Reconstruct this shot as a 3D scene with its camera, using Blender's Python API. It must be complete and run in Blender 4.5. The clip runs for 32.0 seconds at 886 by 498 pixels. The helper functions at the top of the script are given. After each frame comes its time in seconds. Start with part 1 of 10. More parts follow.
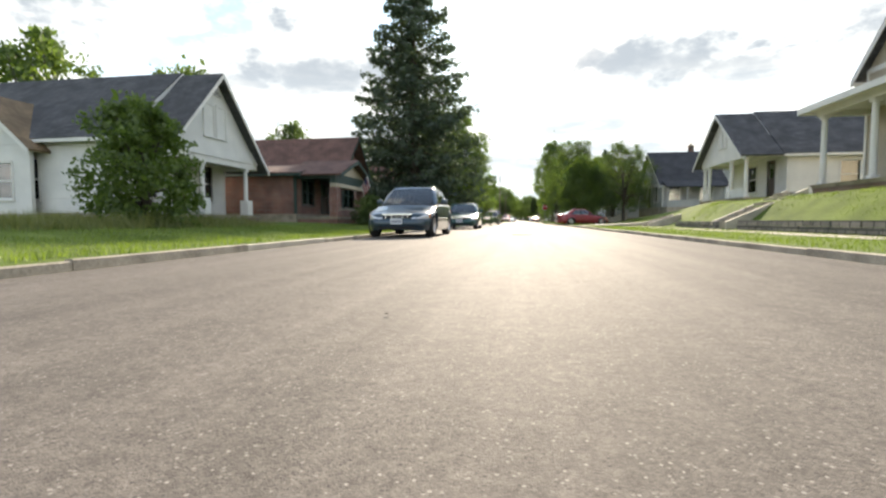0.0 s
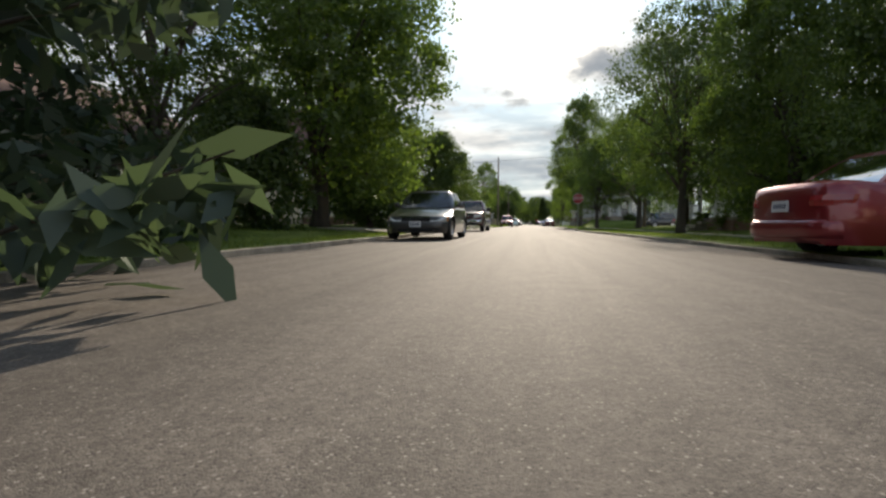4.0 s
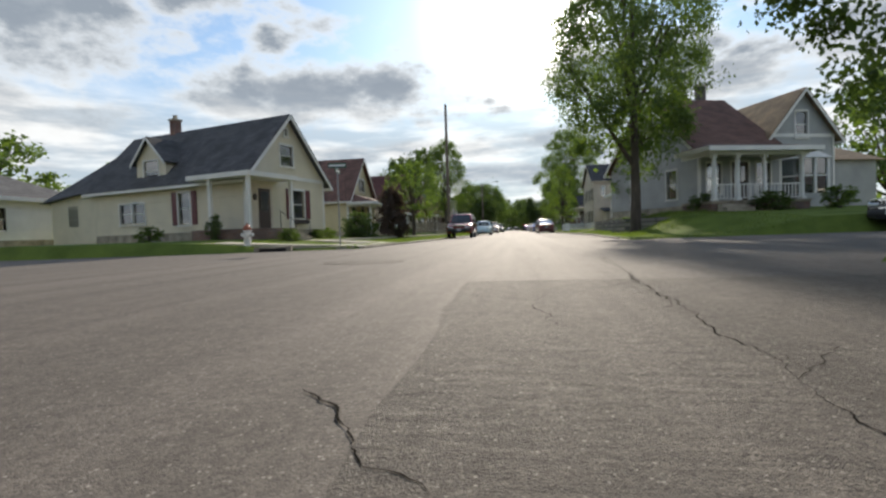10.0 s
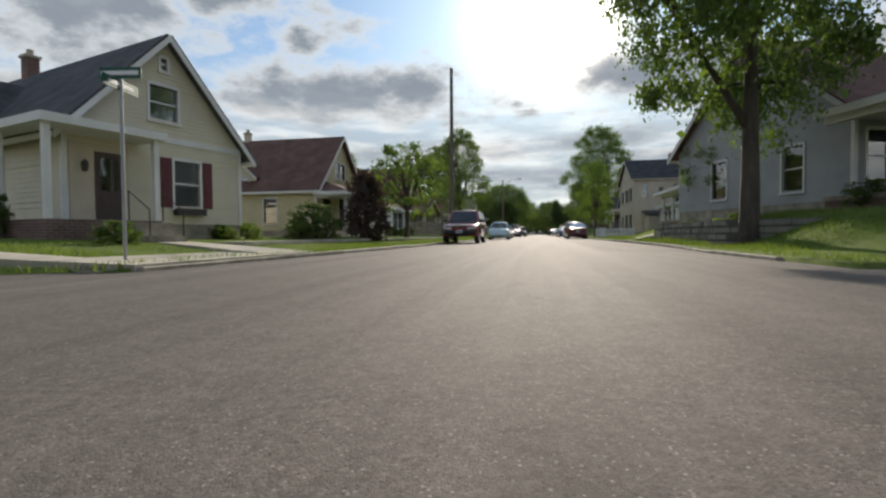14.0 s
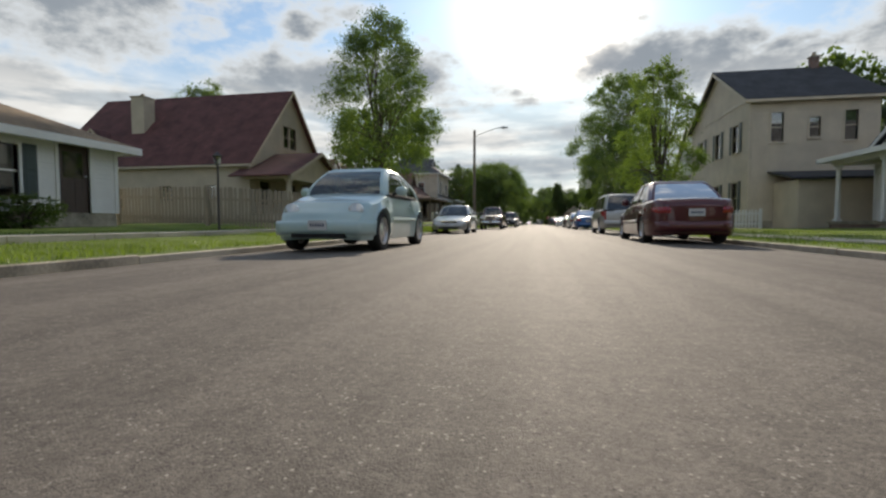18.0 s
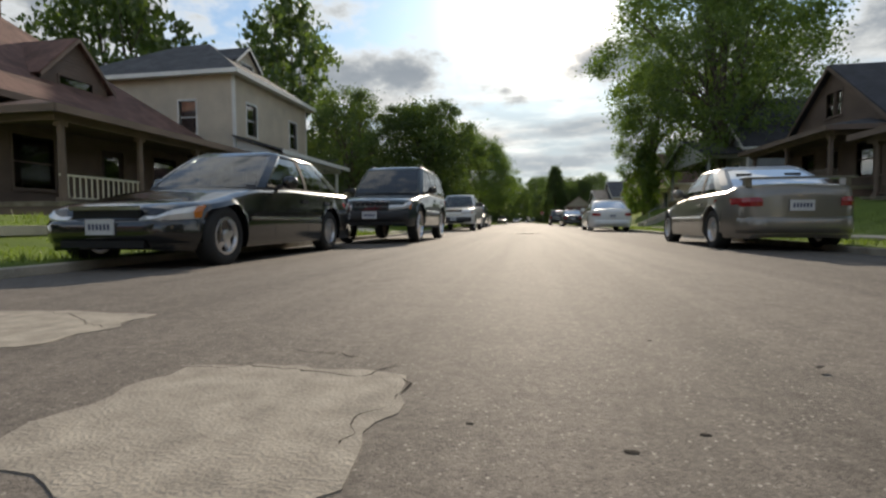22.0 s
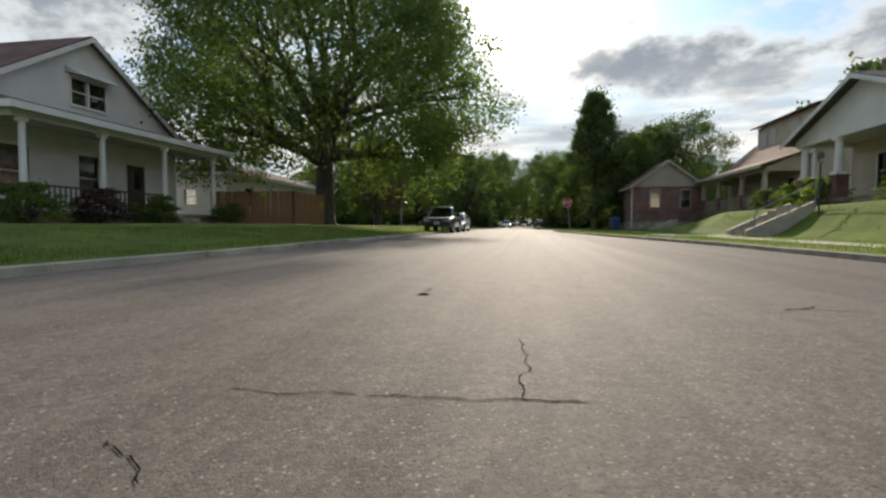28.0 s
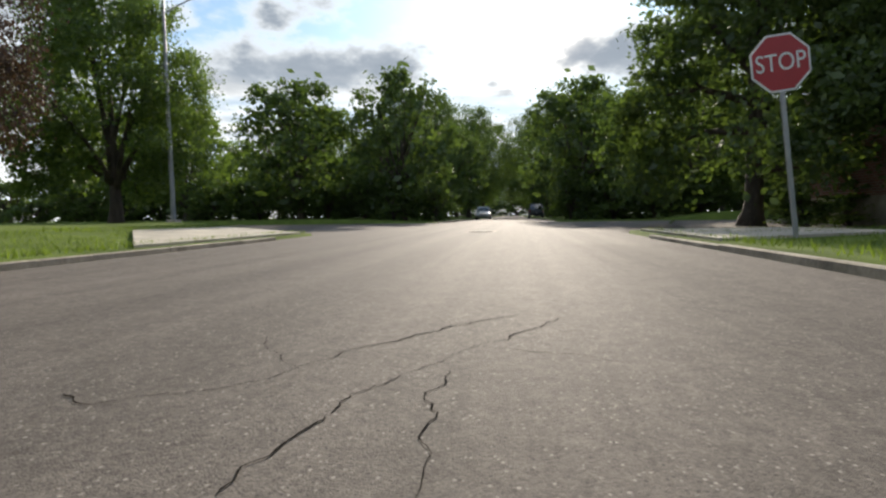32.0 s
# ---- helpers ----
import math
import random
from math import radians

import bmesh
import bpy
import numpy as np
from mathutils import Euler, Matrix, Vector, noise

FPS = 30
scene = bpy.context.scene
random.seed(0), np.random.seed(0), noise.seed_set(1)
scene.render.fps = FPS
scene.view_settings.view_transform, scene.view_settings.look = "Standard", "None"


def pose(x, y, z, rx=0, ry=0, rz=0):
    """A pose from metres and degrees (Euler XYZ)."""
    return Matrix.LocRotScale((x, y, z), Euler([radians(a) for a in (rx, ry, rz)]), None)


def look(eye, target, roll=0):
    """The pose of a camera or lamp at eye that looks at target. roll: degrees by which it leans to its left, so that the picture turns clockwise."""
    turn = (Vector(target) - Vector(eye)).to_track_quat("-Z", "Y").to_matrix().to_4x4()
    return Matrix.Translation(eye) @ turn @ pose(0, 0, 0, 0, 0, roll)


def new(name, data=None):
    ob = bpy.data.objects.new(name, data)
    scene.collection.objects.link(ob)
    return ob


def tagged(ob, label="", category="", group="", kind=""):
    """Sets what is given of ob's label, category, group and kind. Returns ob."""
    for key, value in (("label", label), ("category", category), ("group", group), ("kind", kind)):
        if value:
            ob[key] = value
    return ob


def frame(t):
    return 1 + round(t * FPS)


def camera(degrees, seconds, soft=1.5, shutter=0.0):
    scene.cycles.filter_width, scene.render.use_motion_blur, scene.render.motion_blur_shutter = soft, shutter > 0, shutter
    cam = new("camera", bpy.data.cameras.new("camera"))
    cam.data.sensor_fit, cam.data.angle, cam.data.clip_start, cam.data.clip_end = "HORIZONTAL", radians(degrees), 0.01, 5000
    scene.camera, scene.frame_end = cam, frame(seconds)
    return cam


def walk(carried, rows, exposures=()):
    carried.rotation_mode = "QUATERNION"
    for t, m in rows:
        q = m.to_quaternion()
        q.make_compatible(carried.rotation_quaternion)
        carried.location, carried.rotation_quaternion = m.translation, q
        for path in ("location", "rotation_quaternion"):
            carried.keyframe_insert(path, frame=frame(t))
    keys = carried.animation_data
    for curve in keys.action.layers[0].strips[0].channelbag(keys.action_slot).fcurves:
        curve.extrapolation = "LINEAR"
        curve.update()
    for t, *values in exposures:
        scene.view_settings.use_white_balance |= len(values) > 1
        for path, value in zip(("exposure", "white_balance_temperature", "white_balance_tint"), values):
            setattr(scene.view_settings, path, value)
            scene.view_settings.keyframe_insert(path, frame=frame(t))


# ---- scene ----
cam = camera(84.1, 32.0, soft=2.5)
EYE = 0.4235
# seconds, x, y, pitch, roll, yaw
PATH = [
    (0.0, -0.21, 0.00, -3.30, 0.12, 9.08),
    (0.5, -0.16, 5.07, -2.77, -0.13, 9.57),
    (1.0, -0.16, 9.71, -2.96, -0.18, 9.99),
    (1.5, -0.20, 14.19, -2.82, -0.02, 10.37),
    (2.0, -0.24, 18.89, -3.00, -0.64, 10.21),
    (2.5, -0.29, 23.36, -2.26, -0.16, 10.05),
    (4.5, -0.52, 42.72, -3.19, -0.66, 9.49),
    (5.0, -0.50, 47.77, -3.26, -1.28, 7.83),
    (5.5, -0.45, 52.40, -2.93, -0.89, 5.96),
    (6.0, -0.35, 56.57, -3.10, 0.06, 5.18),
    (6.5, -0.23, 59.90, -2.94, 0.51, 5.32),
    (7.0, -0.10, 62.72, -3.24, 0.47, 5.90),
    (7.5, 0.03, 65.84, -2.91, 0.69, 6.43),
    (8.0, 0.14, 68.76, -2.64, 1.14, 6.99),
    (8.5, 0.21, 71.19, -2.90, 1.82, 7.46),
    (9.0, 0.24, 73.23, -2.54, 1.83, 7.78),
    (9.5, 0.23, 74.95, -2.29, 1.93, 8.09),
    (10.0, 0.20, 76.18, -1.95, 1.88, 8.40),
    (10.5, 0.17, 76.90, -1.71, 1.93, 8.52),
    (11.0, 0.14, 77.52, -1.11, 1.95, 8.69),
    (11.5, 0.12, 78.12, -1.02, 1.64, 8.83),
    (12.0, 0.11, 79.06, -0.04, 1.68, 9.04),
    (12.5, 0.11, 80.41, 0.45, 0.85, 9.43),
    (13.0, 0.12, 82.05, -0.57, 0.43, 10.06),
    (13.5, 0.17, 83.91, -0.57, 0.08, 10.62),
    (14.0, 0.24, 85.87, -1.66, 0.42, 11.15),
    (14.5, 0.29, 88.08, -1.77, 0.41, 11.54),
    (16.5, 0.33, 102.65, -2.45, -0.03, 10.36),
    (17.0, 0.35, 107.70, -2.98, -0.12, 10.69),
    (17.5, 0.32, 113.32, -2.85, 0.20, 10.97),
    (18.0, 0.26, 118.98, -2.92, 0.12, 10.94),
    (18.5, 0.16, 124.71, -3.22, 0.65, 10.66),
    (19.0, 0.07, 130.36, -3.36, -0.18, 10.01),
    (19.5, 0.01, 136.13, -3.43, 0.37, 9.88),
    (20.0, -0.00, 142.16, -3.35, -0.15, 9.71),
    (20.5, 0.02, 148.21, -2.80, 0.20, 9.50),
    (21.0, 0.05, 153.98, -3.30, 0.96, 9.79),
    (21.5, 0.07, 159.75, -3.25, 0.40, 9.85),
    (22.0, 0.09, 165.68, -3.13, 0.35, 9.79),
    (22.5, 0.10, 171.28, -3.13, 0.90, 9.79),
    (23.0, 0.07, 176.84, -3.54, -0.27, 9.67),
    (23.5, 0.01, 182.42, -3.74, -1.08, 9.61),
    (24.0, -0.04, 188.16, -3.13, -0.60, 9.77),
    (24.5, -0.07, 193.91, -3.14, 0.20, 9.91),
    (25.0, -0.08, 199.54, -2.65, 0.51, 10.17),
    (25.5, -0.08, 205.64, -2.64, 0.24, 9.92),
    (27.5, -0.03, 231.44, -3.03, -1.13, 9.69),
    (28.0, -0.02, 237.81, -2.77, -0.27, 9.72),
    (28.5, -0.03, 243.94, -2.55, 0.09, 9.69),
    (29.0, -0.04, 249.41, -2.78, 0.51, 10.00),
    (29.5, -0.05, 254.33, -2.97, 0.34, 10.30),
    (30.0, -0.04, 259.30, -2.79, 0.76, 10.67),
    (30.5, -0.02, 264.06, -2.76, 0.52, 9.90),
    (31.0, -0.04, 268.00, -3.43, 0.49, 9.98),
    (31.5, -0.08, 271.15, -3.80, 0.20, 9.36),
    (32.0, -0.17, 273.87, -3.86, 0.78, 8.43),
]

walk(cam, [(t, pose(x, y, EYE, 90 + p, r, w)) for t, x, y, p, r, w in PATH],
     [(0.0, 1.55, 7100, 11), (1.0, 1.15, 7000, 11), (2.0, 0.8, 6950, 11), (5.0, 0.62, 6900, 11), (6.5, 0.85, 6600, 11), (8.5, 0.82, 6550, 11), (10.5, 0.62, 6600, 11), (14.0, 0.45, 6650, 11), (17.0, 0.48, 6800, 11), (20.0, 0.65, 6900, 11), (23.0, 0.62, 6950, 11), (24.0, 0.82, 6900, 11), (25.5, 0.72, 6700, 11), (28.0, 0.72, 6850, 11), (32.0, 0.88, 6600, 11)])

# ---------------------------------------------------------------- light
SUN_ELEV, SUN_AZ = 24.0, 1.0          # degrees; azimuth to the right of the street's direction
sun_dir = Vector((math.sin(radians(SUN_AZ)) * math.cos(radians(SUN_ELEV)),
                  math.cos(radians(SUN_AZ)) * math.cos(radians(SUN_ELEV)), math.sin(radians(SUN_ELEV))))
sun_data = bpy.data.lights.new("sun", "SUN")
sun_data.energy, sun_data.angle, sun_data.color = 3.4, radians(1.4), (1.0, 0.9, 0.76)
sun = new("sun", sun_data)
sun.matrix_world = look(sun_dir * 50, (0, 0, 0))


# clouds: azimuth to the right and elevation in degrees, half width, half height
CLOUDS = [(-23, 15.6, 12.5, 3.0), (-15, 16.6, 6, 2.6), (-31, 14.2, 6, 1.6), (13.5, 16.3, 10.5, 2.8), (22, 14.6, 6, 2.0), (7, 17.6, 4.5, 2.4), (-5.6, 16.4, 2.6, 2.2), (-0.4, 17.7, 2.3, 1.4), (-47, 22, 9, 7), (-36, 25, 6, 3.5),
          (-28.8, 22.2, 1.8, 0.9), (-36.6, 19.5, 2.2, 1.0), (6, 10.2, 6, 0.9), (-9, 9.4, 7, 1.0), (-3, 6.6, 12, 0.8), (14, 8.0, 8, 0.9), (-24, 9.0, 9, 1.0), (-55, 11, 13, 3), (38, 16, 11, 4), (27, 9, 7, 1.2)]


def make_world():
    world = bpy.data.worlds.new("sky")
    world.use_nodes = True
    scene.world = world
    nt = world.node_tree
    nt.nodes.clear()
    N, L = nt.nodes.new, nt.links.new
    out, bg = N("ShaderNodeOutputWorld"), N("ShaderNodeBackground")
    sky = N("ShaderNodeTexSky")
    sky.sky_type, sky.sun_disc = "NISHITA", False
    sky.sun_elevation, sky.sun_rotation = radians(SUN_ELEV), radians(SUN_AZ)
    sky.air_density, sky.dust_density, sky.ozone_density = 1.0, 0.7, 2.0
    co = N("ShaderNodeTexCoord")

    def blend(kind, a, b, fac=1.0):
        m = N("ShaderNodeMixRGB")
        m.blend_type = kind
        for i, v in ((0, fac), (1, a), (2, b)):
            if isinstance(v, (int, float)):
                m.inputs[i].default_value = v if i == 0 else (v, v, v, 1)
            elif isinstance(v, tuple):
                m.inputs[i].default_value = v + (1,)
            else:
                L(v, m.inputs[i])
        return m.outputs[0]

    def calc(op, a, b=None, c=None):
        m = N("ShaderNodeMath")
        m.operation = op
        for i, v in enumerate((a, b, c)):
            if isinstance(v, (int, float)):
                m.inputs[i].default_value = v
            elif v is not None:
                L(v, m.inputs[i])
        return m.outputs[0]

    def smooth(v, a, b):
        m = N("ShaderNodeMapRange")
        m.interpolation_type = "SMOOTHSTEP"
        m.inputs[1].default_value, m.inputs[2].default_value = a, b
        L(v, m.inputs[0])
        return m.outputs[0]

    def noise_tex(vec, scale, detail, rough=0.55):
        n = N("ShaderNodeTexNoise")
        n.inputs["Scale"].default_value, n.inputs["Detail"].default_value, n.inputs["Roughness"].default_value = scale, detail, rough
        L(vec, n.inputs["Vector"])
        return n.outputs[0]

    sep = N("ShaderNodeSeparateXYZ")
    L(co.outputs["Generated"], sep.inputs[0])
    X, Y, Z = sep.outputs
    az = calc("MULTIPLY", calc("ARCTAN2", X, Y), 57.2958)
    el = calc("MULTIPLY", calc("ARCSINE", Z), 57.2958)
    dot = N("ShaderNodeVectorMath")
    dot.operation = "DOT_PRODUCT"
    dot.inputs[1].default_value = sun_dir
    L(co.outputs["Generated"], dot.inputs[0])
    near = dot.outputs["Value"]
    # broken deck, flattened towards the horizon
    zz = calc("ADD", calc("MAXIMUM", Z, 0.0), 0.14)
    comb = N("ShaderNodeCombineXYZ")
    L(calc("DIVIDE", X, zz), comb.inputs[0])
    L(calc("DIVIDE", Y, zz), comb.inputs[1])
    deck = noise_tex(comb.outputs[0], 1.5, 7)
    stretch = N("ShaderNodeMapping")
    stretch.inputs["Scale"].default_value = (1, 1, 1.8)
    L(co.outputs["Generated"], stretch.inputs[0])
    puff = noise_tex(stretch.outputs[0], 13.0, 9, 0.6)
    body = calc("MULTIPLY", calc("SUBTRACT", deck, 0.545), 4.5)
    for a, e, w, h in CLOUDS:
        w, h = w * 1.15, h * 1.2
        u = calc("DIVIDE", calc("SUBTRACT", az, a), w)
        v = calc("DIVIDE", calc("SUBTRACT", el, e), h)
        r = calc("SQRT", calc("ADD", calc("MULTIPLY", u, u), calc("MULTIPLY", v, v)))
        body = calc("MAXIMUM", body, calc("MINIMUM", calc("SUBTRACT", 1.1, r), 0.24 if w < 3 else 0.14 + 0.175 * min(w, 6)))
    body = calc("ADD", body, calc("MULTIPLY", calc("SUBTRACT", puff, 0.5), 1.8))
    cover = smooth(body, -0.22, 0.5)
    thick = calc("MULTIPLY", smooth(body, 0.05, 0.8), calc("MULTIPLY_ADD", puff, 0.7, 0.6))
    glow = smooth(near, 0.978, 0.9992)
    halo = smooth(near, 0.988, 0.9993)
    # clouds are grey against the light; unseen front-lit ones are whitened to add fill
    front = smooth(calc("MULTIPLY", near, -1.0), -0.35, 0.6)
    thin = blend("MIX", blend("MIX", (0.57, 0.60, 0.615), (1.2, 1.15, 1.05), glow), (0.98, 0.96, 0.93), front)
    dark = blend("MIX", blend("MIX", (0.20, 0.235, 0.275), (0.24, 0.265, 0.30), glow), (0.8, 0.8, 0.8), front)
    cloud = blend("MIX", thin, dark, thick)
    # thin veil, whiter towards the horizon and the sun
    blue = blend("MULTIPLY", sky.outputs[0], (SKY_BLUE[0], SKY_BLUE[1], SKY_BLUE[2]))
    veil = calc("MULTIPLY_ADD", smooth(calc("MULTIPLY", el, -1.0), -24.0, -4.0), 0.5, 0.2)
    clear = blend("MIX", blue, (0.46, 0.54, 0.59), veil)
    clear = blend("MIX", clear, (0.95, 0.93, 0.88), calc("MULTIPLY", glow, 0.7))
    mixed = blend("MIX", clear, cloud, cover)
    # pale and grey streaks low over the horizon
    flat = N("ShaderNodeMapping")
    flat.inputs["Scale"].default_value = (3.0, 3.0, 17.0)
    L(co.outputs["Generated"], flat.inputs[0])
    streak = smooth(noise_tex(flat.outputs[0], 1.9, 6, 0.55), 0.40, 0.62)
    low = calc("MULTIPLY", smooth(calc("MULTIPLY", el, -1.0), -17.0, -10.0), 0.75)
    mixed = blend("MIX", mixed, blend("MIX", (0.31, 0.36, 0.405), (0.66, 0.67, 0.66), streak), low)
    veiled = calc("MULTIPLY", halo, calc("MULTIPLY_ADD", calc("MULTIPLY", thick, cover), -0.8, 1.0))
    L(blend("ADD", mixed, blend("MULTIPLY", (2.6, 2.45, 2.2), veiled)), bg.inputs[0])
    bg.inputs[1].default_value = SKY_STRENGTH
    L(bg.outputs[0], out.inputs[0])


SKY_BLUE = (0.055, 0.075, 0.09)
SKY_STRENGTH = 1.0
make_world()


# ---------------------------------------------------------------- materials
def rgba(c):
    return (c[0], c[1], c[2], 1.0)


def mat(name, col, rough=0.6, metal=0.0, var=0.18, scale=3.0, fine=45.0, bump=0.15, stretch=(1, 1, 1), col2=None, world=False, coat=0.0, spec=0.5):
    """A plain surface with broad stains and fine grain."""
    m = bpy.data.materials.new(name)
    m.use_nodes = True
    nt = m.node_tree
    N, L = nt.nodes.new, nt.links.new
    b = nt.nodes["Principled BSDF"]
    b.inputs["Roughness"].default_value, b.inputs["Metallic"].default_value = rough, metal
    b.inputs["Specular IOR Level"].default_value = spec
    if coat:
        b.inputs["Coat Weight"].default_value, b.inputs["Coat Roughness"].default_value = coat, 0.05
    if world:
        src = N("ShaderNodeNewGeometry").outputs["Position"]
    else:
        src = N("ShaderNodeTexCoord").outputs["Object"]
    mp = N("ShaderNodeMapping")
    mp.inputs["Scale"].default_value = stretch
    L(src, mp.inputs[0])
    a, f = N("ShaderNodeTexNoise"), N("ShaderNodeTexNoise")
    a.inputs["Scale"].default_value, a.inputs["Detail"].default_value = scale, 5
    f.inputs["Scale"].default_value, f.inputs["Detail"].default_value = fine, 3
    L(mp.outputs[0], a.inputs["Vector"])
    L(mp.outputs[0], f.inputs["Vector"])
    ramp = N("ShaderNodeMixRGB")
    dark = col2 or tuple(c * (1 - 2.2 * var) for c in col)
    ramp.inputs[1].default_value, ramp.inputs[2].default_value = rgba(dark), rgba(tuple(min(1, c * (1 + var * 0.5)) for c in col))
    add = N("ShaderNodeMath")
    add.operation = "MULTIPLY_ADD"
    L(f.outputs[0], add.inputs[0])
    add.inputs[1].default_value = 0.45
    L(a.outputs[0], add.inputs[2])
    mr = N("ShaderNodeMapRange")
    mr.inputs[1].default_value, mr.inputs[2].default_value = 0.45, 0.95
    L(add.outputs[0], mr.inputs[0])
    L(mr.outputs[0], ramp.inputs[0])
    L(ramp.outputs[0], b.inputs["Base Color"])
    if bump:
        bp = N("ShaderNodeBump")
        bp.inputs["Strength"].default_value, bp.inputs["Distance"].default_value = bump, 0.01
        L(f.outputs[0], bp.inputs["Height"])
        L(bp.outputs[0], b.inputs["Normal"])
    m["b"] = 1
    return m


def asphalt_mat(name, stone, tar, rough, patch=0.5, relief=0.35, ripple=0.0):
    m = bpy.data.materials.new(name)
    m.use_nodes = True
    nt = m.node_tree
    N, L = nt.nodes.new, nt.links.new
    b = nt.nodes["Principled BSDF"]
    pos = N("ShaderNodeNewGeometry").outputs["Position"]
    vo = N("ShaderNodeTexVoronoi")
    vo.inputs["Scale"].default_value = 150
    L(pos, vo.inputs["Vector"])
    vo2 = N("ShaderNodeTexVoronoi")
    vo2.inputs["Scale"].default_value = 340
    L(pos, vo2.inputs["Vector"])
    big, mid = N("ShaderNodeTexNoise"), N("ShaderNodeTexNoise")
    big.inputs["Scale"].default_value, big.inputs["Detail"].default_value = 0.35, 6
    mid.inputs["Scale"].default_value, mid.inputs["Detail"].default_value = 5.0, 6
    st = N("ShaderNodeMapping")
    st.inputs["Scale"].default_value = (1.0, 0.12, 1.0)
    L(pos, st.inputs[0])
    L(st.outputs[0], big.inputs["Vector"])
    L(pos, mid.inputs["Vector"])
    sepc = N("ShaderNodeSeparateColor")
    L(vo.outputs["Color"], sepc.inputs[0])
    r1 = N("ShaderNodeMapRange")
    r1.inputs[1].default_value, r1.inputs[2].default_value = -0.25, 1.45
    L(sepc.outputs[0], r1.inputs[0])
    c = N("ShaderNodeMixRGB")
    c.inputs[1].default_value, c.inputs[2].default_value = rgba(tar), rgba(stone)
    L(r1.outputs[0], c.inputs[0])
    br = N("ShaderNodeMath")
    br.operation = "MULTIPLY_ADD"
    L(big.outputs[0], br.inputs[0])
    br.inputs[1].default_value = patch
    br.inputs[2].default_value = 1.0 - patch * 0.5
    br2 = N("ShaderNodeMath")
    br2.operation = "MULTIPLY_ADD"
    L(mid.outputs[0], br2.inputs[0])
    br2.inputs[1].default_value = 0.5
    br2.inputs[2].default_value = 0.75
    # long streaks left by tyres, and hand-sized mottling
    wear, blot = N("ShaderNodeTexNoise"), N("ShaderNodeTexNoise")
    st2 = N("ShaderNodeMapping")
    st2.inputs["Scale"].default_value = (1.7, 0.035, 1.0)
    L(pos, st2.inputs[0])
    L(st2.outputs[0], wear.inputs["Vector"])
    wear.inputs["Scale"].default_value, wear.inputs["Detail"].default_value, wear.inputs["Roughness"].default_value = 1.3, 5, 0.62
    L(pos, blot.inputs["Vector"])
    blot.inputs["Scale"].default_value, blot.inputs["Detail"].default_value, blot.inputs["Roughness"].default_value = 22.0, 5, 0.65
    w1, w2, w3 = N("ShaderNodeMapRange"), N("ShaderNodeMapRange"), N("ShaderNodeMath")
    for node, src, lo, hi, a, b2 in ((w1, wear, 0.32, 0.68, 0.8, 1.16), (w2, blot, 0.3, 0.7, 0.78, 1.2)):
        for i, v in enumerate((lo, hi, a, b2)):
            node.inputs[i + 1].default_value = v
        L(src.outputs[0], node.inputs[0])
    w3.operation = "MULTIPLY"
    L(w1.outputs[0], w3.inputs[0])
    L(w2.outputs[0], w3.inputs[1])
    br4, br3 = N("ShaderNodeMath"), N("ShaderNodeMath")
    br4.operation = br3.operation = "MULTIPLY"
    L(br.outputs[0], br4.inputs[0])
    L(br2.outputs[0], br4.inputs[1])
    L(br4.outputs[0], br3.inputs[0])
    L(w3.outputs[0], br3.inputs[1])
    mul = N("ShaderNodeMixRGB")
    mul.blend_type = "MULTIPLY"
    mul.inputs[0].default_value = 1.0
    L(c.outputs[0], mul.inputs[1])
    L(br3.outputs[0], mul.inputs[2])
    # single pale chippings and dark holes
    vo3 = N("ShaderNodeTexVoronoi")
    vo3.inputs["Scale"].default_value = 105
    L(pos, vo3.inputs["Vector"])
    sep3 = N("ShaderNodeSeparateColor")
    L(vo3.outputs["Color"], sep3.inputs[0])
    core = N("ShaderNodeMapRange")
    core.inputs[1].default_value, core.inputs[2].default_value = 0.5, 0.3
    L(vo3.outputs["Distance"], core.inputs[0])
    last = mul.outputs[0]
    for lo, hi, tone in ((0.88, 0.99, (0.34, 0.31, 0.27)), (0.12, 0.02, (0.075, 0.066, 0.058))):
        pick = N("ShaderNodeMapRange")
        pick.inputs[1].default_value, pick.inputs[2].default_value = lo, hi
        L(sep3.outputs[1], pick.inputs[0])
        both = N("ShaderNodeMath")
        both.operation = "MULTIPLY"
        L(pick.outputs[0], both.inputs[0])
        L(core.outputs[0], both.inputs[1])
        mx = N("ShaderNodeMixRGB")
        L(both.outputs[0], mx.inputs[0])
        L(last, mx.inputs[1])
        mx.inputs[2].default_value = rgba(tone)
        last = mx.outputs[0]
    L(last, b.inputs["Base Color"])
    b.inputs["Roughness"].default_value = rough
    h = N("ShaderNodeMath")
    h.operation = "ADD"
    L(vo.outputs["Distance"], h.inputs[0])
    L(vo2.outputs["Distance"], h.inputs[1])
    bp = N("ShaderNodeBump")
    bp.inputs["Strength"].default_value, bp.inputs["Distance"].default_value = relief, 0.004
    b.inputs["Specular IOR Level"].default_value = 0.15
    bp.invert = True
    L(h.outputs[0], bp.inputs["Height"])
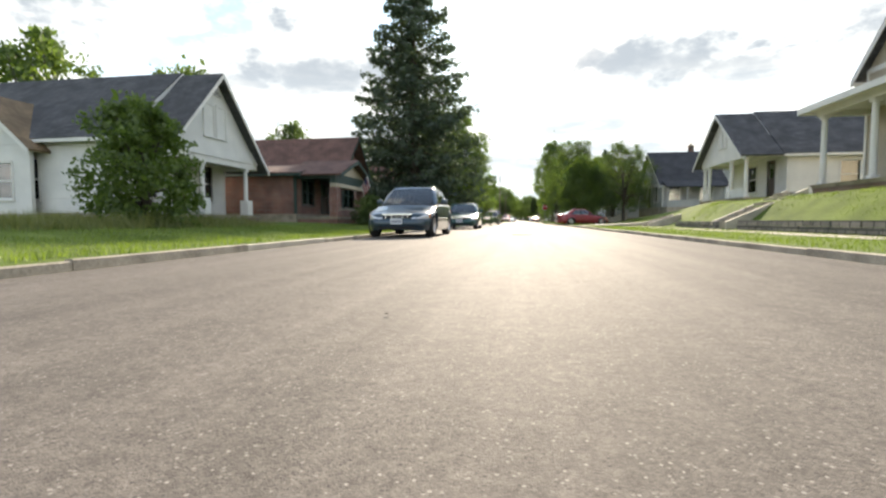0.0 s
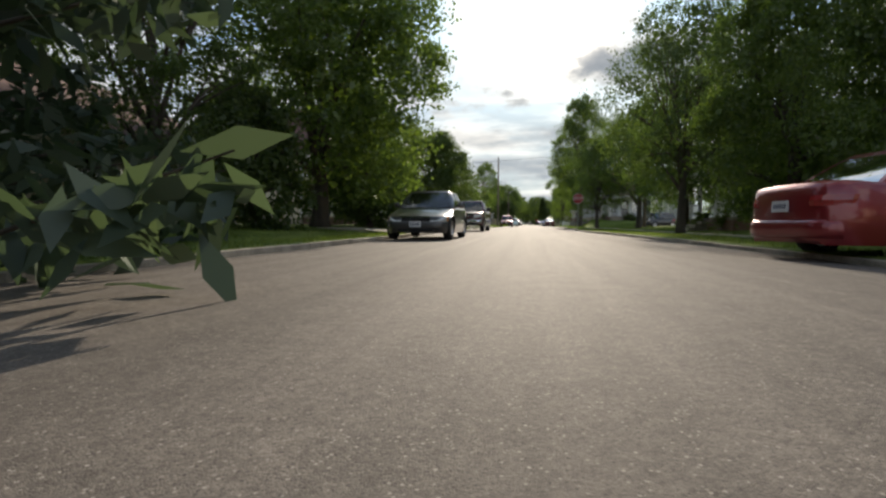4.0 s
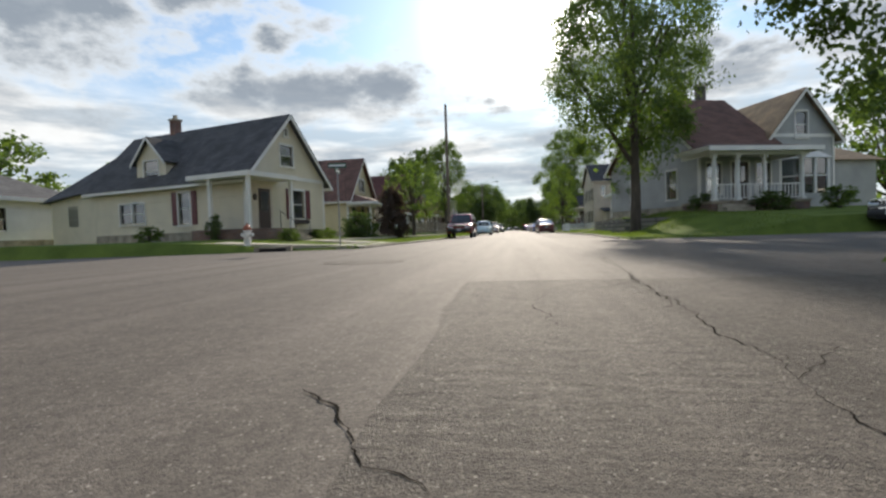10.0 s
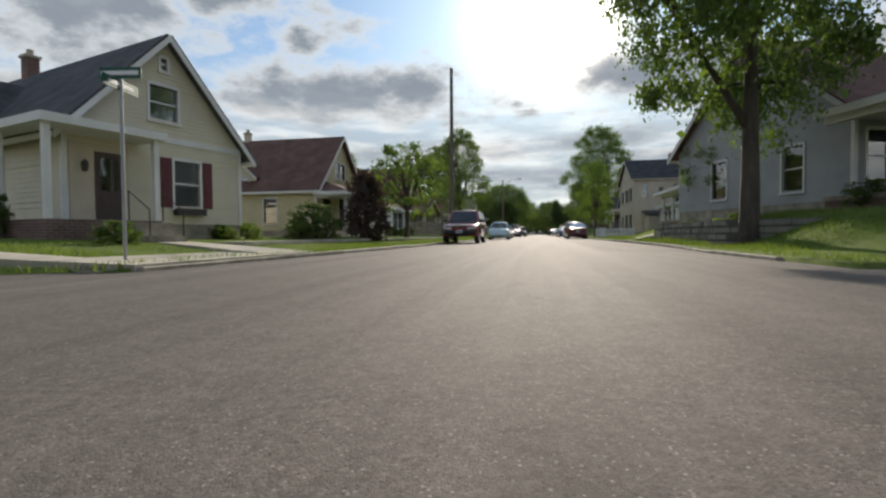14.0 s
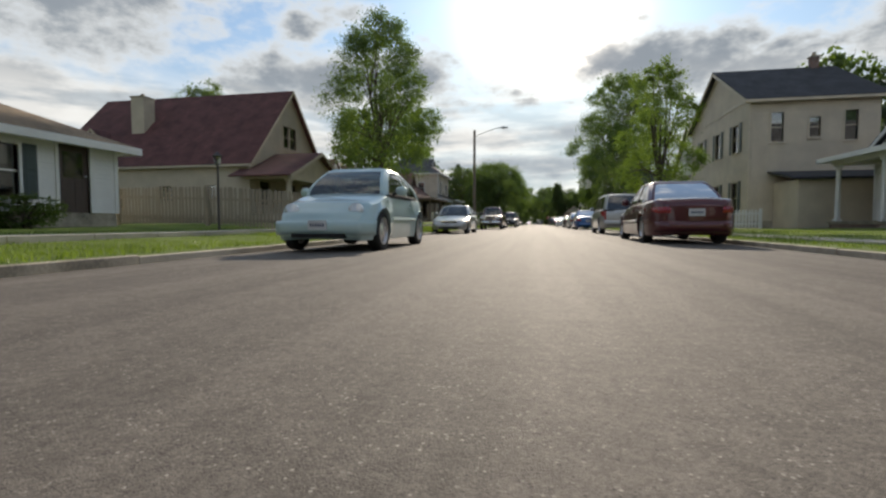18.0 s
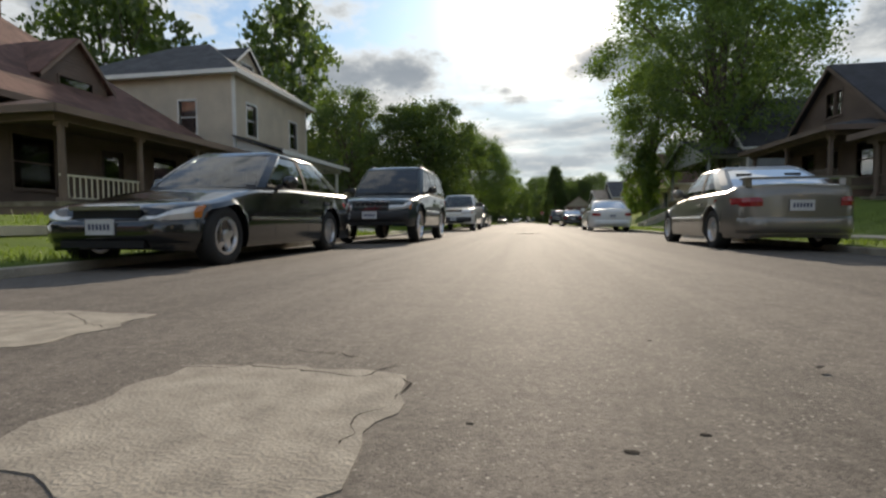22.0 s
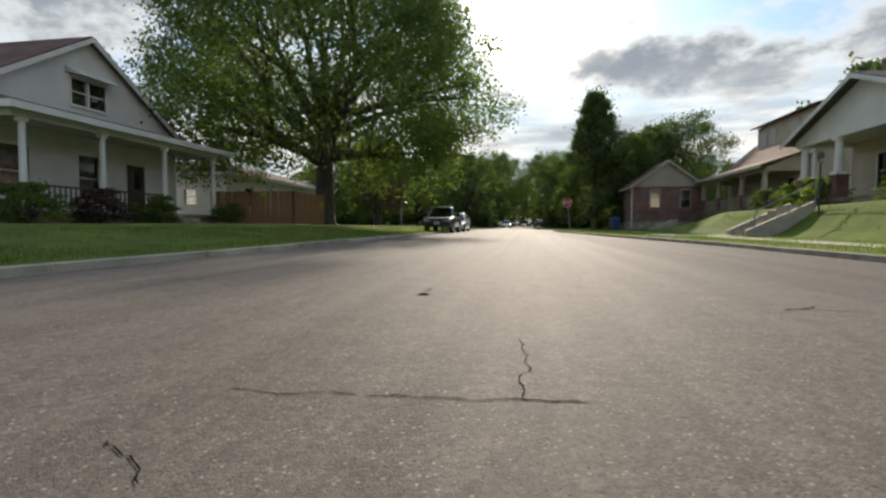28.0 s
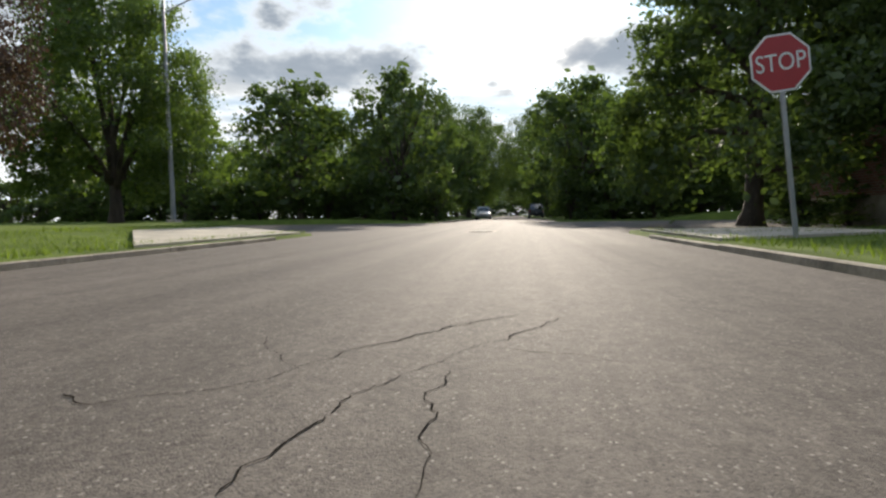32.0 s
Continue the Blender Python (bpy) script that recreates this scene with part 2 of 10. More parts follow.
    if ripple:
        # low ridges across the lane, as a roller leaves them
        rp = N("ShaderNodeMapping")
        rp.inputs["Scale"].default_value = (5.0, 19.0, 1.0)
        L(pos, rp.inputs[0])
        rn = N("ShaderNodeTexNoise")
        rn.inputs["Scale"].default_value, rn.inputs["Detail"].default_value = 1.0, 3
        L(rp.outputs[0], rn.inputs["Vector"])
        b2 = N("ShaderNodeBump")
        b2.inputs["Strength"].default_value, b2.inputs["Distance"].default_value = ripple, 0.02
        L(rn.outputs[0], b2.inputs["Height"])
        L(b2.outputs[0], bp.inputs["Normal"])
    L(bp.outputs[0], b.inputs["Normal"])
    return m


def brick_mat(name, c1, c2, mortar, w=0.21, h=0.07, bump=0.5, rough=0.85, gap=0.012):
    """Courses laid on whichever vertical face they meet; also used for shingles."""
    m = bpy.data.materials.new(name)
    m.use_nodes = True
    nt = m.node_tree
    N, L = nt.nodes.new, nt.links.new
    b = nt.nodes["Principled BSDF"]
    b.inputs["Roughness"].default_value = rough
    co = N("ShaderNodeTexCoord").outputs["Object"]
    sep = N("ShaderNodeSeparateXYZ")
    L(co, sep.inputs[0])
    s = N("ShaderNodeMath")
    s.operation = "ADD"
    L(sep.outputs[0], s.inputs[0])
    L(sep.outputs[1], s.inputs[1])
    cb = N("ShaderNodeCombineXYZ")
    L(s.outputs[0], cb.inputs[0])
    L(sep.outputs[2], cb.inputs[1])
    bt = N("ShaderNodeTexBrick")
    bt.inputs["Color1"].default_value, bt.inputs["Color2"].default_value, bt.inputs["Mortar"].default_value = rgba(c1), rgba(c2), rgba(mortar)
    bt.inputs["Scale"].default_value = 1.0
    bt.inputs["Brick Width"].default_value, bt.inputs["Row Height"].default_value = w, h
    bt.inputs["Mortar Size"].default_value = gap
    L(cb.outputs[0], bt.inputs["Vector"])
    n = N("ShaderNodeTexNoise")
    n.inputs["Scale"].default_value, n.inputs["Detail"].default_value = 1.3, 6
    L(co, n.inputs["Vector"])
    mr = N("ShaderNodeMapRange")
    mr.inputs[1].default_value, mr.inputs[2].default_value, mr.inputs[3].default_value, mr.inputs[4].default_value = 0.3, 0.7, 0.62, 1.2
    L(n.outputs[0], mr.inputs[0])
    mul = N("ShaderNodeMixRGB")
    mul.blend_type = "MULTIPLY"
    mul.inputs[0].default_value = 1.0
    L(bt.outputs[0], mul.inputs[1])
    L(mr.outputs[0], mul.inputs[2])
    L(mul.outputs[0], b.inputs["Base Color"])
    bp = N("ShaderNodeBump")
    bp.inputs["Strength"].default_value, bp.inputs["Distance"].default_value = bump, 0.01
    bp.invert = True
    L(bt.outputs["Fac"], bp.inputs["Height"])
    L(bp.outputs[0], b.inputs["Normal"])
    return m


def leaf_mat(name, c1, c2, trans=0.45):
    m = bpy.data.materials.new(name)
    m.use_nodes = True
    nt = m.node_tree
    nt.nodes.clear()
    N, L = nt.nodes.new, nt.links.new
    out = N("ShaderNodeOutputMaterial")
    geo = N("ShaderNodeNewGeometry")
    n = N("ShaderNodeTexNoise")
    n.inputs["Scale"].default_value, n.inputs["Detail"].default_value = 0.5, 3
    L(geo.outputs["Position"], n.inputs["Vector"])
    f = N("ShaderNodeMath")
    f.operation = "MULTIPLY_ADD"
    L(geo.outputs["Random Per Island"], f.inputs[0])
    f.inputs[1].default_value = 0.7
    L(n.outputs[0], f.inputs[2])
    mr = N("ShaderNodeMapRange")
    mr.inputs[1].default_value, mr.inputs[2].default_value = 0.3, 1.25
    L(f.outputs[0], mr.inputs[0])
    c = N("ShaderNodeMixRGB")
    c.inputs[1].default_value, c.inputs[2].default_value = rgba(c1), rgba(c2)
    L(mr.outputs[0], c.inputs[0])
    d, t, g = N("ShaderNodeBsdfDiffuse"), N("ShaderNodeBsdfTranslucent"), N("ShaderNodeBsdfGlossy")
    g.inputs["Roughness"].default_value = 0.45
    g.inputs["Color"].default_value = (0.5, 0.52, 0.5, 1)
    L(c.outputs[0], d.inputs[0])
    warm = N("ShaderNodeMixRGB")
    warm.blend_type = "MULTIPLY"
    warm.inputs[0].default_value = 1.0
    warm.inputs[2].default_value = (1.15, 1.25, 0.72, 1)
    L(c.outputs[0], warm.inputs[1])
    L(warm.outputs[0], t.inputs[0])
    m1, m2 = N("ShaderNodeMixShader"), N("ShaderNodeMixShader")
    m1.inputs[0].default_value, m2.inputs[0].default_value = trans, 0.07
    L(d.outputs[0], m1.inputs[1])
    L(t.outputs[0], m1.inputs[2])
    L(m1.outputs[0], m2.inputs[1])
    L(g.outputs[0], m2.inputs[2])
    L(m2.outputs[0], out.inputs[0])
    return m


def glass_mat(name, tint, gloss=0.16):
    m = bpy.data.materials.new(name)
    m.use_nodes = True
    nt = m.node_tree
    nt.nodes.clear()
    N, L = nt.nodes.new, nt.links.new
    out, mix = N("ShaderNodeOutputMaterial"), N("ShaderNodeMixShader")
    tr, gl, fr = N("ShaderNodeBsdfTransparent"), N("ShaderNodeBsdfGlossy"), N("ShaderNodeFresnel")
    tr.inputs[0].default_value = rgba(tint)
    gl.inputs["Roughness"].default_value = 0.03
    fr.inputs[0].default_value = 1.6
    ad = N("ShaderNodeMath")
    ad.operation, ad.use_clamp = "ADD", True
    L(fr.outputs[0], ad.inputs[0])
    ad.inputs[1].default_value = gloss
    L(ad.outputs[0], mix.inputs[0])
    L(tr.outputs[0], mix.inputs[1])
    L(gl.outputs[0], mix.inputs[2])
    L(mix.outputs[0], out.inputs[0])
    return m


ASPHALT = asphalt_mat("asphalt", (0.21, 0.183, 0.157), (0.097, 0.084, 0.072), 0.78)
# the same asphalt, darkened in colour for road outside the sun glint
ASPHALT_GLINTLESS = asphalt_mat("asphalt outside glint", (0.185, 0.161, 0.139), (0.083, 0.072, 0.062), 0.8)
ASPHALT_ROUGH = asphalt_mat("coarse asphalt", (0.205, 0.18, 0.153), (0.08, 0.07, 0.06), 0.78, 0.3, 0.7, 0.5)
PIT = mat("pit", (0.075, 0.068, 0.06), 1.0, var=0.3, fine=80, spec=0.0)
CRACK = mat("crack", (0.03, 0.027, 0.023), 1.0, var=0.3, fine=60, spec=0.0)
CONCRETE = mat("concrete", (0.50, 0.45, 0.36), 0.85, var=0.2, scale=1.4, fine=40, world=True, bump=0.3)
OLD_CONCRETE = mat("old concrete", (0.41, 0.36, 0.28), 0.9, var=0.28, scale=2.2, fine=30, world=True, bump=0.5)
LAWN = mat("lawn", (0.125, 0.17, 0.034), 0.95, var=0.3, scale=1.1, fine=34, world=True, bump=0.8, col2=(0.065, 0.098, 0.02), spec=0.1)
GRASS = leaf_mat("grass", (0.075, 0.115, 0.016), (0.20, 0.26, 0.045), 0.5)
DRY_GRASS = leaf_mat("pale grass", (0.10, 0.12, 0.03), (0.24, 0.24, 0.08), 0.4)
LEAF = leaf_mat("leaf", (0.058, 0.098, 0.022), (0.150, 0.210, 0.044), 0.55)
LEAF_DARK = leaf_mat("dark leaf", (0.044, 0.075, 0.022), (0.115, 0.160, 0.040), 0.5)
LEAF_LIGHT = leaf_mat("light leaf", (0.080, 0.130, 0.024), (0.190, 0.255, 0.05), 0.55)
LEAF_PURPLE = leaf_mat("purple leaf", (0.04, 0.022, 0.022), (0.085, 0.05, 0.04), 0.35)
NEEDLE = leaf_mat("needle", (0.038, 0.058, 0.040), (0.095, 0.128, 0.085), 0.4)
BARK = mat("bark", (0.10, 0.08, 0.062), 0.95, var=0.3, scale=4, fine=26, bump=0.9, stretch=(1, 1, 0.25))
WHITE = mat("white paint", (0.74, 0.73, 0.69), 0.55, var=0.07, scale=1.1, fine=20, bump=0.08)
CREAM = mat("cream siding", (0.66, 0.60, 0.45), 0.55, var=0.07, scale=1.1, fine=20, bump=0.08)
YELLOW = mat("yellow siding", (0.62, 0.54, 0.33), 0.6, var=0.08, scale=1.1, fine=20, bump=0.08)
TAN = mat("tan siding", (0.46, 0.40, 0.30), 0.6, var=0.1, scale=1.1, fine=20, bump=0.1)
BEIGE = mat("beige siding", (0.58, 0.50, 0.38), 0.6, var=0.1, scale=1.1, fine=20, bump=0.1)
GREY = mat("grey siding", (0.36, 0.37, 0.36), 0.6, var=0.1, scale=1.1, fine=20, bump=0.1)
BROWN = mat("brown siding", (0.17, 0.12, 0.09), 0.7, var=0.14, scale=1.1, fine=20, bump=0.1)
GREEN_TRIM = mat("dark green paint", (0.03, 0.06, 0.05), 0.5, var=0.1)
DARK_TRIM = mat("dark trim", (0.05, 0.04, 0.038), 0.5, var=0.12)
MAROON = mat("maroon shutter", (0.13, 0.03, 0.035), 0.5, var=0.1)
SHUTTER = mat("green shutter", (0.05, 0.07, 0.065), 0.5, var=0.1)
# dark colour stands in for the dimness of rooms behind the windows
INSIDE = mat("painted room dimness", (0.07, 0.062, 0.055), 0.9, var=0.2)
CURTAIN = mat("curtain", (0.55, 0.53, 0.48), 0.9, var=0.12, stretch=(6, 6, 0.4))
DOOR = mat("dark door", (0.075, 0.05, 0.04), 0.45, var=0.15, stretch=(6, 6, 0.5))
BRICK = brick_mat("red brick", (0.25, 0.085, 0.055), (0.19, 0.06, 0.045), (0.26, 0.23, 0.2))
BRICK_BROWN = brick_mat("brown brick", (0.21, 0.10, 0.07), (0.15, 0.075, 0.055), (0.23, 0.2, 0.18))
STONE = brick_mat("rubble stone", (0.30, 0.27, 0.23), (0.2, 0.185, 0.165), (0.1, 0.095, 0.085), 0.38, 0.2, 0.9, 0.9, 0.03)
SHINGLE_GREY = brick_mat("grey shingle", (0.10, 0.10, 0.105), (0.068, 0.068, 0.072), (0.03, 0.03, 0.032), 0.3, 0.11, 0.6, 0.9, 0.008)
SHINGLE_BROWN = brick_mat("brown shingle", (0.19, 0.10, 0.078), (0.14, 0.075, 0.058), (0.05, 0.03, 0.026), 0.3, 0.11, 0.6, 0.9, 0.008)
SHINGLE_MAROON = brick_mat("maroon shingle", (0.135, 0.052, 0.047), (0.10, 0.038, 0.036), (0.045, 0.02, 0.02), 0.3, 0.11, 0.6, 0.9, 0.008)
SHINGLE_TAN = brick_mat("tan shingle", (0.27, 0.19, 0.11), (0.21, 0.145, 0.085), (0.09, 0.06, 0.04), 0.3, 0.11, 0.6, 0.9, 0.008)
SHINGLE_DARK = brick_mat("dark shingle", (0.055, 0.055, 0.062), (0.04, 0.04, 0.045), (0.02, 0.02, 0.022), 0.3, 0.11, 0.6, 0.9, 0.008)
PANE = glass_mat("window glass", (0.72, 0.76, 0.76))
CAR_GLASS = glass_mat("car glass", (0.30, 0.34, 0.33), 0.10)
DARK_GLASS = glass_mat("privacy glass", (0.06, 0.065, 0.07), 0.08)
RUBBER = mat("rubber", (0.022, 0.022, 0.022), 0.85, var=0.2, fine=30)
ALLOY = mat("alloy", (0.62, 0.62, 0.63), 0.28, metal=0.9, var=0.06)
CHROME = mat("chrome", (0.75, 0.75, 0.76), 0.12, metal=1.0, var=0.03, bump=0)
PLASTIC = mat("black plastic", (0.028, 0.028, 0.03), 0.55, var=0.12)
SEAM = mat("seam", (0.012, 0.012, 0.012), 0.8, var=0.1)
LENS = mat("clear lens", (0.68, 0.69, 0.68), 0.12, metal=0.35, var=0.05, coat=0.8)
AMBER = mat("amber lens", (0.55, 0.16, 0.01), 0.2, var=0.05, coat=0.8)
RED_LENS = mat("red lens", (0.30, 0.012, 0.014), 0.18, var=0.05, coat=0.8)
PLATE = mat("plate", (0.62, 0.63, 0.64), 0.4, var=0.05)
INK = mat("dark ink", (0.05, 0.06, 0.12), 0.6, var=0.05)
SIGN_RED = mat("sign red", (0.42, 0.022, 0.028), 0.45, var=0.08)
SIGN_WHITE = mat("sign white", (0.78, 0.78, 0.76), 0.45, var=0.05)
SIGN_GREEN = mat("sign green", (0.012, 0.09, 0.05), 0.45, var=0.08)
STEEL = mat("galvanised steel", (0.36, 0.37, 0.37), 0.5, metal=0.6, var=0.12)
IRON = mat("cast iron", (0.10, 0.085, 0.075), 0.7, metal=0.3, var=0.25, fine=30, bump=0.6)
POLE_WOOD = mat("pole wood", (0.19, 0.15, 0.12), 0.9, var=0.25, stretch=(3, 3, 0.2), bump=0.5)
FENCE_WOOD = mat("fence wood", (0.30, 0.22, 0.15), 0.85, var=0.25, stretch=(3, 3, 0.3), bump=0.4)
FENCE_GREY = mat("weathered fence", (0.34, 0.285, 0.21), 0.85, var=0.22, stretch=(3, 3, 0.3), bump=0.4)
CEDAR = mat("cedar fence", (0.36, 0.19, 0.09), 0.8, var=0.2, stretch=(3, 3, 0.3), bump=0.3)


def paint(name, col, metal=0.35, rough=0.3):
    return mat(name, col, rough, metal=metal, var=0.05, scale=2.0, fine=120, bump=0.0, coat=0.9)


# ---------------------------------------------------------------- mesh helpers
class MB:
    """Collects corners and faces of one part."""

    def __init__(self):
        self.v, self.f = [], []

    def face(self, pts):
        n = len(self.v)
        self.v += [tuple(p) for p in pts]
        self.f.append(tuple(range(n, n + len(pts))))
        return self

    def hexa(self, p):
        """Eight corners: four below, four above, both counter-clockwise from above."""
        n = len(self.v)
        self.v += [tuple(q) for q in p]
        self.f += [tuple(n + i for i in q) for q in ((3, 2, 1, 0), (4, 5, 6, 7), (0, 1, 5, 4), (1, 2, 6, 5), (2, 3, 7, 6), (3, 0, 4, 7))]
        return self

    def box(self, x0, x1, y0, y1, z0, z1):
        return self.hexa([(x0, y0, z0), (x1, y0, z0), (x1, y1, z0), (x0, y1, z0), (x0, y0, z1), (x1, y0, z1), (x1, y1, z1), (x0, y1, z1)])

    def prism(self, low, off):
        """A flat outline pushed along off."""
        n, k = len(self.v), len(low)
        self.v += [tuple(p) for p in low] + [tuple(Vector(p) + Vector(off)) for p in low]
        self.f.append(tuple(n + i for i in reversed(range(k))))
        self.f.append(tuple(n + k + i for i in range(k)))
        self.f += [(n + i, n + (i + 1) % k, n + k + (i + 1) % k, n + k + i) for i in range(k)]
        return self

    def tube(self, pts, radii, n=8, cap=True):
        """A tapered limb along a line of points."""
        pts = [Vector(p) for p in pts]
        rings = []
        for i, p in enumerate(pts):
            d = (pts[min(i + 1, len(pts) - 1)] - pts[max(i - 1, 0)]).normalized()
            a = d.orthogonal().normalized() if abs(d.z) < 0.95 else Vector((1, 0, 0))
            a = (a - d * a.dot(d)).normalized()
            b = d.cross(a)
            rings.append([p + (a * math.cos(6.2832 * j / n) + b * math.sin(6.2832 * j / n)) * radii[i] for j in range(n)])
        return self.loft(rings, True, cap)

    def loft(self, rings, closed=True, cap=True):
        s, k = len(self.v), len(rings[0])
        for r in rings:
            self.v += [tuple(p) for p in r]
        m = k if closed else k - 1
        for i in range(len(rings) - 1):
            self.f += [(s + i * k + j, s + i * k + (j + 1) % k, s + (i + 1) * k + (j + 1) % k, s + (i + 1) * k + j) for j in range(m)]
        if cap:
            self.f.append(tuple(s + j for j in reversed(range(k))))
            self.f.append(tuple(s + (len(rings) - 1) * k + j for j in range(k)))
        return self

    def lathe(self, prof, axis="z", at=(0, 0, 0), n=16, cap=True):
        """Turns (radius, height) pairs round an axis."""
        rings = []
        for r, h in prof:
            ring = []
            for j in range(n):
                a = 6.2832 * j / n
                p = {"z": (r * math.cos(a), r * math.sin(a), h), "x": (h, r * math.cos(a), r * math.sin(a)), "y": (r * math.sin(a), h, r * math.cos(a))}[axis]
                ring.append((p[0] + at[0], p[1] + at[1], p[2] + at[2]))
            rings.append(ring)
        return self.loft(rings, True, cap)

    def mesh(self, name, smooth=False):
        me = bpy.data.meshes.new(name)
        me.from_pydata(self.v, [], self.f)
        if smooth:
            me.polygons.foreach_set("use_smooth", [True] * len(me.polygons))
        me.update()
        return me


def part(name, mb, material, parent=None, label="", smooth=False, fix=True, weld=False):
    me = mb.mesh(name, smooth)
    if fix:
        bm = bmesh.new()
        bm.from_mesh(me)
        if weld:
            bmesh.ops.remove_doubles(bm, verts=bm.verts, dist=2e-4)
        bmesh.ops.recalc_face_normals(bm, faces=bm.faces)
        bm.to_mesh(me)
        bm.free()
    me.materials.append(material)
    ob = new(name, me)
    if parent is not None:
        ob.parent = parent
    if label:
        ob["label"] = label
    return ob


def thing(name, m, label, category, group=""):
    ob = new(name)
    ob.matrix_world = m
    return tagged(ob, label, category, group)


def structure(ob, label, category=""):
    return tagged(ob, label, category, kind="structure")


# ---------------------------------------------------------------- ground, road, kerbs
def lerp_table(y, rows):
    for (a, *va), (b, *vb) in zip(rows, rows[1:]):
        if y <= b:
            k = min(1, max(0, (y - a) / (b - a)))
            return [p + (q - p) * k for p, q in zip(va, vb)]
    return list(rows[-1][1:])


def kerb_left(y):
    return lerp_table(y, [(-60, -4.5), (50, -4.5), (61, -4.9), (78, -4.9), (90, -4.6), (98, -4.5), (243, -4.5), (258, -5.0), (400, -5.0)])[0]


def kerb_right(y):
    return lerp_table(y, [(-60, 3.55), (50, 3.55), (60, 3.35), (67, 3.05), (77, 3.1), (81, 3.7), (92, 3.75), (97, 3.9), (105, 4.6), (250, 4.65), (264, 3.2), (274, 2.3), (400, 2.0)])[0]


# right-hand bank: y, where it starts and ends, its height
BANK = [(-60, 7.5, 9.5, 1.3), (26, 7.5, 9.5, 1.3), (34, 7.0, 13.0, 1.8), (48, 7.0, 15.0, 1.3), (60, 6.5, 12.0, 0.35), (92, 6.5, 12.0, 0.4),
        (98, 5.4, 7.5, 0.85), (104, 5.4, 8.5, 1.1), (124, 6.0, 9.0, 0.8), (132, 7.0, 12.0, 0.25), (150, 7.0, 12.0, 0.15), (164, 6.2, 9.0, 0.7),
        (182, 7.0, 11.0, 0.9), (192, 6.6, 10.5, 1.6), (210, 6.6, 10.5, 1.3), (222, 7.0, 11.0, 0.95), (244, 8.3, 10.4, 1.25), (266, 8.3, 10.4, 1.2), (276, 8.0, 12.0, 0.5), (400, 8.0, 12.0, 0.3)]
LEFT_RISE = [(-60, 0.35), (14, 0.35), (60, 0.3), (96, 0.4), (130, 0.35), (150, 0.6), (180, 0.65), (205, 0.35), (262, 0.45), (290, 0.3), (400, 0.3)]


def lawn(x, y):
    if x < 0:
        h = lerp_table(y, LEFT_RISE)[0]
        k = min(1, max(0, (-x - 5.5) / 6))
        return 0.055 + (h - 0.055) * k * k * (3 - 2 * k)
    a, b, h = lerp_table(y, BANK)
    k = min(1, max(0, (x - a) / (b - a)))
    return 0.055 + (h - 0.055) * k * k * (3 - 2 * k)


def cross_1(x):
    return 80.2 + 0.35 * max(-5, min(5, x)) + 0.1 * max(0, min(14, x) - 5), 91.6 + 0.2 * max(-14, min(14, x))


def cross_2(x):
    return 285.0 + (0.75 * (-5 - x) if x < -5 else 0.25 * max(0, x - 3)) * 1.0, 303.0


def in_road(x, y):
    if kerb_left(y) < x < kerb_right(y) and -80 < y < 620:
        return True
    a, b = cross_1(x)
    if a < y < b and -90 < x < 90:
        return True
    a, b = cross_2(max(-17, min(30, x)))
    return a < y < b and -90 < x < 90


def crown(x, y):
    """The road falls a little towards its kerbs."""
    a, b = kerb_left(y), kerb_right(y)
    c, w = (a + b) / 2, (b - a) / 2
    k = min(1.0, abs(x - c) / w)
    flat = min(1.0, max(0.0, min(abs(y - 86.5), abs(y - 294)) / 12 - 0.5))
    return -0.045 * k * k * flat


def build_ground():
    xs = [-900, -400, -200, -120, -90] + [-60 + 6 * i for i in range(6)] + [-24 + 1.5 * i for i in range(10)]
    xs += [-8.5, -7.5, -6.5, -5.8, -5.3, -5.15, -5.08, -5.02, -4.98, -4.95, -4.92, -4.88, -4.82, -4.75, -4.65, -4.58, -4.52, -4.48, -3.5, 0, 1.97, 2.03, 2.28, 2.33, 2.6, 2.8, 2.9, 3.0, 3.04, 3.08, 3.12, 3.16, 3.2, 3.24, 3.28, 3.33, 3.38, 3.42, 3.53, 3.57, 3.65, 3.7, 3.74, 3.78, 3.83, 3.9, 4.0, 4.1, 4.2, 4.3, 4.4, 4.5, 4.58, 4.62, 4.63, 4.67, 4.9, 5.3, 5.7, 6.1]
    xs += [6.5 + 0.5 * i for i in range(18)] + [16, 18, 21, 25, 30, 40, 60, 90, 120, 200, 400, 900]
    ys = [-700, -300, -120] + [-80 + 4 * i for i in range(38)] + [70 + 0.5 * i for i in range(56)] + [98 + 3 * i for i in range(61)] + [281 + 0.5 * i for i in range(48)] + [306, 312, 320, 340, 380, 440, 520, 620, 900, 1600]
    xs = sorted(set(xs))
    ys = sorted(set(ys))
    mb = MB()
    for y in ys:
        for x in xs:
            if in_road(x, y):
                z = -0.35
            else:
                z = lawn(x, y) + 0.05 * noise.noise((x * 0.35, y * 0.35, 0)) * min(1, max(0, abs(x) - 5))
            mb.v.append((x, y, z))
    k = len(xs)
    for j in range(len(ys) - 1):
        mb.f += [(j * k + i, j * k + i + 1, (j + 1) * k + i + 1, (j + 1) * k + i) for i in range(k - 1)]
    structure(part("ground", mb, LAWN, smooth=True, fix=False), "mown green lawns and grass banks along the street", "ground")


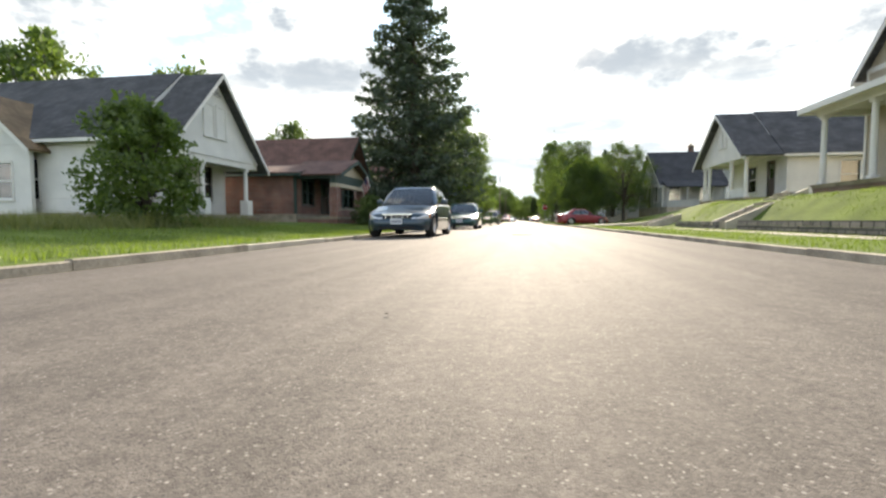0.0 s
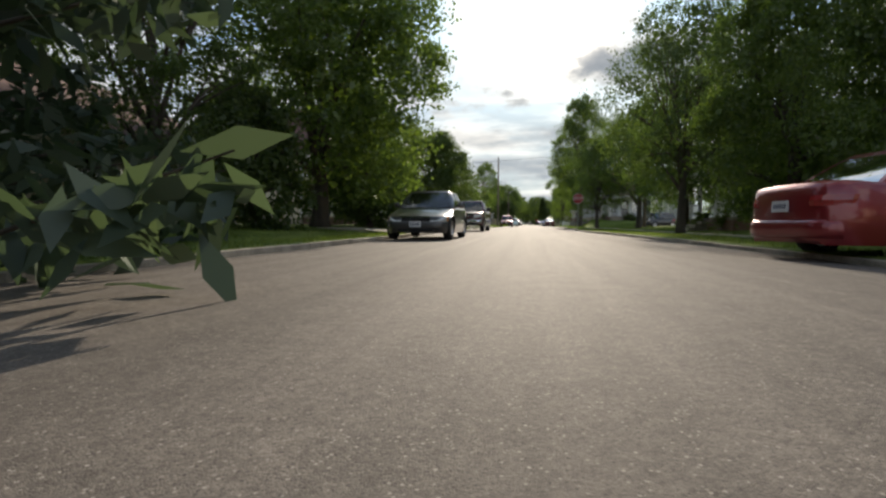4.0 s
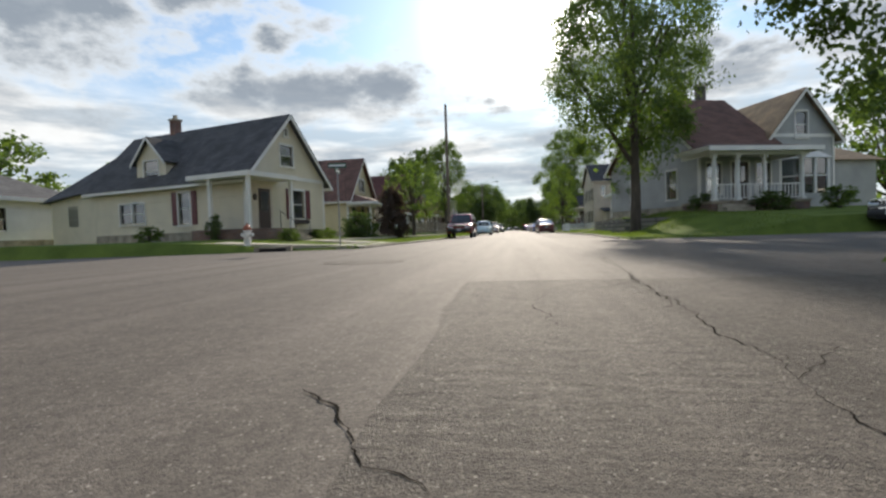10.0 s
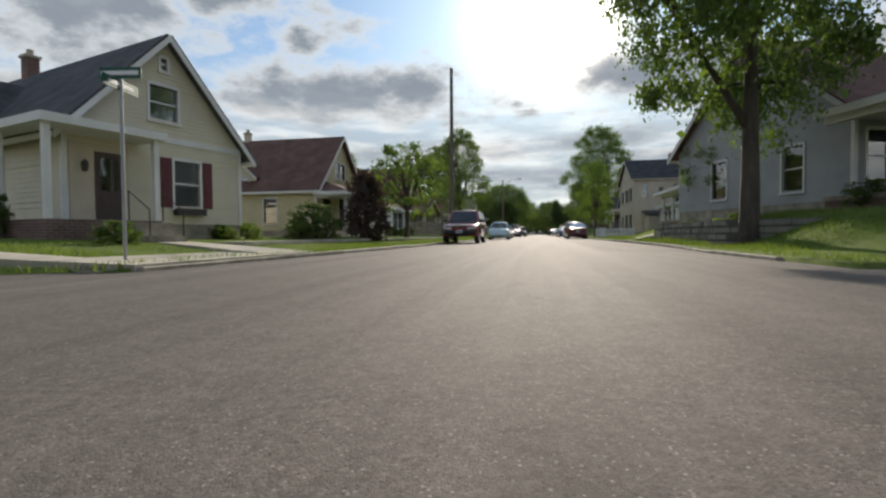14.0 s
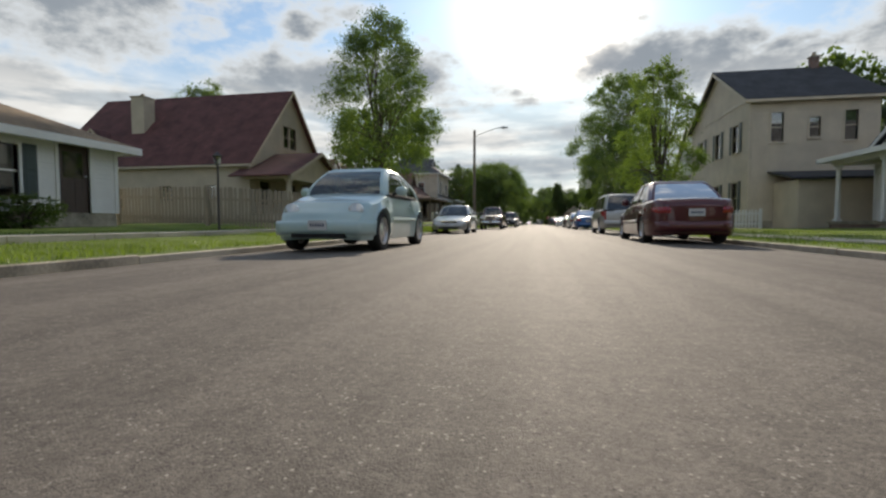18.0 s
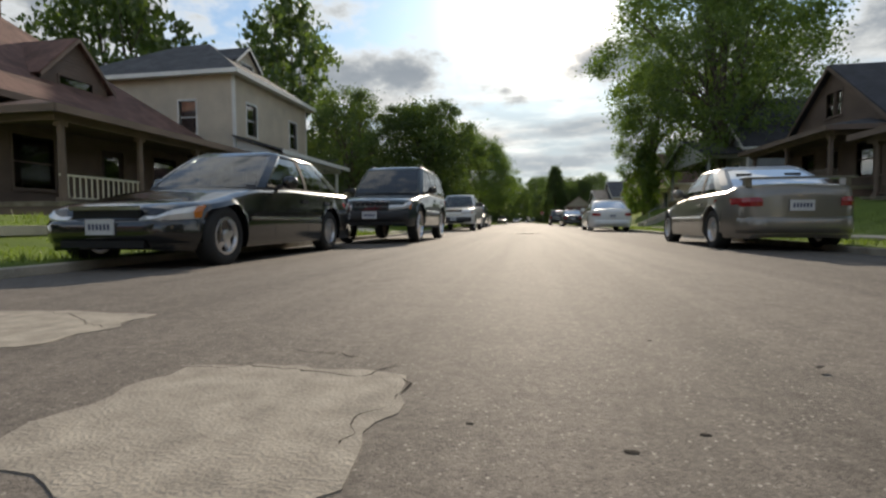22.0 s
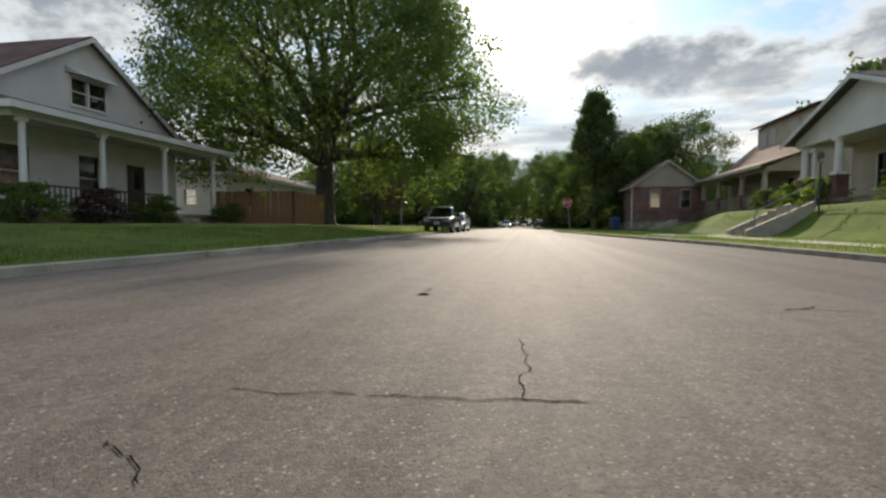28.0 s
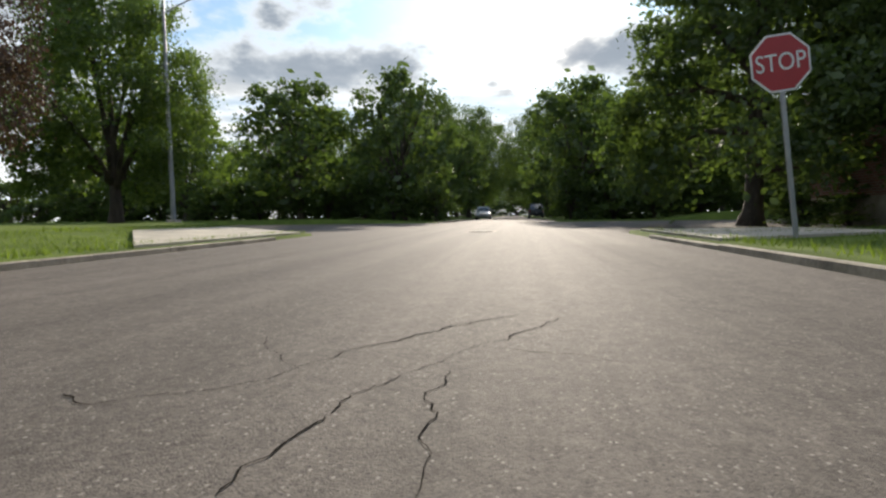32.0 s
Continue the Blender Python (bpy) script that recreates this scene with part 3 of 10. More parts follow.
def build_road():
    mb = MB()
    ys = [-80 + 1.0 * i for i in range(701)]
    cols = 19
    for y in ys:
        a, b = kerb_left(y) + 0.01, kerb_right(y) - 0.01
        for i in range(cols):
            x = a + (b - a) * i / (cols - 1)
            mb.v.append((x, y, crown(x, y) + 0.006 * noise.noise((x * 0.6, y * 0.25, 3))))
    for j in range(len(ys) - 1):
        mb.f += [(j * cols + i, j * cols + i + 1, (j + 1) * cols + i + 1, (j + 1) * cols + i) for i in range(cols - 1)]
    structure(part("road", mb, ASPHALT, smooth=True, fix=False), "worn grey-brown asphalt street with cracks and patches", "road")
    for nm, cross, far in (("road_crossing_near", cross_1, 0), ("road_crossing_far", cross_2, 1)):
        mb = MB()
        xs = [-90 + 2 * i for i in range(91)]
        for x in xs:
            a, b = cross(max(-17, min(30, x)))
            for i in range(7):
                y = a - 0.3 + (b - a + 0.6) * i / 6
                inside = kerb_left(y) - 0.3 < x < kerb_right(y) + 0.3
                mb.v.append((x, y, -0.012 if inside else 0.0))
        for j in range(len(xs) - 1):
            mb.f += [(j * 7 + i, (j + 1) * 7 + i, (j + 1) * 7 + i + 1, j * 7 + i + 1) for i in range(6)]
        structure(part(nm, mb, ASPHALT, smooth=True, fix=False), "grey asphalt side street crossing", "road")


def kerb_piece(p, q, w=0.12, top=0.115, mat_=CONCRETE, parent=None):
    p, q = Vector(p), Vector(q)
    d = (q - p).normalized()
    n = Vector((-d.y, d.x, 0))
    mb = MB()
    rings = []
    for e in (p + d * 0.008, q - d * 0.008):
        rings.append([e + n * o + Vector((0, 0, z)) for o, z in ((0, -0.3), (0.0, top - 0.03), (0.03, top), (w - 0.02, top + 0.004), (w, top - 0.01), (w, -0.3))])
    mb.loft(rings)
    return part("kerb_stone", mb, mat_, parent)


def build_kerbs():
    left = structure(new("kerb_left"), "weathered concrete kerb with joints beside the lawn", "kerb")
    right = structure(new("kerb_right"), "weathered concrete kerb half sunk into the grass", "kerb")
    rnd = random.Random(5)
    for side, root, edge in ((-1, left, kerb_left), (1, right, kerb_right)):
        y = -20.0
        while y < 330:
            y2 = y + 3.0
            x1, x2 = edge(y), edge(y2)
            if in_road(x1 + side * 0.4, y + 0.2) or in_road(x2 + side * 0.4, y2 - 0.2) or (side < 0 and 88 < y < 90):
                y = y2 if not in_road(x1 + side * 0.4, y2) else y2
                continue
            low = 0.066 - 0.03 * rnd.random()
            if side < 0:
                kerb_piece((x2, y2, 0), (x1, y, 0), top=low, parent=root, mat_=OLD_CONCRETE if rnd.random() < 0.7 else CONCRETE).parent = root
            else:
                kerb_piece((x1, y, 0), (x2, y2, 0), top=low, parent=root, mat_=OLD_CONCRETE).parent = root
            y = y2


def slab(name, corners, label, z=0.03, mat_=CONCRETE, category="pavement"):
    mb = MB()
    low = [(x, y, lawn(x, y) - 0.1) for x, y in corners]
    n = len(low)
    mb.v = low + [(x, y, lawn(x, y) + z) for x, y in corners]
    mb.f = [tuple(range(n - 1, -1, -1)), tuple(range(n, 2 * n))] + [(i, (i + 1) % n, n + (i + 1) % n, n + i) for i in range(n)]
    return structure(part(name, mb, mat_), label, category)


def build_walks():
    # sidewalk of separate slabs, one row a side
    for side, x0, w, spans in ((-1, -7.6, 1.2, ((98, 236),)), (1, 6.0, 1.15, ((10, 76), (128, 190), (236, 276)))):
        root = structure(new("sidewalk"), "pale concrete sidewalk slabs with joints", "sidewalk")
        for a, b in spans:
            y = a
            while y < b:
                x1 = x0 - side * 0.0
                mb = MB()
                z = max(lawn(x1, y + 0.7), lawn(x1 + side * w, y + 0.7)) + 0.02
                xa, xb = sorted((x1, x1 + side * w))
                mb.hexa([(xa, y + 0.01, z - 0.15), (xb, y + 0.01, z - 0.15), (xb, y + 1.49, z - 0.15), (xa, y + 1.49, z - 0.15),
                         (xa, y + 0.01, z), (xb, y + 0.01, z), (xb, y + 1.49, z), (xa, y + 1.49, z)])
                part("slab", mb, CONCRETE, root)
                y += 1.5
    slab("corner_ramp_1", [(-4.5, 76.4), (-4.5, 78.4), (-7.8, 78.0), (-7.8, 76.9)], "pale concrete corner ramp at the crossing", 0.05)
    slab("corner_ramp_2", [(3.5, 78.7), (6.5, 79.0), (7.2, 81.2), (4.5, 81.5)], "concrete corner ramp with worn red paving", 0.05)
    slab("corner_ramp_3", [(-9.5, 90.2), (-4.6, 91.0), (-4.6, 95.5), (-6.2, 95.5), (-6.6, 92.2), (-9.5, 91.6)], "pale concrete walk round the street corner", 0.03)
    slab("corner_ramp_4", [(-5.1, 279.6), (-5.1, 284.6), (-8.2, 286.6), (-8.2, 283.2)], "pale concrete corner ramp at the far crossing", 0.04)
    slab("corner_ramp_5", [(2.4, 280.6), (2.4, 284.6), (5.6, 284.9), (6.0, 282.6)], "pale concrete corner ramp beside the stop sign", 0.04)
    slab("front_walk_1", [(-4.7, 94.4), (-4.7, 96.0), (-9.0, 97.5), (-9.0, 96.4)], "concrete front walk to the cream house", 0.025)
    slab("front_walk_2", [(3.6, 31.0), (3.6, 34.4), (8.4, 34.0), (8.4, 31.8)], "concrete driveway apron across the verge", 0.03)
    slab("front_walk_3", [(4.7, 111.5), (4.7, 113.0), (8.0, 113.0), (8.0, 111.5)], "old stone walk across the verge", 0.03, OLD_CONCRETE)
    slab("front_walk_4", [(-4.7, 161.0), (-4.7, 163.0), (-14.6, 163.0), (-14.6, 161.8)], "concrete front walk to the porch", 0.03)
    slab("front_walk_5", [(4.7, 256.7), (4.7, 259.2), (8.4, 259.2), (8.4, 257.0)], "concrete walk from the kerb to the steps", 0.03)
    slab("front_walk_6", [(-4.7, 55.0), (-4.7, 60.0), (-9.0, 60.0), (-9.0, 56.5)], "concrete driveway crossing the verge", 0.03)
    slab("front_walk_7", [(-4.6, 181.2), (-4.6, 184.6), (-12.5, 184.6), (-12.5, 182.5)], "concrete driveway beside the lawn", 0.03)


def steps(name, x, y0, y1, n, rise, run, z0, label, wall=True):
    """Garden steps that climb away from the street on the right."""
    root = thing(name, Matrix.Translation((x, (y0 + y1) / 2, z0)), label, "steps")
    h = (y1 - y0) / 2
    for i in range(n):
        mb = MB().box(i * run, n * run + 0.2, -h, h, i * rise - 0.12, (i + 1) * rise)
        part("step", mb, OLD_CONCRETE, root)
    if wall:
        for s in (-1, 1):
            yy = s * (h + 0.09)
            mb = MB().prism([(-0.15, yy - 0.09, -0.2), (n * run + 0.2, yy - 0.09, -0.2), (n * run + 0.2, yy - 0.09, n * rise + 0.12), (-0.15, yy - 0.09, 0.16)], (0, 0.18, 0))
            part("side_wall", mb, CONCRETE, root)
    return root


def handrail(name, p, q, label, posts=2, hgt=0.85):
    p, q = Vector(p), Vector(q)
    root = thing(name, Matrix.Translation(p), label, "handrail")
    up = Vector((0, 0, hgt))
    part("rail", MB().tube([up, (q - p) + up], [0.022, 0.022], 6), STEEL, root)
    for i in range(posts):
        b = (q - p) * (i / (posts - 1))
        part("post", MB().tube([b - Vector((0, 0, 0.1)), b + up], [0.02, 0.02], 6), STEEL, root)


build_ground()
build_road()
build_kerbs()
build_walks()
steps("garden_steps", 7.5, 20.0, 21.2, 7, 0.18, 0.34, 0.2, "old concrete steps with side walls up the grass bank")
steps("garden_steps", 7.0, 29.3, 30.6, 4, 0.14, 0.34, 0.1, "concrete garden steps up the grass bank")
steps("garden_steps", 7.8, 257.0, 258.4, 6, 0.18, 0.3, 0.12, "weathered concrete steps up the grass terrace")
steps("garden_steps", 6.3, 164.6, 166.0, 3, 0.17, 0.32, 0.12, "short concrete steps in the lawn bank")
steps("garden_steps", 7.0, 196.4, 197.8, 7, 0.18, 0.34, 0.12, "dark concrete steps under the trees")
steps("garden_steps", 8.4, 51.6, 52.8, 5, 0.17, 0.32, 0.3, "concrete steps in the grass bank")
steps("garden_steps", 9.2, 275.8, 277.0, 4, 0.17, 0.32, 0.15, "brick-edged concrete steps to the brick house")
handrail("step_rail", (7.9, 256.8, 0.1), (9.8, 256.8, 1.15), "thin steel handrail beside the steps")
handrail("step_rail", (7.1, 196.2, 0.1), (9.3, 196.2, 1.3), "thin pale handrail beside dark steps")


def retaining_wall(name, pts, z0, h, label, mat_=STONE, w=0.3):
    root = structure(new(name), label, "wall")
    rnd = random.Random(9)
    rows = max(2, round(h / 0.2))
    for (xa, ya), (xb, yb) in zip(pts, pts[1:]):
        d = Vector((xb - xa, yb - ya, 0))
        ln = d.length
        d.normalize()
        n = Vector((-d.y, d.x, 0))
        for r in range(rows):
            s = -0.2 * (r % 2)
            while s < ln:
                e = s + rnd.uniform(0.3, 0.55)
                a, b = max(0, s) + 0.008, min(ln, e) - 0.008
                if b - a > 0.05:
                    o = rnd.uniform(-0.02, 0.02)
                    base = Vector((xa, ya, z0 + r * h / rows))
                    t = h / rows - 0.012
                    p0, p1 = base + d * a + n * o, base + d * b + n * o
                    mb = MB().hexa([p0, p1, p1 + n * w, p0 + n * w] + [q + Vector((rnd.uniform(-.01, .01), 0, t)) for q in (p0, p1, p1 + n * w, p0 + n * w)])
                    part("stone", mb, mat_, root, fix=False)
                s = e


retaining_wall("stone_wall", [(5.3, 109.5), (5.3, 101.5), (8.0, 98.6)], 0.05, 0.75, "low rubble stone retaining wall under the lawn")
retaining_wall("stone_wall_low", [(7.35, 26.0), (7.35, 20.9)], 0.1, 0.28, "low stone edging beside the steps")
retaining_wall("stone_wall_south", [(7.35, 18.9), (7.35, 4.0)], 0.1, 0.32, "low stone edging along the bank")


# cracks: jagged thin strips laid into the surface
def crack(mb, p, q, width, seed, wander=0.12, branch=0.3, depth=0):
    rnd = random.Random(seed)
    p, q = Vector((p[0], p[1], 0)), Vector((q[0], q[1], 0))
    d = q - p
    ln = d.length
    if ln < 0.05:
        return
    n = Vector((-d.y, d.x, 0)) / ln
    k = max(3, int(ln / 0.022))
    pts, low = [], rnd.uniform(0, 99)
    for i in range(k + 1):
        s = i / k
        ease = min(1.0, 4 * s, 4 * (1 - s))
        o = ease * wander * (0.55 * noise.noise((low, s * ln * 2.2, 0)) + 0.30 * noise.noise((low, s * ln * 9, 5))) + rnd.uniform(-1, 1) * 0.006
        pts.append(p + d * s + n * o + d * (rnd.uniform(-0.35, 0.35) / k))
    # the crack opens and closes along its way, with crumbled edges
    ws = [(width * max(0.06, 0.55 + 1.1 * noise.noise((low, 3.3 * ln * i / k, 9))) * rnd.uniform(0.5, 1.3), width * max(0.06, 0.55 + 1.1 * noise.noise((low, 3.3 * ln * i / k, 17))) * rnd.uniform(0.4, 1.5)) for i in range(k + 1)]
    ws[0] = ws[-1] = (0.001, 0.001)
    base = len(mb.v)
    for pt, w in zip(pts, ws):
        z = crown(pt.x, pt.y) + (0.0045 if 62.5 < pt.y < 87 else 0.0025)
        for s in (-1, 1):
            r = pt + n * (s * w[s > 0] * 0.5)
            mb.v.append((r.x, r.y, z + 0.006 * noise.noise((r.x * 0.6, r.y * 0.25, 3))))
    for i in range(k):
        a = base + 2 * i
        mb.f.append((a, a + 2, a + 3, a + 1))
    if depth < 2:
        for i in range(2, k - 2):
            if rnd.random() < branch * 0.035:
                a = rnd.uniform(0.5, 1.3) * rnd.choice((-1, 1))
                dd = Vector((d.x * math.cos(a) - d.y * math.sin(a), d.x * math.sin(a) + d.y * math.cos(a), 0)) / ln
                e = pts[i] + dd * rnd.uniform(0.2, 0.7)
                crack(mb, pts[i], e, width * 0.6, seed * 7 + i, wander, branch, depth + 1)


# ---------------------------------------------------------------- houses
def wall_rows(mb, w, z0, z1, openings, t=0.14, lap=0.13, roof=None, flat=False):
    """A wall along local x at y = 0, its outside towards -y: lapped boards (or one flat skin) with real openings.
    roof(x-range at a height) narrows the rows under a gable."""
    rows = max(1, round((z1 - z0) / lap))
    step = (z1 - z0) / rows
    cuts = sorted({z0, z1} | {o[1] for o in openings} | {o[1] + o[3] for o in openings})
    bands = []
    z = z0
    while z < z1 - 1e-6:
        nz = min([z + step] + [c for c in cuts if c > z + 1e-6])
        bands.append((z, nz))
        z = nz
    edges = sorted({o[0] for o in openings} | {o[0] + o[2] for o in openings})
    for a, b in bands:
        full = (0.0, w)
        (la, ha), (lb, hb) = (full, full) if roof is None else (roof(a), roof(b))
        if ha - la < 0.02:
            continue
        if hb <= lb:
            lb = hb = (lb + hb) / 2
        cut = [None] + [x for x in edges if max(la, lb) + 0.01 < x < min(ha, hb) - 0.01] + [None]
        for i in range(len(cut) - 1):
            s0, s1 = (la, lb) if cut[i] is None else (cut[i], cut[i])
            e0, e1 = (ha, hb) if cut[i + 1] is None else (cut[i + 1], cut[i + 1])
            mid = (s0 + s1 + e0 + e1) / 4
            if any(ox < mid < ox + ow and oz < b - 1e-4 and oz + oh > a + 1e-4 for ox, oz, ow, oh in openings):
                continue
            o0 = 0.0 if flat else -0.016
            mb.hexa([(s0, o0, a), (e0, o0, a), (e0, t, a), (s0, t, a), (s1, 0.0, b), (e1, 0.0, b), (e1, t, b), (s1, t, b)])


def sub(root, name, mb, material, m, label="", smooth=False):
    ob = part(name, mb, material, root, label, smooth, weld=True)
    ob.matrix_basis = m
    return ob


def window(root, m, x, z, w, h, trim, shutter=None, curtain=True, box=False, mullions=1):
    """A sash window in an opening; m places the wall (its outside towards -y)."""
    f = 0.07
    mb = MB()
    mb.box(x - f, x, -0.045, 0.1, z - f, z + h + f).box(x + w, x + w + f, -0.045, 0.1, z - f, z + h + f)
    mb.box(x, x + w, -0.045, 0.1, z + h, z + h + f + 0.03)
    for i in range(1, mullions):
        c = x + w * i / mullions
        mb.box(c - 0.035, c + 0.035, -0.03, 0.1, z, z + h)
    win = sub(root, "window", mb, trim, m)
    inner = MB().box(x, x + w, 0.03, 0.06, z + h * 0.48, z + h * 0.48 + 0.045)
    part("sash_bar", inner, trim, win)
    part("sill", MB().box(x - f - 0.03, x + w + f + 0.03, -0.09, 0.08, z - f - 0.05, z - f + 0.0), trim, win)
    pane = part("pane", MB().box(x, x + w, 0.065, 0.075, z, z + h), PANE, win)
    pane.visible_shadow = False
    if curtain:
        part("curtain", MB().box(x, x + w, 0.16, 0.17, z + h * (0.45 if int(x * 10) % 2 else 0.62), z + h), CURTAIN, win)
    if shutter:
        for s in (x - f - 0.36, x + w + f + 0.02):
            mb = MB().box(s, s + 0.34, -0.05, -0.022, z - 0.05, z + h + 0.05)
            sh = part("shutter", mb, shutter, win)
            for za, zb in ((z + 0.04, z + h * 0.47), (z + h * 0.53, z + h - 0.04)):
                part("louvre_panel", MB().loft([[(s + 0.04, -0.053, za), (s + 0.30, -0.053, za), (s + 0.30, -0.053, zb), (s + 0.04, -0.053, zb)], [(s + 0.06, -0.063, za + 0.02), (s + 0.28, -0.063, za + 0.02), (s + 0.28, -0.063, zb - 0.02), (s + 0.06, -0.063, zb - 0.02)]]), shutter, win)
    if box:
        part("flower_box", MB().box(x - 0.05, x + w + 0.05, -0.28, -0.06, z - 0.32, z - 0.12), DARK_TRIM, win)
    return win


def door(root, m, x, w, h, z, trim, mat_=DOOR):
    d = sub(root, "door", MB().box(x - 0.09, x, -0.04, 0.1, z, z + h + 0.09).box(x + w, x + w + 0.09, -0.04, 0.1, z, z + h + 0.09).box(x, x + w, -0.04, 0.1, z + h, z + h + 0.09), trim, m)
    mb = MB().box(x, x + w, 0.04, 0.08, z, z + h)
    for a, b in ((0.1, 0.45), (0.55, 0.9)):
        mb.box(x + w * a, x + w * b, 0.03, 0.04, z + 0.15, z + 0.85)
    part("leaf", mb, mat_, d)
    part("pane", MB().box(x + w * 0.18, x + w * 0.82, 0.028, 0.036, z + h * 0.52, z + h * 0.9), PANE, d)
    part("knob", MB().lathe([(0.0, 0), (0.03, 0.01), (0.03, 0.04), (0, 0.05)], "y", (x + w * 0.9, -0.02, z + 1.0), 8), ALLOY, d)


def roof_slab(root, pts, t, material, name="roof_slope"):
    """A sloping slab: four corners of its underside, pushed up by t."""
    p = [Vector(q) for q in pts]
    n = (p[1] - p[0]).cross(p[3] - p[0]).normalized()
    if n.z < 0:
        n = -n
    return part(name, MB().prism(p, n * t), material, root)


def gable_roof(root, w, d, e, r, material, trim, over=0.35, front=True, name="roof"):
    """front: the ridge runs from the front to the back; otherwise along the front."""
    s = (r - e) / ((w if front else d) / 2)
    roof = new(name)
    roof.parent = root
    o = over
    if front:
        for a, b in ((-o, w / 2), (w + o, w / 2)):
            za = e - o * s
            roof_slab(roof, [(a, -o, za), (b, -o, r), (b, d + o, r), (a, d + o, za)], 0.1, material)
            for yy in (-o - 0.02, d + o - 0.01):
                part("rake_board", MB().prism([(a, yy, za - 0.14), (b, yy, r - 0.14), (b, yy, r + 0.06), (a, yy, za + 0.06)], (0, 0.035, 0)), trim, roof)
            part("gutter", MB().box(min(a, a + (0.09 if a < 0 else -0.09)) - 0.05, max(a, a) + 0.05, -o, d + o, za - 0.08, za + 0.05), trim, roof)
    else:
        for a, b in ((-o, d / 2), (d + o, d / 2)):
            za = e - o * s
            roof_slab(roof, [(-o, a, za), (-o, b, r), (w + o, b, r), (w + o, a, za)], 0.1, material)
            for xx in (-o - 0.02, w + o - 0.01):
                part("rake_board", MB().prism([(xx, a, za - 0.14), (xx, b, r - 0.14), (xx, b, r + 0.06), (xx, a, za + 0.06)], (0.035, 0, 0)), trim, roof)
            part("gutter", MB().box(-o, w + o, a - 0.05, a + 0.06, za - 0.08, za + 0.05), trim, roof)
    return roof


def hip_roof(root, w, d, e, r, material, trim, over=0.45, name="roof", y0=0.0, x0=0.0):
    roof = new(name)
    roof.parent = root
    o = over
    k = min(w, d) / 2
    x1, x2, y1, y2 = x0 - o, x0 + w + o, y0 - o, y0 + d + o
    if w >= d:
        a, b = (x0 + k, y0 + d / 2, r), (x0 + w - k, y0 + d / 2, r)
    else:
        a, b = (x0 + w / 2, y0 + k, r), (x0 + w / 2, y0 + d - k, r)
    c = [(x1, y1, e), (x2, y1, e), (x2, y2, e), (x1, y2, e)]
    if w >= d:
        faces = [[c[0], c[1], b, a], [c[1], c[2], b], [c[2], c[3], a, b], [c[3], c[0], a]]
    else:
        faces = [[c[0], c[1], a], [c[1], c[2], b, a], [c[2], c[3], b], [c[3], c[0], a, b]]
    for f in faces:
        p = [Vector(q) for q in f]
        part("roof_slope", MB().prism(p, (0, 0, 0.1)), material, roof)
    part("fascia", MB().box(x1 - 0.02, x2 + 0.02, y1 - 0.04, y1, e - 0.1, e + 0.1).box(x1 - 0.02, x2 + 0.02, y2, y2 + 0.04, e - 0.1, e + 0.1)
         .box(x1 - 0.04, x1, y1, y2, e - 0.1, e + 0.1).box(x2, x2 + 0.04, y1, y2, e - 0.1, e + 0.1), trim, roof)
    part("soffit", MB().box(x1, x2, y1, y2, e - 0.03, e - 0.005), trim, roof)
    return roof


def chimney(root, x, y, z0, z1, s=0.5, material=BRICK):
    c = part("chimney", MB().box(x - s / 2, x + s / 2, y - s / 2, y + s / 2, z0, z1), material, root)
    part("cap", MB().box(x - s / 2 - 0.05, x + s / 2 + 0.05, y - s / 2 - 0.05, y + s / 2 + 0.05, z1, z1 + 0.1), OLD_CONCRETE, c)
    part("flue", MB().lathe([(0.11, z1 + 0.1), (0.12, z1 + 0.32), (0.09, z1 + 0.32), (0.08, z1 + 0.1)], "z", (x, y, 0), 8), OLD_CONCRETE, c)


def column(mb, x, y, z0, z1, w=0.16, taper=0.85):
    mb.box(x - w * 0.75, x + w * 0.75, y - w * 0.75, y + w * 0.75, z0, z0 + 0.12)
    mb.tube([(x, y, z0 + 0.12), (x, y, z1 - 0.1)], [w * 0.62, w * 0.62 * taper], 10)
    mb.box(x - w * 0.7, x + w * 0.7, y - w * 0.7, y + w * 0.7, z1 - 0.12, z1)


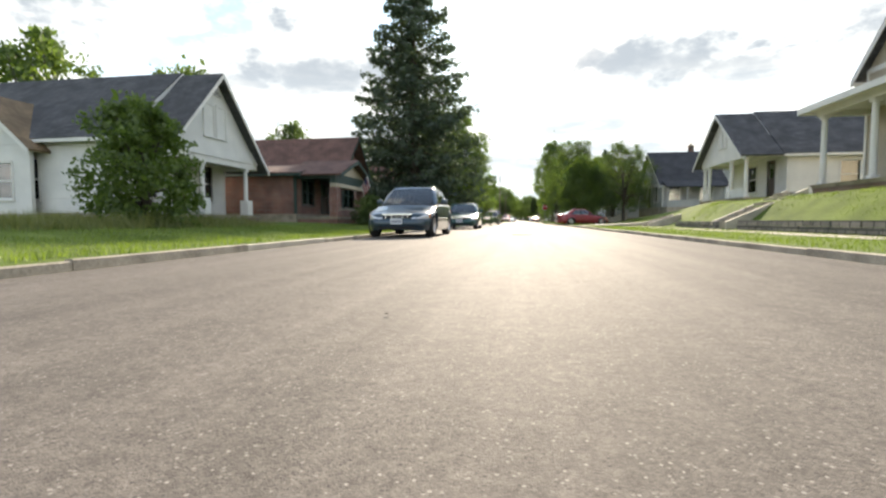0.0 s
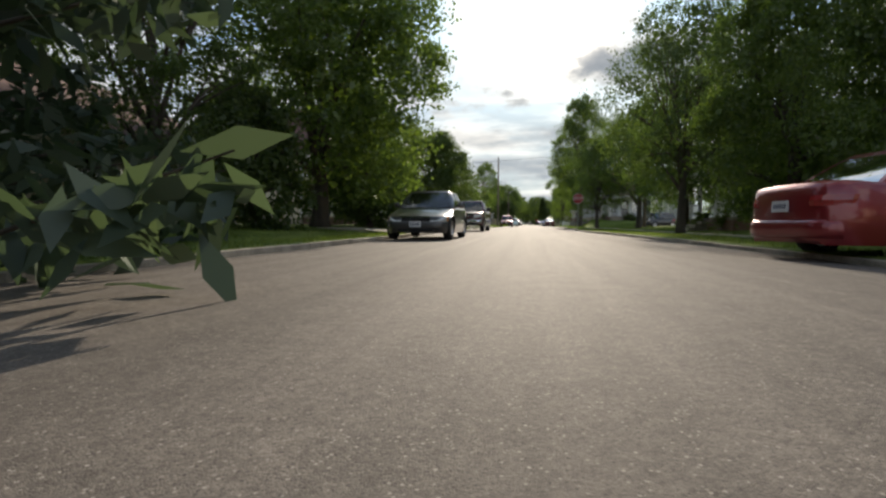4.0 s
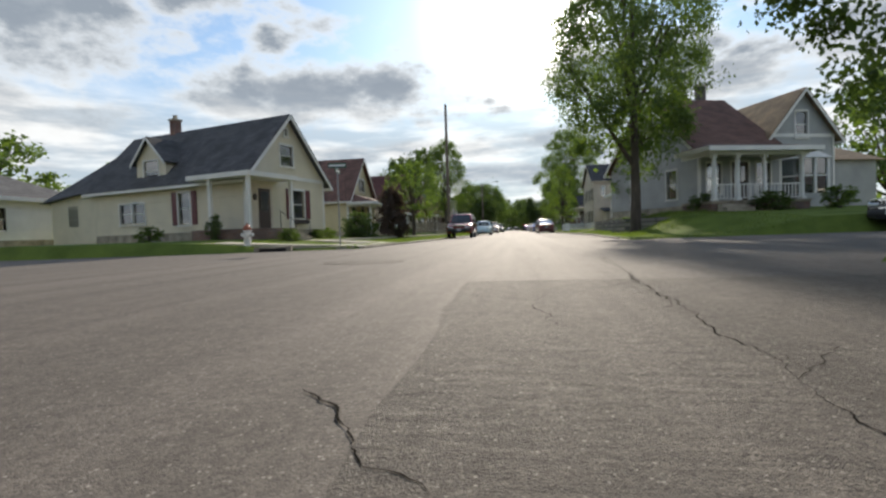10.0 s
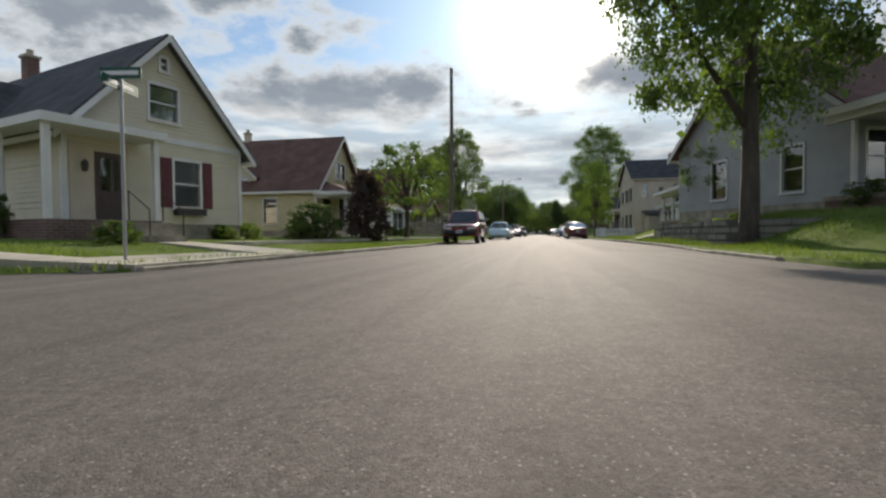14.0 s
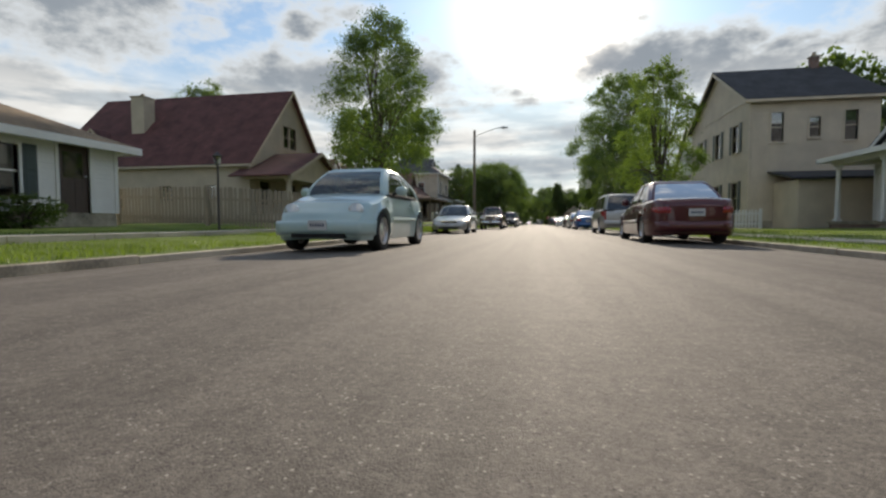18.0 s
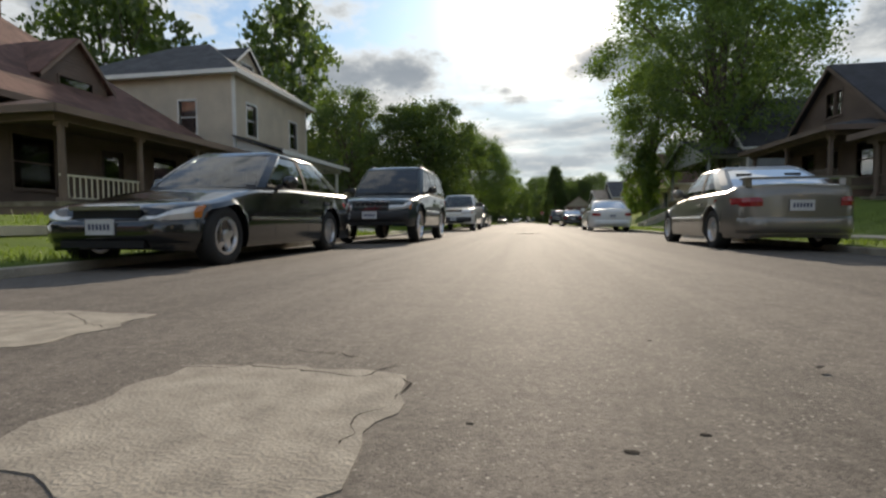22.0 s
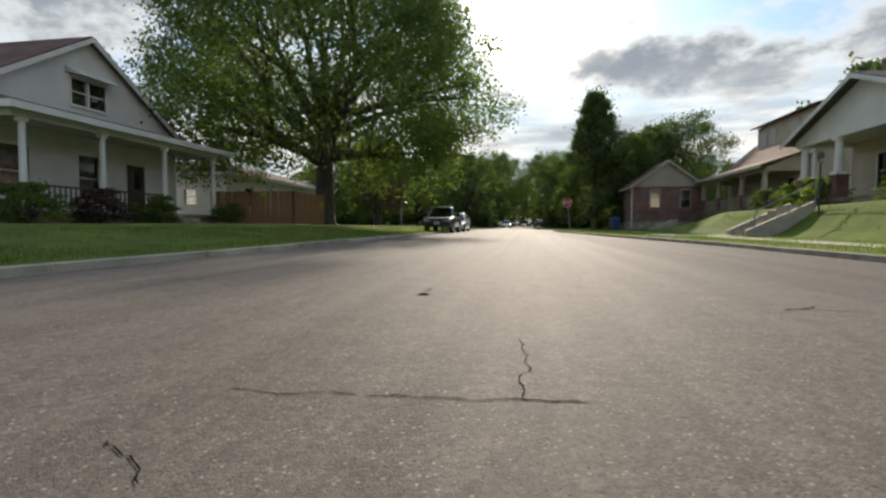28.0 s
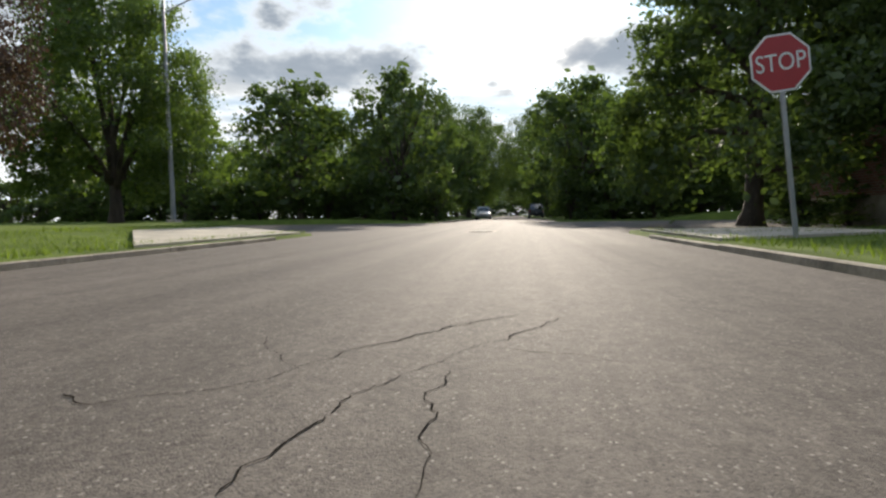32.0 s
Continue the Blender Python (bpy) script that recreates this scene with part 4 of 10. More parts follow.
def porch(root, x0, x1, d, floor, top, roofz, material, trim, cols, base=None, rail=True, step_x=None, pier=None, style="hip", rail_mat=None, gap=None, face=None):
    """A front porch over local x0..x1, d deep in front of the wall at y = 0."""
    p = part("porch_floor", MB().box(x0, x1, -d, 0, floor - 0.12, floor).box(x0 - 0.05, x1 + 0.05, -d - 0.06, 0, floor - 0.03, floor), OLD_CONCRETE, root)
    part("porch_base", MB().box(x0 + 0.04, x1 - 0.04, -d + 0.04, -0.02, -0.6, floor - 0.12), base or BRICK_BROWN, p)
    n = len(cols)
    for c in cols:
        zb = floor
        if pier:
            part("pier", MB().box(c - 0.24, c + 0.24, -d + 0.02, -d + 0.46, floor, floor + 0.85).box(c - 0.28, c + 0.28, -d - 0.02, -d + 0.5, floor + 0.85, floor + 0.93), pier, p)
            zb = floor + 0.93
        mb = MB()
        column(mb, c, -d + 0.22, zb, top, 0.17 if not pier else 0.26)
        part("column", mb, trim, p)
    part("beam", MB().box(x0, x1, -d + 0.1, -d + 0.32, top, top + 0.26).box(x0, x0 + 0.22, -d + 0.32, 0, top, top + 0.26).box(x1 - 0.22, x1, -d + 0.32, 0, top, top + 0.26), trim, p)
    part("porch_ceiling", MB().box(x0 + 0.22, x1 - 0.22, -d + 0.32, 0, top + 0.2, top + 0.24), trim, p)
    z = top + 0.26
    o = 0.35
    if style == "hip":
        a = [(x0 - o, -d - o, z), (x1 + o, -d - o, z), (x1 + o, 0.0, z), (x0 - o, 0.0, z)]
        k = min(d, (x1 - x0) / 2)
        u, v = (x0 + k * 0.6, 0.0, roofz), (x1 - k * 0.6, 0.0, roofz)
        for f in ([a[0], a[1], v, u], [a[1], a[2], v], [a[3], a[0], u]):
            part("porch_roof", MB().prism([Vector(q) for q in f], (0, 0, 0.08)), material, p)
        part("porch_fascia", MB().box(x0 - o, x1 + o, -d - o - 0.03, -d - o + 0.02, z - 0.12, z + 0.09).box(x0 - o - 0.03, x0 - o + 0.02, -d - o, 0, z - 0.12, z + 0.09).box(x1 + o - 0.02, x1 + o + 0.03, -d - o, 0, z - 0.12, z + 0.09), trim, p)
        part("porch_soffit", MB().box(x0 - o, x1 + o, -d - o, -0.01, z - 0.02, z - 0.004), trim, p)
    elif style == "gable":
        c = (x0 + x1) / 2
        s = (roofz - z) / ((x1 - x0) / 2)
        for a in (x0 - o, x1 + o):
            za = z - o * s
            roof_slab(p, [(a, -d - o, za), (c, -d - o, roofz), (c, 0.6, roofz), (a, 0.6, za)], 0.09, material, "porch_roof")
            part("rake_board", MB().prism([(a, -d - o - 0.03, za - 0.12), (c, -d - o - 0.03, roofz - 0.12), (c, -d - o - 0.03, roofz + 0.06), (a, -d - o - 0.03, za + 0.06)], (0, 0.04, 0)), trim, p)
        part("porch_gable", MB().prism([(x0, -d + 0.1, z), (x1, -d + 0.1, z), (c, -d + 0.1, roofz - 0.05)], (0, 0.1, 0)), face or trim, p)
    else:
        roof_slab(p, [(x0 - o, -d - o, z), (x1 + o, -d - o, z), (x1 + o, 0.0, roofz), (x0 - o, 0.0, roofz)], 0.09, material, "porch_roof")
        part("porch_fascia", MB().box(x0 - o, x1 + o, -d - o - 0.03, -d - o + 0.02, z - 0.12, z + 0.09), trim, p)
        for xx in (x0, x1 - 0.05):
            part("porch_cheek", MB().prism([(xx, -d + 0.1, z - 0.02), (xx, 0, z - 0.02), (xx, 0, roofz)], (0.05, 0, 0)), trim, p)
    if rail:
        rm = rail_mat or trim
        ends = [x0 + 0.1] + list(cols[1:-1]) + [x1 - 0.1]
        for a, b in zip(ends, ends[1:]):
            if gap and a < gap < b:
                continue
            r = part("railing", MB().box(a + 0.1, b - 0.1, -d + 0.19, -d + 0.25, floor + 0.72, floor + 0.78).box(a + 0.1, b - 0.1, -d + 0.2, -d + 0.24, floor + 0.1, floor + 0.14), rm, p)
            k = max(2, int((b - a) / 0.19))
            me = MB().box(-0.018, 0.018, -0.015, 0.015, 0.14, 0.72).mesh("baluster")
            me.materials.append(rm)
            for i in range(k):
                bal = new("baluster", me)
                bal.parent = r
                bal.matrix_basis = Matrix.Translation((a + 0.15 + (b - a - 0.3) * i / (k - 1), -d + 0.22, floor))
    if step_x is not None:
        ns = max(2, round((floor + 0.15) / 0.18))
        for i in range(ns):
            part("porch_step", MB().box(step_x - 0.7, step_x + 0.7, -d - 0.3 * (ns - i), -d, floor - 0.18 * (ns - i) - 0.14, floor - 0.18 * (ns - i) + 0.02), OLD_CONCRETE, p)
    return p


def dormer(root, x, y, w, zb, ze, zr, depth, material, wallmat, trim, face=-1, axis="y"):
    """A small gabled dormer; its face looks to -y, or along x (face gives the side)."""
    m = Matrix.Translation((x, y, 0)) if axis == "y" else Matrix.Translation((x, y, 0)) @ pose(0, 0, 0, 0, 0, 90 if face > 0 else -90)
    mb = MB()
    ww = 0.5 * w
    s = (zr - ze) / (w / 2)
    wall_rows(mb, w, zb, zr - 0.05, [(w / 2 - ww / 2, zb + 0.25, ww, ze - zb - 0.25)], 0.1, 0.14, lambda z: (0, w) if z < ze else ((z - ze) / s, w - (z - ze) / s))
    mb.v = [(a - w / 2, b, c) for a, b, c in mb.v]
    dm = sub(root, "dormer", mb, wallmat, m)
    for cx in (-w / 2, w / 2 - 0.08):
        part("cheek", MB().box(cx, cx + 0.08, 0.1, depth, zb, ze), wallmat, dm)
    for a in (-w / 2 - 0.18, w / 2 + 0.18):
        za = ze - 0.18 * s
        roof_slab(dm, [(a, -0.22, za), (0, -0.22, zr), (0, depth, zr), (a, depth, za)], 0.07, material, "dormer_roof")
        part("rake_board", MB().prism([(a, -0.25, za - 0.1), (0, -0.25, zr - 0.1), (0, -0.25, zr + 0.05), (a, -0.25, za + 0.05)], (0, 0.03, 0)), trim, dm)
    f = 0.06
    x0, z0, h = -ww / 2, zb + 0.25, ze - zb - 0.25
    part("window_frame", MB().box(x0 - f, x0, -0.04, 0.06, z0 - f, z0 + h + f).box(x0 + ww, x0 + ww + f, -0.04, 0.06, z0 - f, z0 + h + f)
         .box(x0, x0 + ww, -0.04, 0.06, z0 + h, z0 + h + f).box(x0, x0 + ww, -0.04, 0.06, z0 - f, z0).box(x0, x0 + ww, 0, 0.05, z0 + h * 0.48, z0 + h * 0.48 + 0.04), trim, dm)
    part("pane", MB().box(x0, x0 + ww, 0.04, 0.05, z0, z0 + h), PANE, dm).visible_shadow = False


def house(label, side, xf, y0, y1, z0, depth, eave, ridge, roof="front", wallmat=WHITE, roofmat=SHINGLE_GREY, trim=WHITE, front=(), gable=(), near=(), doors=(),
          shutter=None, flat=False, base=None, turn=None, name="house", over=0.35):
    """A house whose front faces the street. Heights from its own ground; front and near are windows (along, up, width, height)."""
    w = y1 - y0
    if turn is not None:
        m = turn
    else:
        m = pose(xf, y0, z0, 0, 0, 90) if side < 0 else pose(xf, y1, z0, 0, 0, -90)
    root = thing(name, m, label, "house")
    e, r = eave, ridge
    lo = 0.45
    # windows are given along world y; turn them into local x
    fx = (lambda a, ww: a) if (side < 0 or turn is not None) else (lambda a, ww: w - a - ww)
    fr = [(fx(a, c), b, c, h) for a, b, c, h in front]
    ga = [(fx(a, c), b, c, h) for a, b, c, h in gable]
    dr = [(fx(a, c), b, c, h) for a, b, c, h in doors]
    part("foundation", MB().box(0.02, w - 0.02, 0.02, depth - 0.02, -0.8, lo), base or OLD_CONCRETE, root)
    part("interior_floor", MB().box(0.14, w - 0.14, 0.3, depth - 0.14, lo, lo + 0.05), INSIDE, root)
    if roof == "front":
        s = (r - e) / (w / 2)
        prof = lambda z: (0, w) if z <= e else ((z - e) / s, w - (z - e) / s)
        sprof, ftop, stop = None, r - 0.06, e
    elif roof == "side":
        s = (r - e) / (depth / 2)
        prof, ftop, stop = None, e, r - 0.06
        sprof = lambda z: (0.14, depth - 0.14) if z <= e else (max(0.14, (z - e) / s), depth - max(0.14, (z - e) / s))
    else:
        prof, sprof, ftop, stop = None, None, e, e
    mb = MB()
    wall_rows(mb, w, lo, ftop, fr + ga + dr, 0.14, 0.13, prof, flat)
    part("front_wall", mb, wallmat, root, weld=True)
    # the other three walls
    nearm = Matrix.Translation((0, depth, 0)) @ pose(0, 0, 0, 0, 0, -90)     # local x: from the back to the front, outside towards -x
    farm = Matrix.Translation((w, 0, 0)) @ pose(0, 0, 0, 0, 0, 90)           # local x: from the front to the back, outside towards +x
    if side < 0 or turn is not None:
        see, hide, sx = nearm, farm, (lambda a, ww: depth - a - ww)
    else:
        see, hide, sx = farm, nearm, (lambda a, ww: a)
    sw = [(sx(a, c), b, c, h) for a, b, c, h in near]
    fl = None if sprof is None else (lambda z: (max(0.14, sprof(z)[0]), min(depth - 0.14, sprof(z)[1])))
    side_prof = fl or (lambda z: (0.142, depth - 0.142))
    mb = MB()
    wall_rows(mb, depth, lo, stop, sw, 0.14, 0.13, side_prof, flat)
    sub(root, "side_wall", mb, wallmat, see)
    mb = MB()
    wall_rows(mb, depth, lo, stop, [], 0.14, 0.4, side_prof, True)
    sub(root, "side_wall", mb, wallmat, hide)
    mb = MB()
    wall_rows(mb, w, lo, ftop, [], 0.14, 0.3, prof, True)
    sub(root, "back_wall", mb, wallmat, Matrix.Translation((w, depth, 0)) @ pose(0, 0, 0, 0, 0, 180))
    for cx, cs in ((-0.032, 1), (w + 0.032, -1)):
        part("corner_board", MB().prism([(cx, -0.032, lo), (cx + cs * 0.12, -0.032, lo), (cx + cs * 0.12, -0.018, lo), (cx + cs * 0.014, -0.018, lo), (cx + cs * 0.014, 0.1, lo), (cx, 0.1, lo)], (0, 0, e - lo)), trim, root)
    one = Matrix.Identity(4)
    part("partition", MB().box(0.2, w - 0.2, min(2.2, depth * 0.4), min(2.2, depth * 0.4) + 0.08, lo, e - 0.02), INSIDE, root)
    for o in fr:
        window(root, one, *o, trim, shutter, mullions=max(1, round(o[2] / 0.9)))
    for o in ga:
        window(root, one, *o, trim, None, mullions=max(1, round(o[2] / 0.7)))
    for o in sw:
        window(root, see, *o, trim, shutter if 0.7 < o[2] < 1.6 else None, mullions=max(1, round(o[2] / 0.8)))
    for o in dr:
        door(root, one, o[0], o[2], o[3], o[1], trim)
    if roof == "hip":
        hip_roof(root, w, depth, e, r, roofmat, trim)
    else:
        gable_roof(root, w, depth, e, r, roofmat, trim, over, roof == "front")
    if roof == "front":
        part("frieze", MB().box(-0.02, w + 0.02, -0.04, -0.018, e - 0.12, e + 0.06), trim, root)
    return root, fx, w


def wing(root, x0, x1, y0, y1, e, r, wallmat, roofmat, trim, windows=()):
    """A lower wing behind the house whose gable looks to local -x."""
    d = y1 - y0
    s = (r - e) / (d / 2)
    mb = MB()
    wall_rows(mb, d, 0.4, r - 0.05, list(windows), 0.14, 0.13, lambda z: (0, d) if z < e else ((z - e) / s, d - (z - e) / s))
    m = Matrix.Translation((x0, y1, 0)) @ pose(0, 0, 0, 0, 0, -90)
    wg = sub(root, "rear_wing", mb, wallmat, m)
    back = MB()
    wall_rows(back, x1 - x0, 0.4, e, [], 0.14, 0.3, None, True)
    sub(root, "rear_wall", back, wallmat, Matrix.Translation((x1, y1, 0)) @ pose(0, 0, 0, 0, 0, 180))
    part("foundation", MB().box(x0 + 0.02, x1, y0, y1 - 0.02, -0.8, 0.4), OLD_CONCRETE, root)
    for o in windows:
        window(root, m, *o, trim)
    o = 0.35
    for a, b in ((y0 - o, (y0 + y1) / 2), (y1 + o, (y0 + y1) / 2)):
        za = e - o * s
        roof_slab(root, [(x0 - o, a, za), (x0 - o, b, r), (x1, b, r), (x1, a, za)], 0.1, roofmat, "wing_roof")
        part("rake_board", MB().prism([(x0 - o - 0.02, a, za - 0.14), (x0 - o - 0.02, b, r - 0.14), (x0 - o - 0.02, b, r + 0.06), (x0 - o - 0.02, a, za + 0.06)], (0.035, 0, 0)), trim, root)


# ---------------------------------------------------------------- vehicles
def curve(y, pts):
    """A soft line through (place, value) pairs."""
    for (a, u), (b, v) in zip(pts, pts[1:]):
        if y <= b:
            k = min(1, max(0, (y - a) / (b - a)))
            k = k * k * (3 - 2 * k) * 0.5 + k * 0.5
            return u + (v - u) * k
    return pts[-1][1]


WHEELS = {}


def wheel_meshes(r, rim, wide, spokes, dark):
    key = (r, rim, wide, spokes, dark)
    if key in WHEELS:
        return WHEELS[key]
    h = wide / 2
    tyre = MB().lathe([(rim, -h * 0.8), (rim + 0.02, -h), (r - 0.035, -h), (r - 0.008, -h * 0.8), (r, -h * 0.5), (r, h * 0.5), (r - 0.008, h * 0.8), (r - 0.035, h), (rim + 0.02, h), (rim, h * 0.8)], "x", (0, 0, 0), 32, False).mesh("tyre", True)
    tyre.materials.append(RUBBER)
    mb = MB().lathe([(rim + 0.004, h * 0.95), (rim - 0.022, h * 0.98), (rim - 0.035, h * 0.7), (rim - 0.03, -h * 0.6), (rim + 0.003, -h * 0.6)], "x", (0, 0, 0), 32, False)
    if spokes == -6:
        # pressed steel disc with six round holes
        ri, ro, rh, hr = 0.06, rim - 0.03, rim * 0.66, rim * 0.155
        n = 48
        for i in range(6):
            a0 = 6.2832 * i / 6
            hole = [(rh * math.cos(a0) + hr * math.cos(6.2832 * j / 12) , rh * math.sin(a0) + hr * math.sin(6.2832 * j / 12)) for j in range(12)]
            outer = []
            for j in range(12):
                ang = math.atan2(math.sin(6.2832 * j / 12), math.cos(6.2832 * j / 12))
                u, v = math.cos(ang), math.sin(ang)
                s_ = 1 / max(abs(u), abs(v))
                u, v = u * s_, v * s_
                rr_, aa = (ri + ro) / 2 + (ro - ri) / 2 * (u * math.cos(a0) + v * math.sin(a0)), a0 + math.pi / 6 * (v * math.cos(a0) - u * math.sin(a0))
                outer.append((rr_ * math.cos(aa), rr_ * math.sin(aa)))
            dome = lambda y, z: h * (0.9 - 0.35 * (math.hypot(y, z) / rim) ** 2)
            mb.loft([[(dome(*q), q[0], q[1]) for q in outer], [(dome(*q), q[0], q[1]) for q in hole], [(dome(*q) - 0.03, q[0], q[1]) for q in hole]], True, False)
        for i in range(6):
            a0 = 6.2832 * (i + 0.5) / 6
            mb.lathe([(0.014, h * 0.8), (0.014, h * 0.99), (0, h * 0.99)], "x", (0, 0.085 * math.cos(a0), 0.085 * math.sin(a0)), 6)
    elif spokes:
        for i in range(spokes):
            a = 6.2832 * i / spokes
            c, s = math.cos(a), math.sin(a)
            wi, wo = 0.042 * 5 / max(5, spokes) + 0.012, 0.03 * 5 / max(5, spokes) + 0.014
            q = []
            for rad, hw in ((0.05, wi), (rim - 0.02, wo)):
                for x, k in ((h * 0.62, -1), (h * 0.62, 1), (h * 0.9, 0.7), (h * 0.9, -0.7)):
                    q.append((x - (0.02 if rad > 0.1 else 0), rad * c - hw * k * s, rad * s + hw * k * c))
            mb.loft([q[:4], q[4:]])
    else:
        mb.lathe([(rim - 0.03, h * 0.5), (rim * 0.75, h * 0.75), (rim * 0.5, h * 0.6), (rim * 0.3, h * 0.85), (0.0, h * 0.9)], "x", (0, 0, 0), 24)
    mb.lathe([(0.075, h * 0.5), (0.07, h * 0.94), (0.04, h * 1.0), (0.0, h * 1.0)], "x", (0, 0, 0), 16)
    rimm = mb.mesh("rim", False)
    rimm.materials.append(CHROME if dark == 2 else ALLOY)
    well = MB().lathe([(rim - 0.04, -h * 0.5), (rim - 0.04, h * 0.2), (0.14, h * 0.3), (0.0, h * 0.3)], "x", (0, 0, 0), 20).mesh("brake_disc")
    well.materials.append(IRON if dark else PLASTIC)
    WHEELS[key] = (tyre, rimm, well)
    return WHEELS[key]


SPEC = {
    # length, width, height, wheelbase, front overhang, wheel radius, rim, spokes, hood height, belt, deck height, windscreen base and top, rear glass top and base (as shares of length)
    "sedan": dict(L=4.56, W=1.80, H=1.41, wb=2.70, fo=0.76, r=0.325, rim=0.20, hood=(0.63, 0.88), belt=0.93, deck=0.98, a=0.31, b=0.455, c=0.7, d=0.855, doors=4),
    "coupe": dict(L=4.42, W=1.76, H=1.34, wb=2.62, fo=0.76, r=0.315, rim=0.195, hood=(0.59, 0.84), belt=0.89, deck=0.96, a=0.315, b=0.47, c=0.68, d=0.875, doors=2),
    "beetle": dict(L=4.10, W=1.73, H=1.50, wb=2.51, fo=0.83, r=0.33, rim=0.225, hood=(0.66, 0.98), belt=0.98, deck=1.00, a=0.27, b=0.42, c=0.62, d=0.88, doors=2),
    "suv": dict(L=4.60, W=1.83, H=1.69, wb=2.68, fo=0.88, r=0.37, rim=0.235, hood=(0.90, 1.06), belt=1.12, deck=1.12, a=0.285, b=0.43, c=0.92, d=0.985, doors=4),
    "van": dict(L=5.00, W=1.93, H=1.74, wb=3.00, fo=0.95, r=0.34, rim=0.21, hood=(0.80, 1.02), belt=1.06, deck=1.06, a=0.2, b=0.38, c=0.93, d=0.985, doors=4),
    "pickup": dict(L=5.35, W=1.90, H=1.78, wb=3.30, fo=0.92, r=0.375, rim=0.215, hood=(0.92, 1.10), belt=1.13, deck=1.13, a=0.285, b=0.385, c=0.55, d=0.585, doors=2),
    "ext_pickup": dict(L=5.3, W=1.8, H=1.52, wb=3.26, fo=0.92, r=0.35, rim=0.2, hl=0.25, hood=(0.89, 1.01), belt=1.07, deck=1.07, a=0.29, b=0.38, c=0.6, d=0.635, doors=2),
    "crew_pickup": dict(L=5.70, W=2.00, H=1.86, wb=3.62, fo=0.95, r=0.4, rim=0.235, hood=(1.06, 1.22), belt=1.28, deck=1.32, a=0.3, b=0.415, c=0.665, d=0.7, doors=4),
}


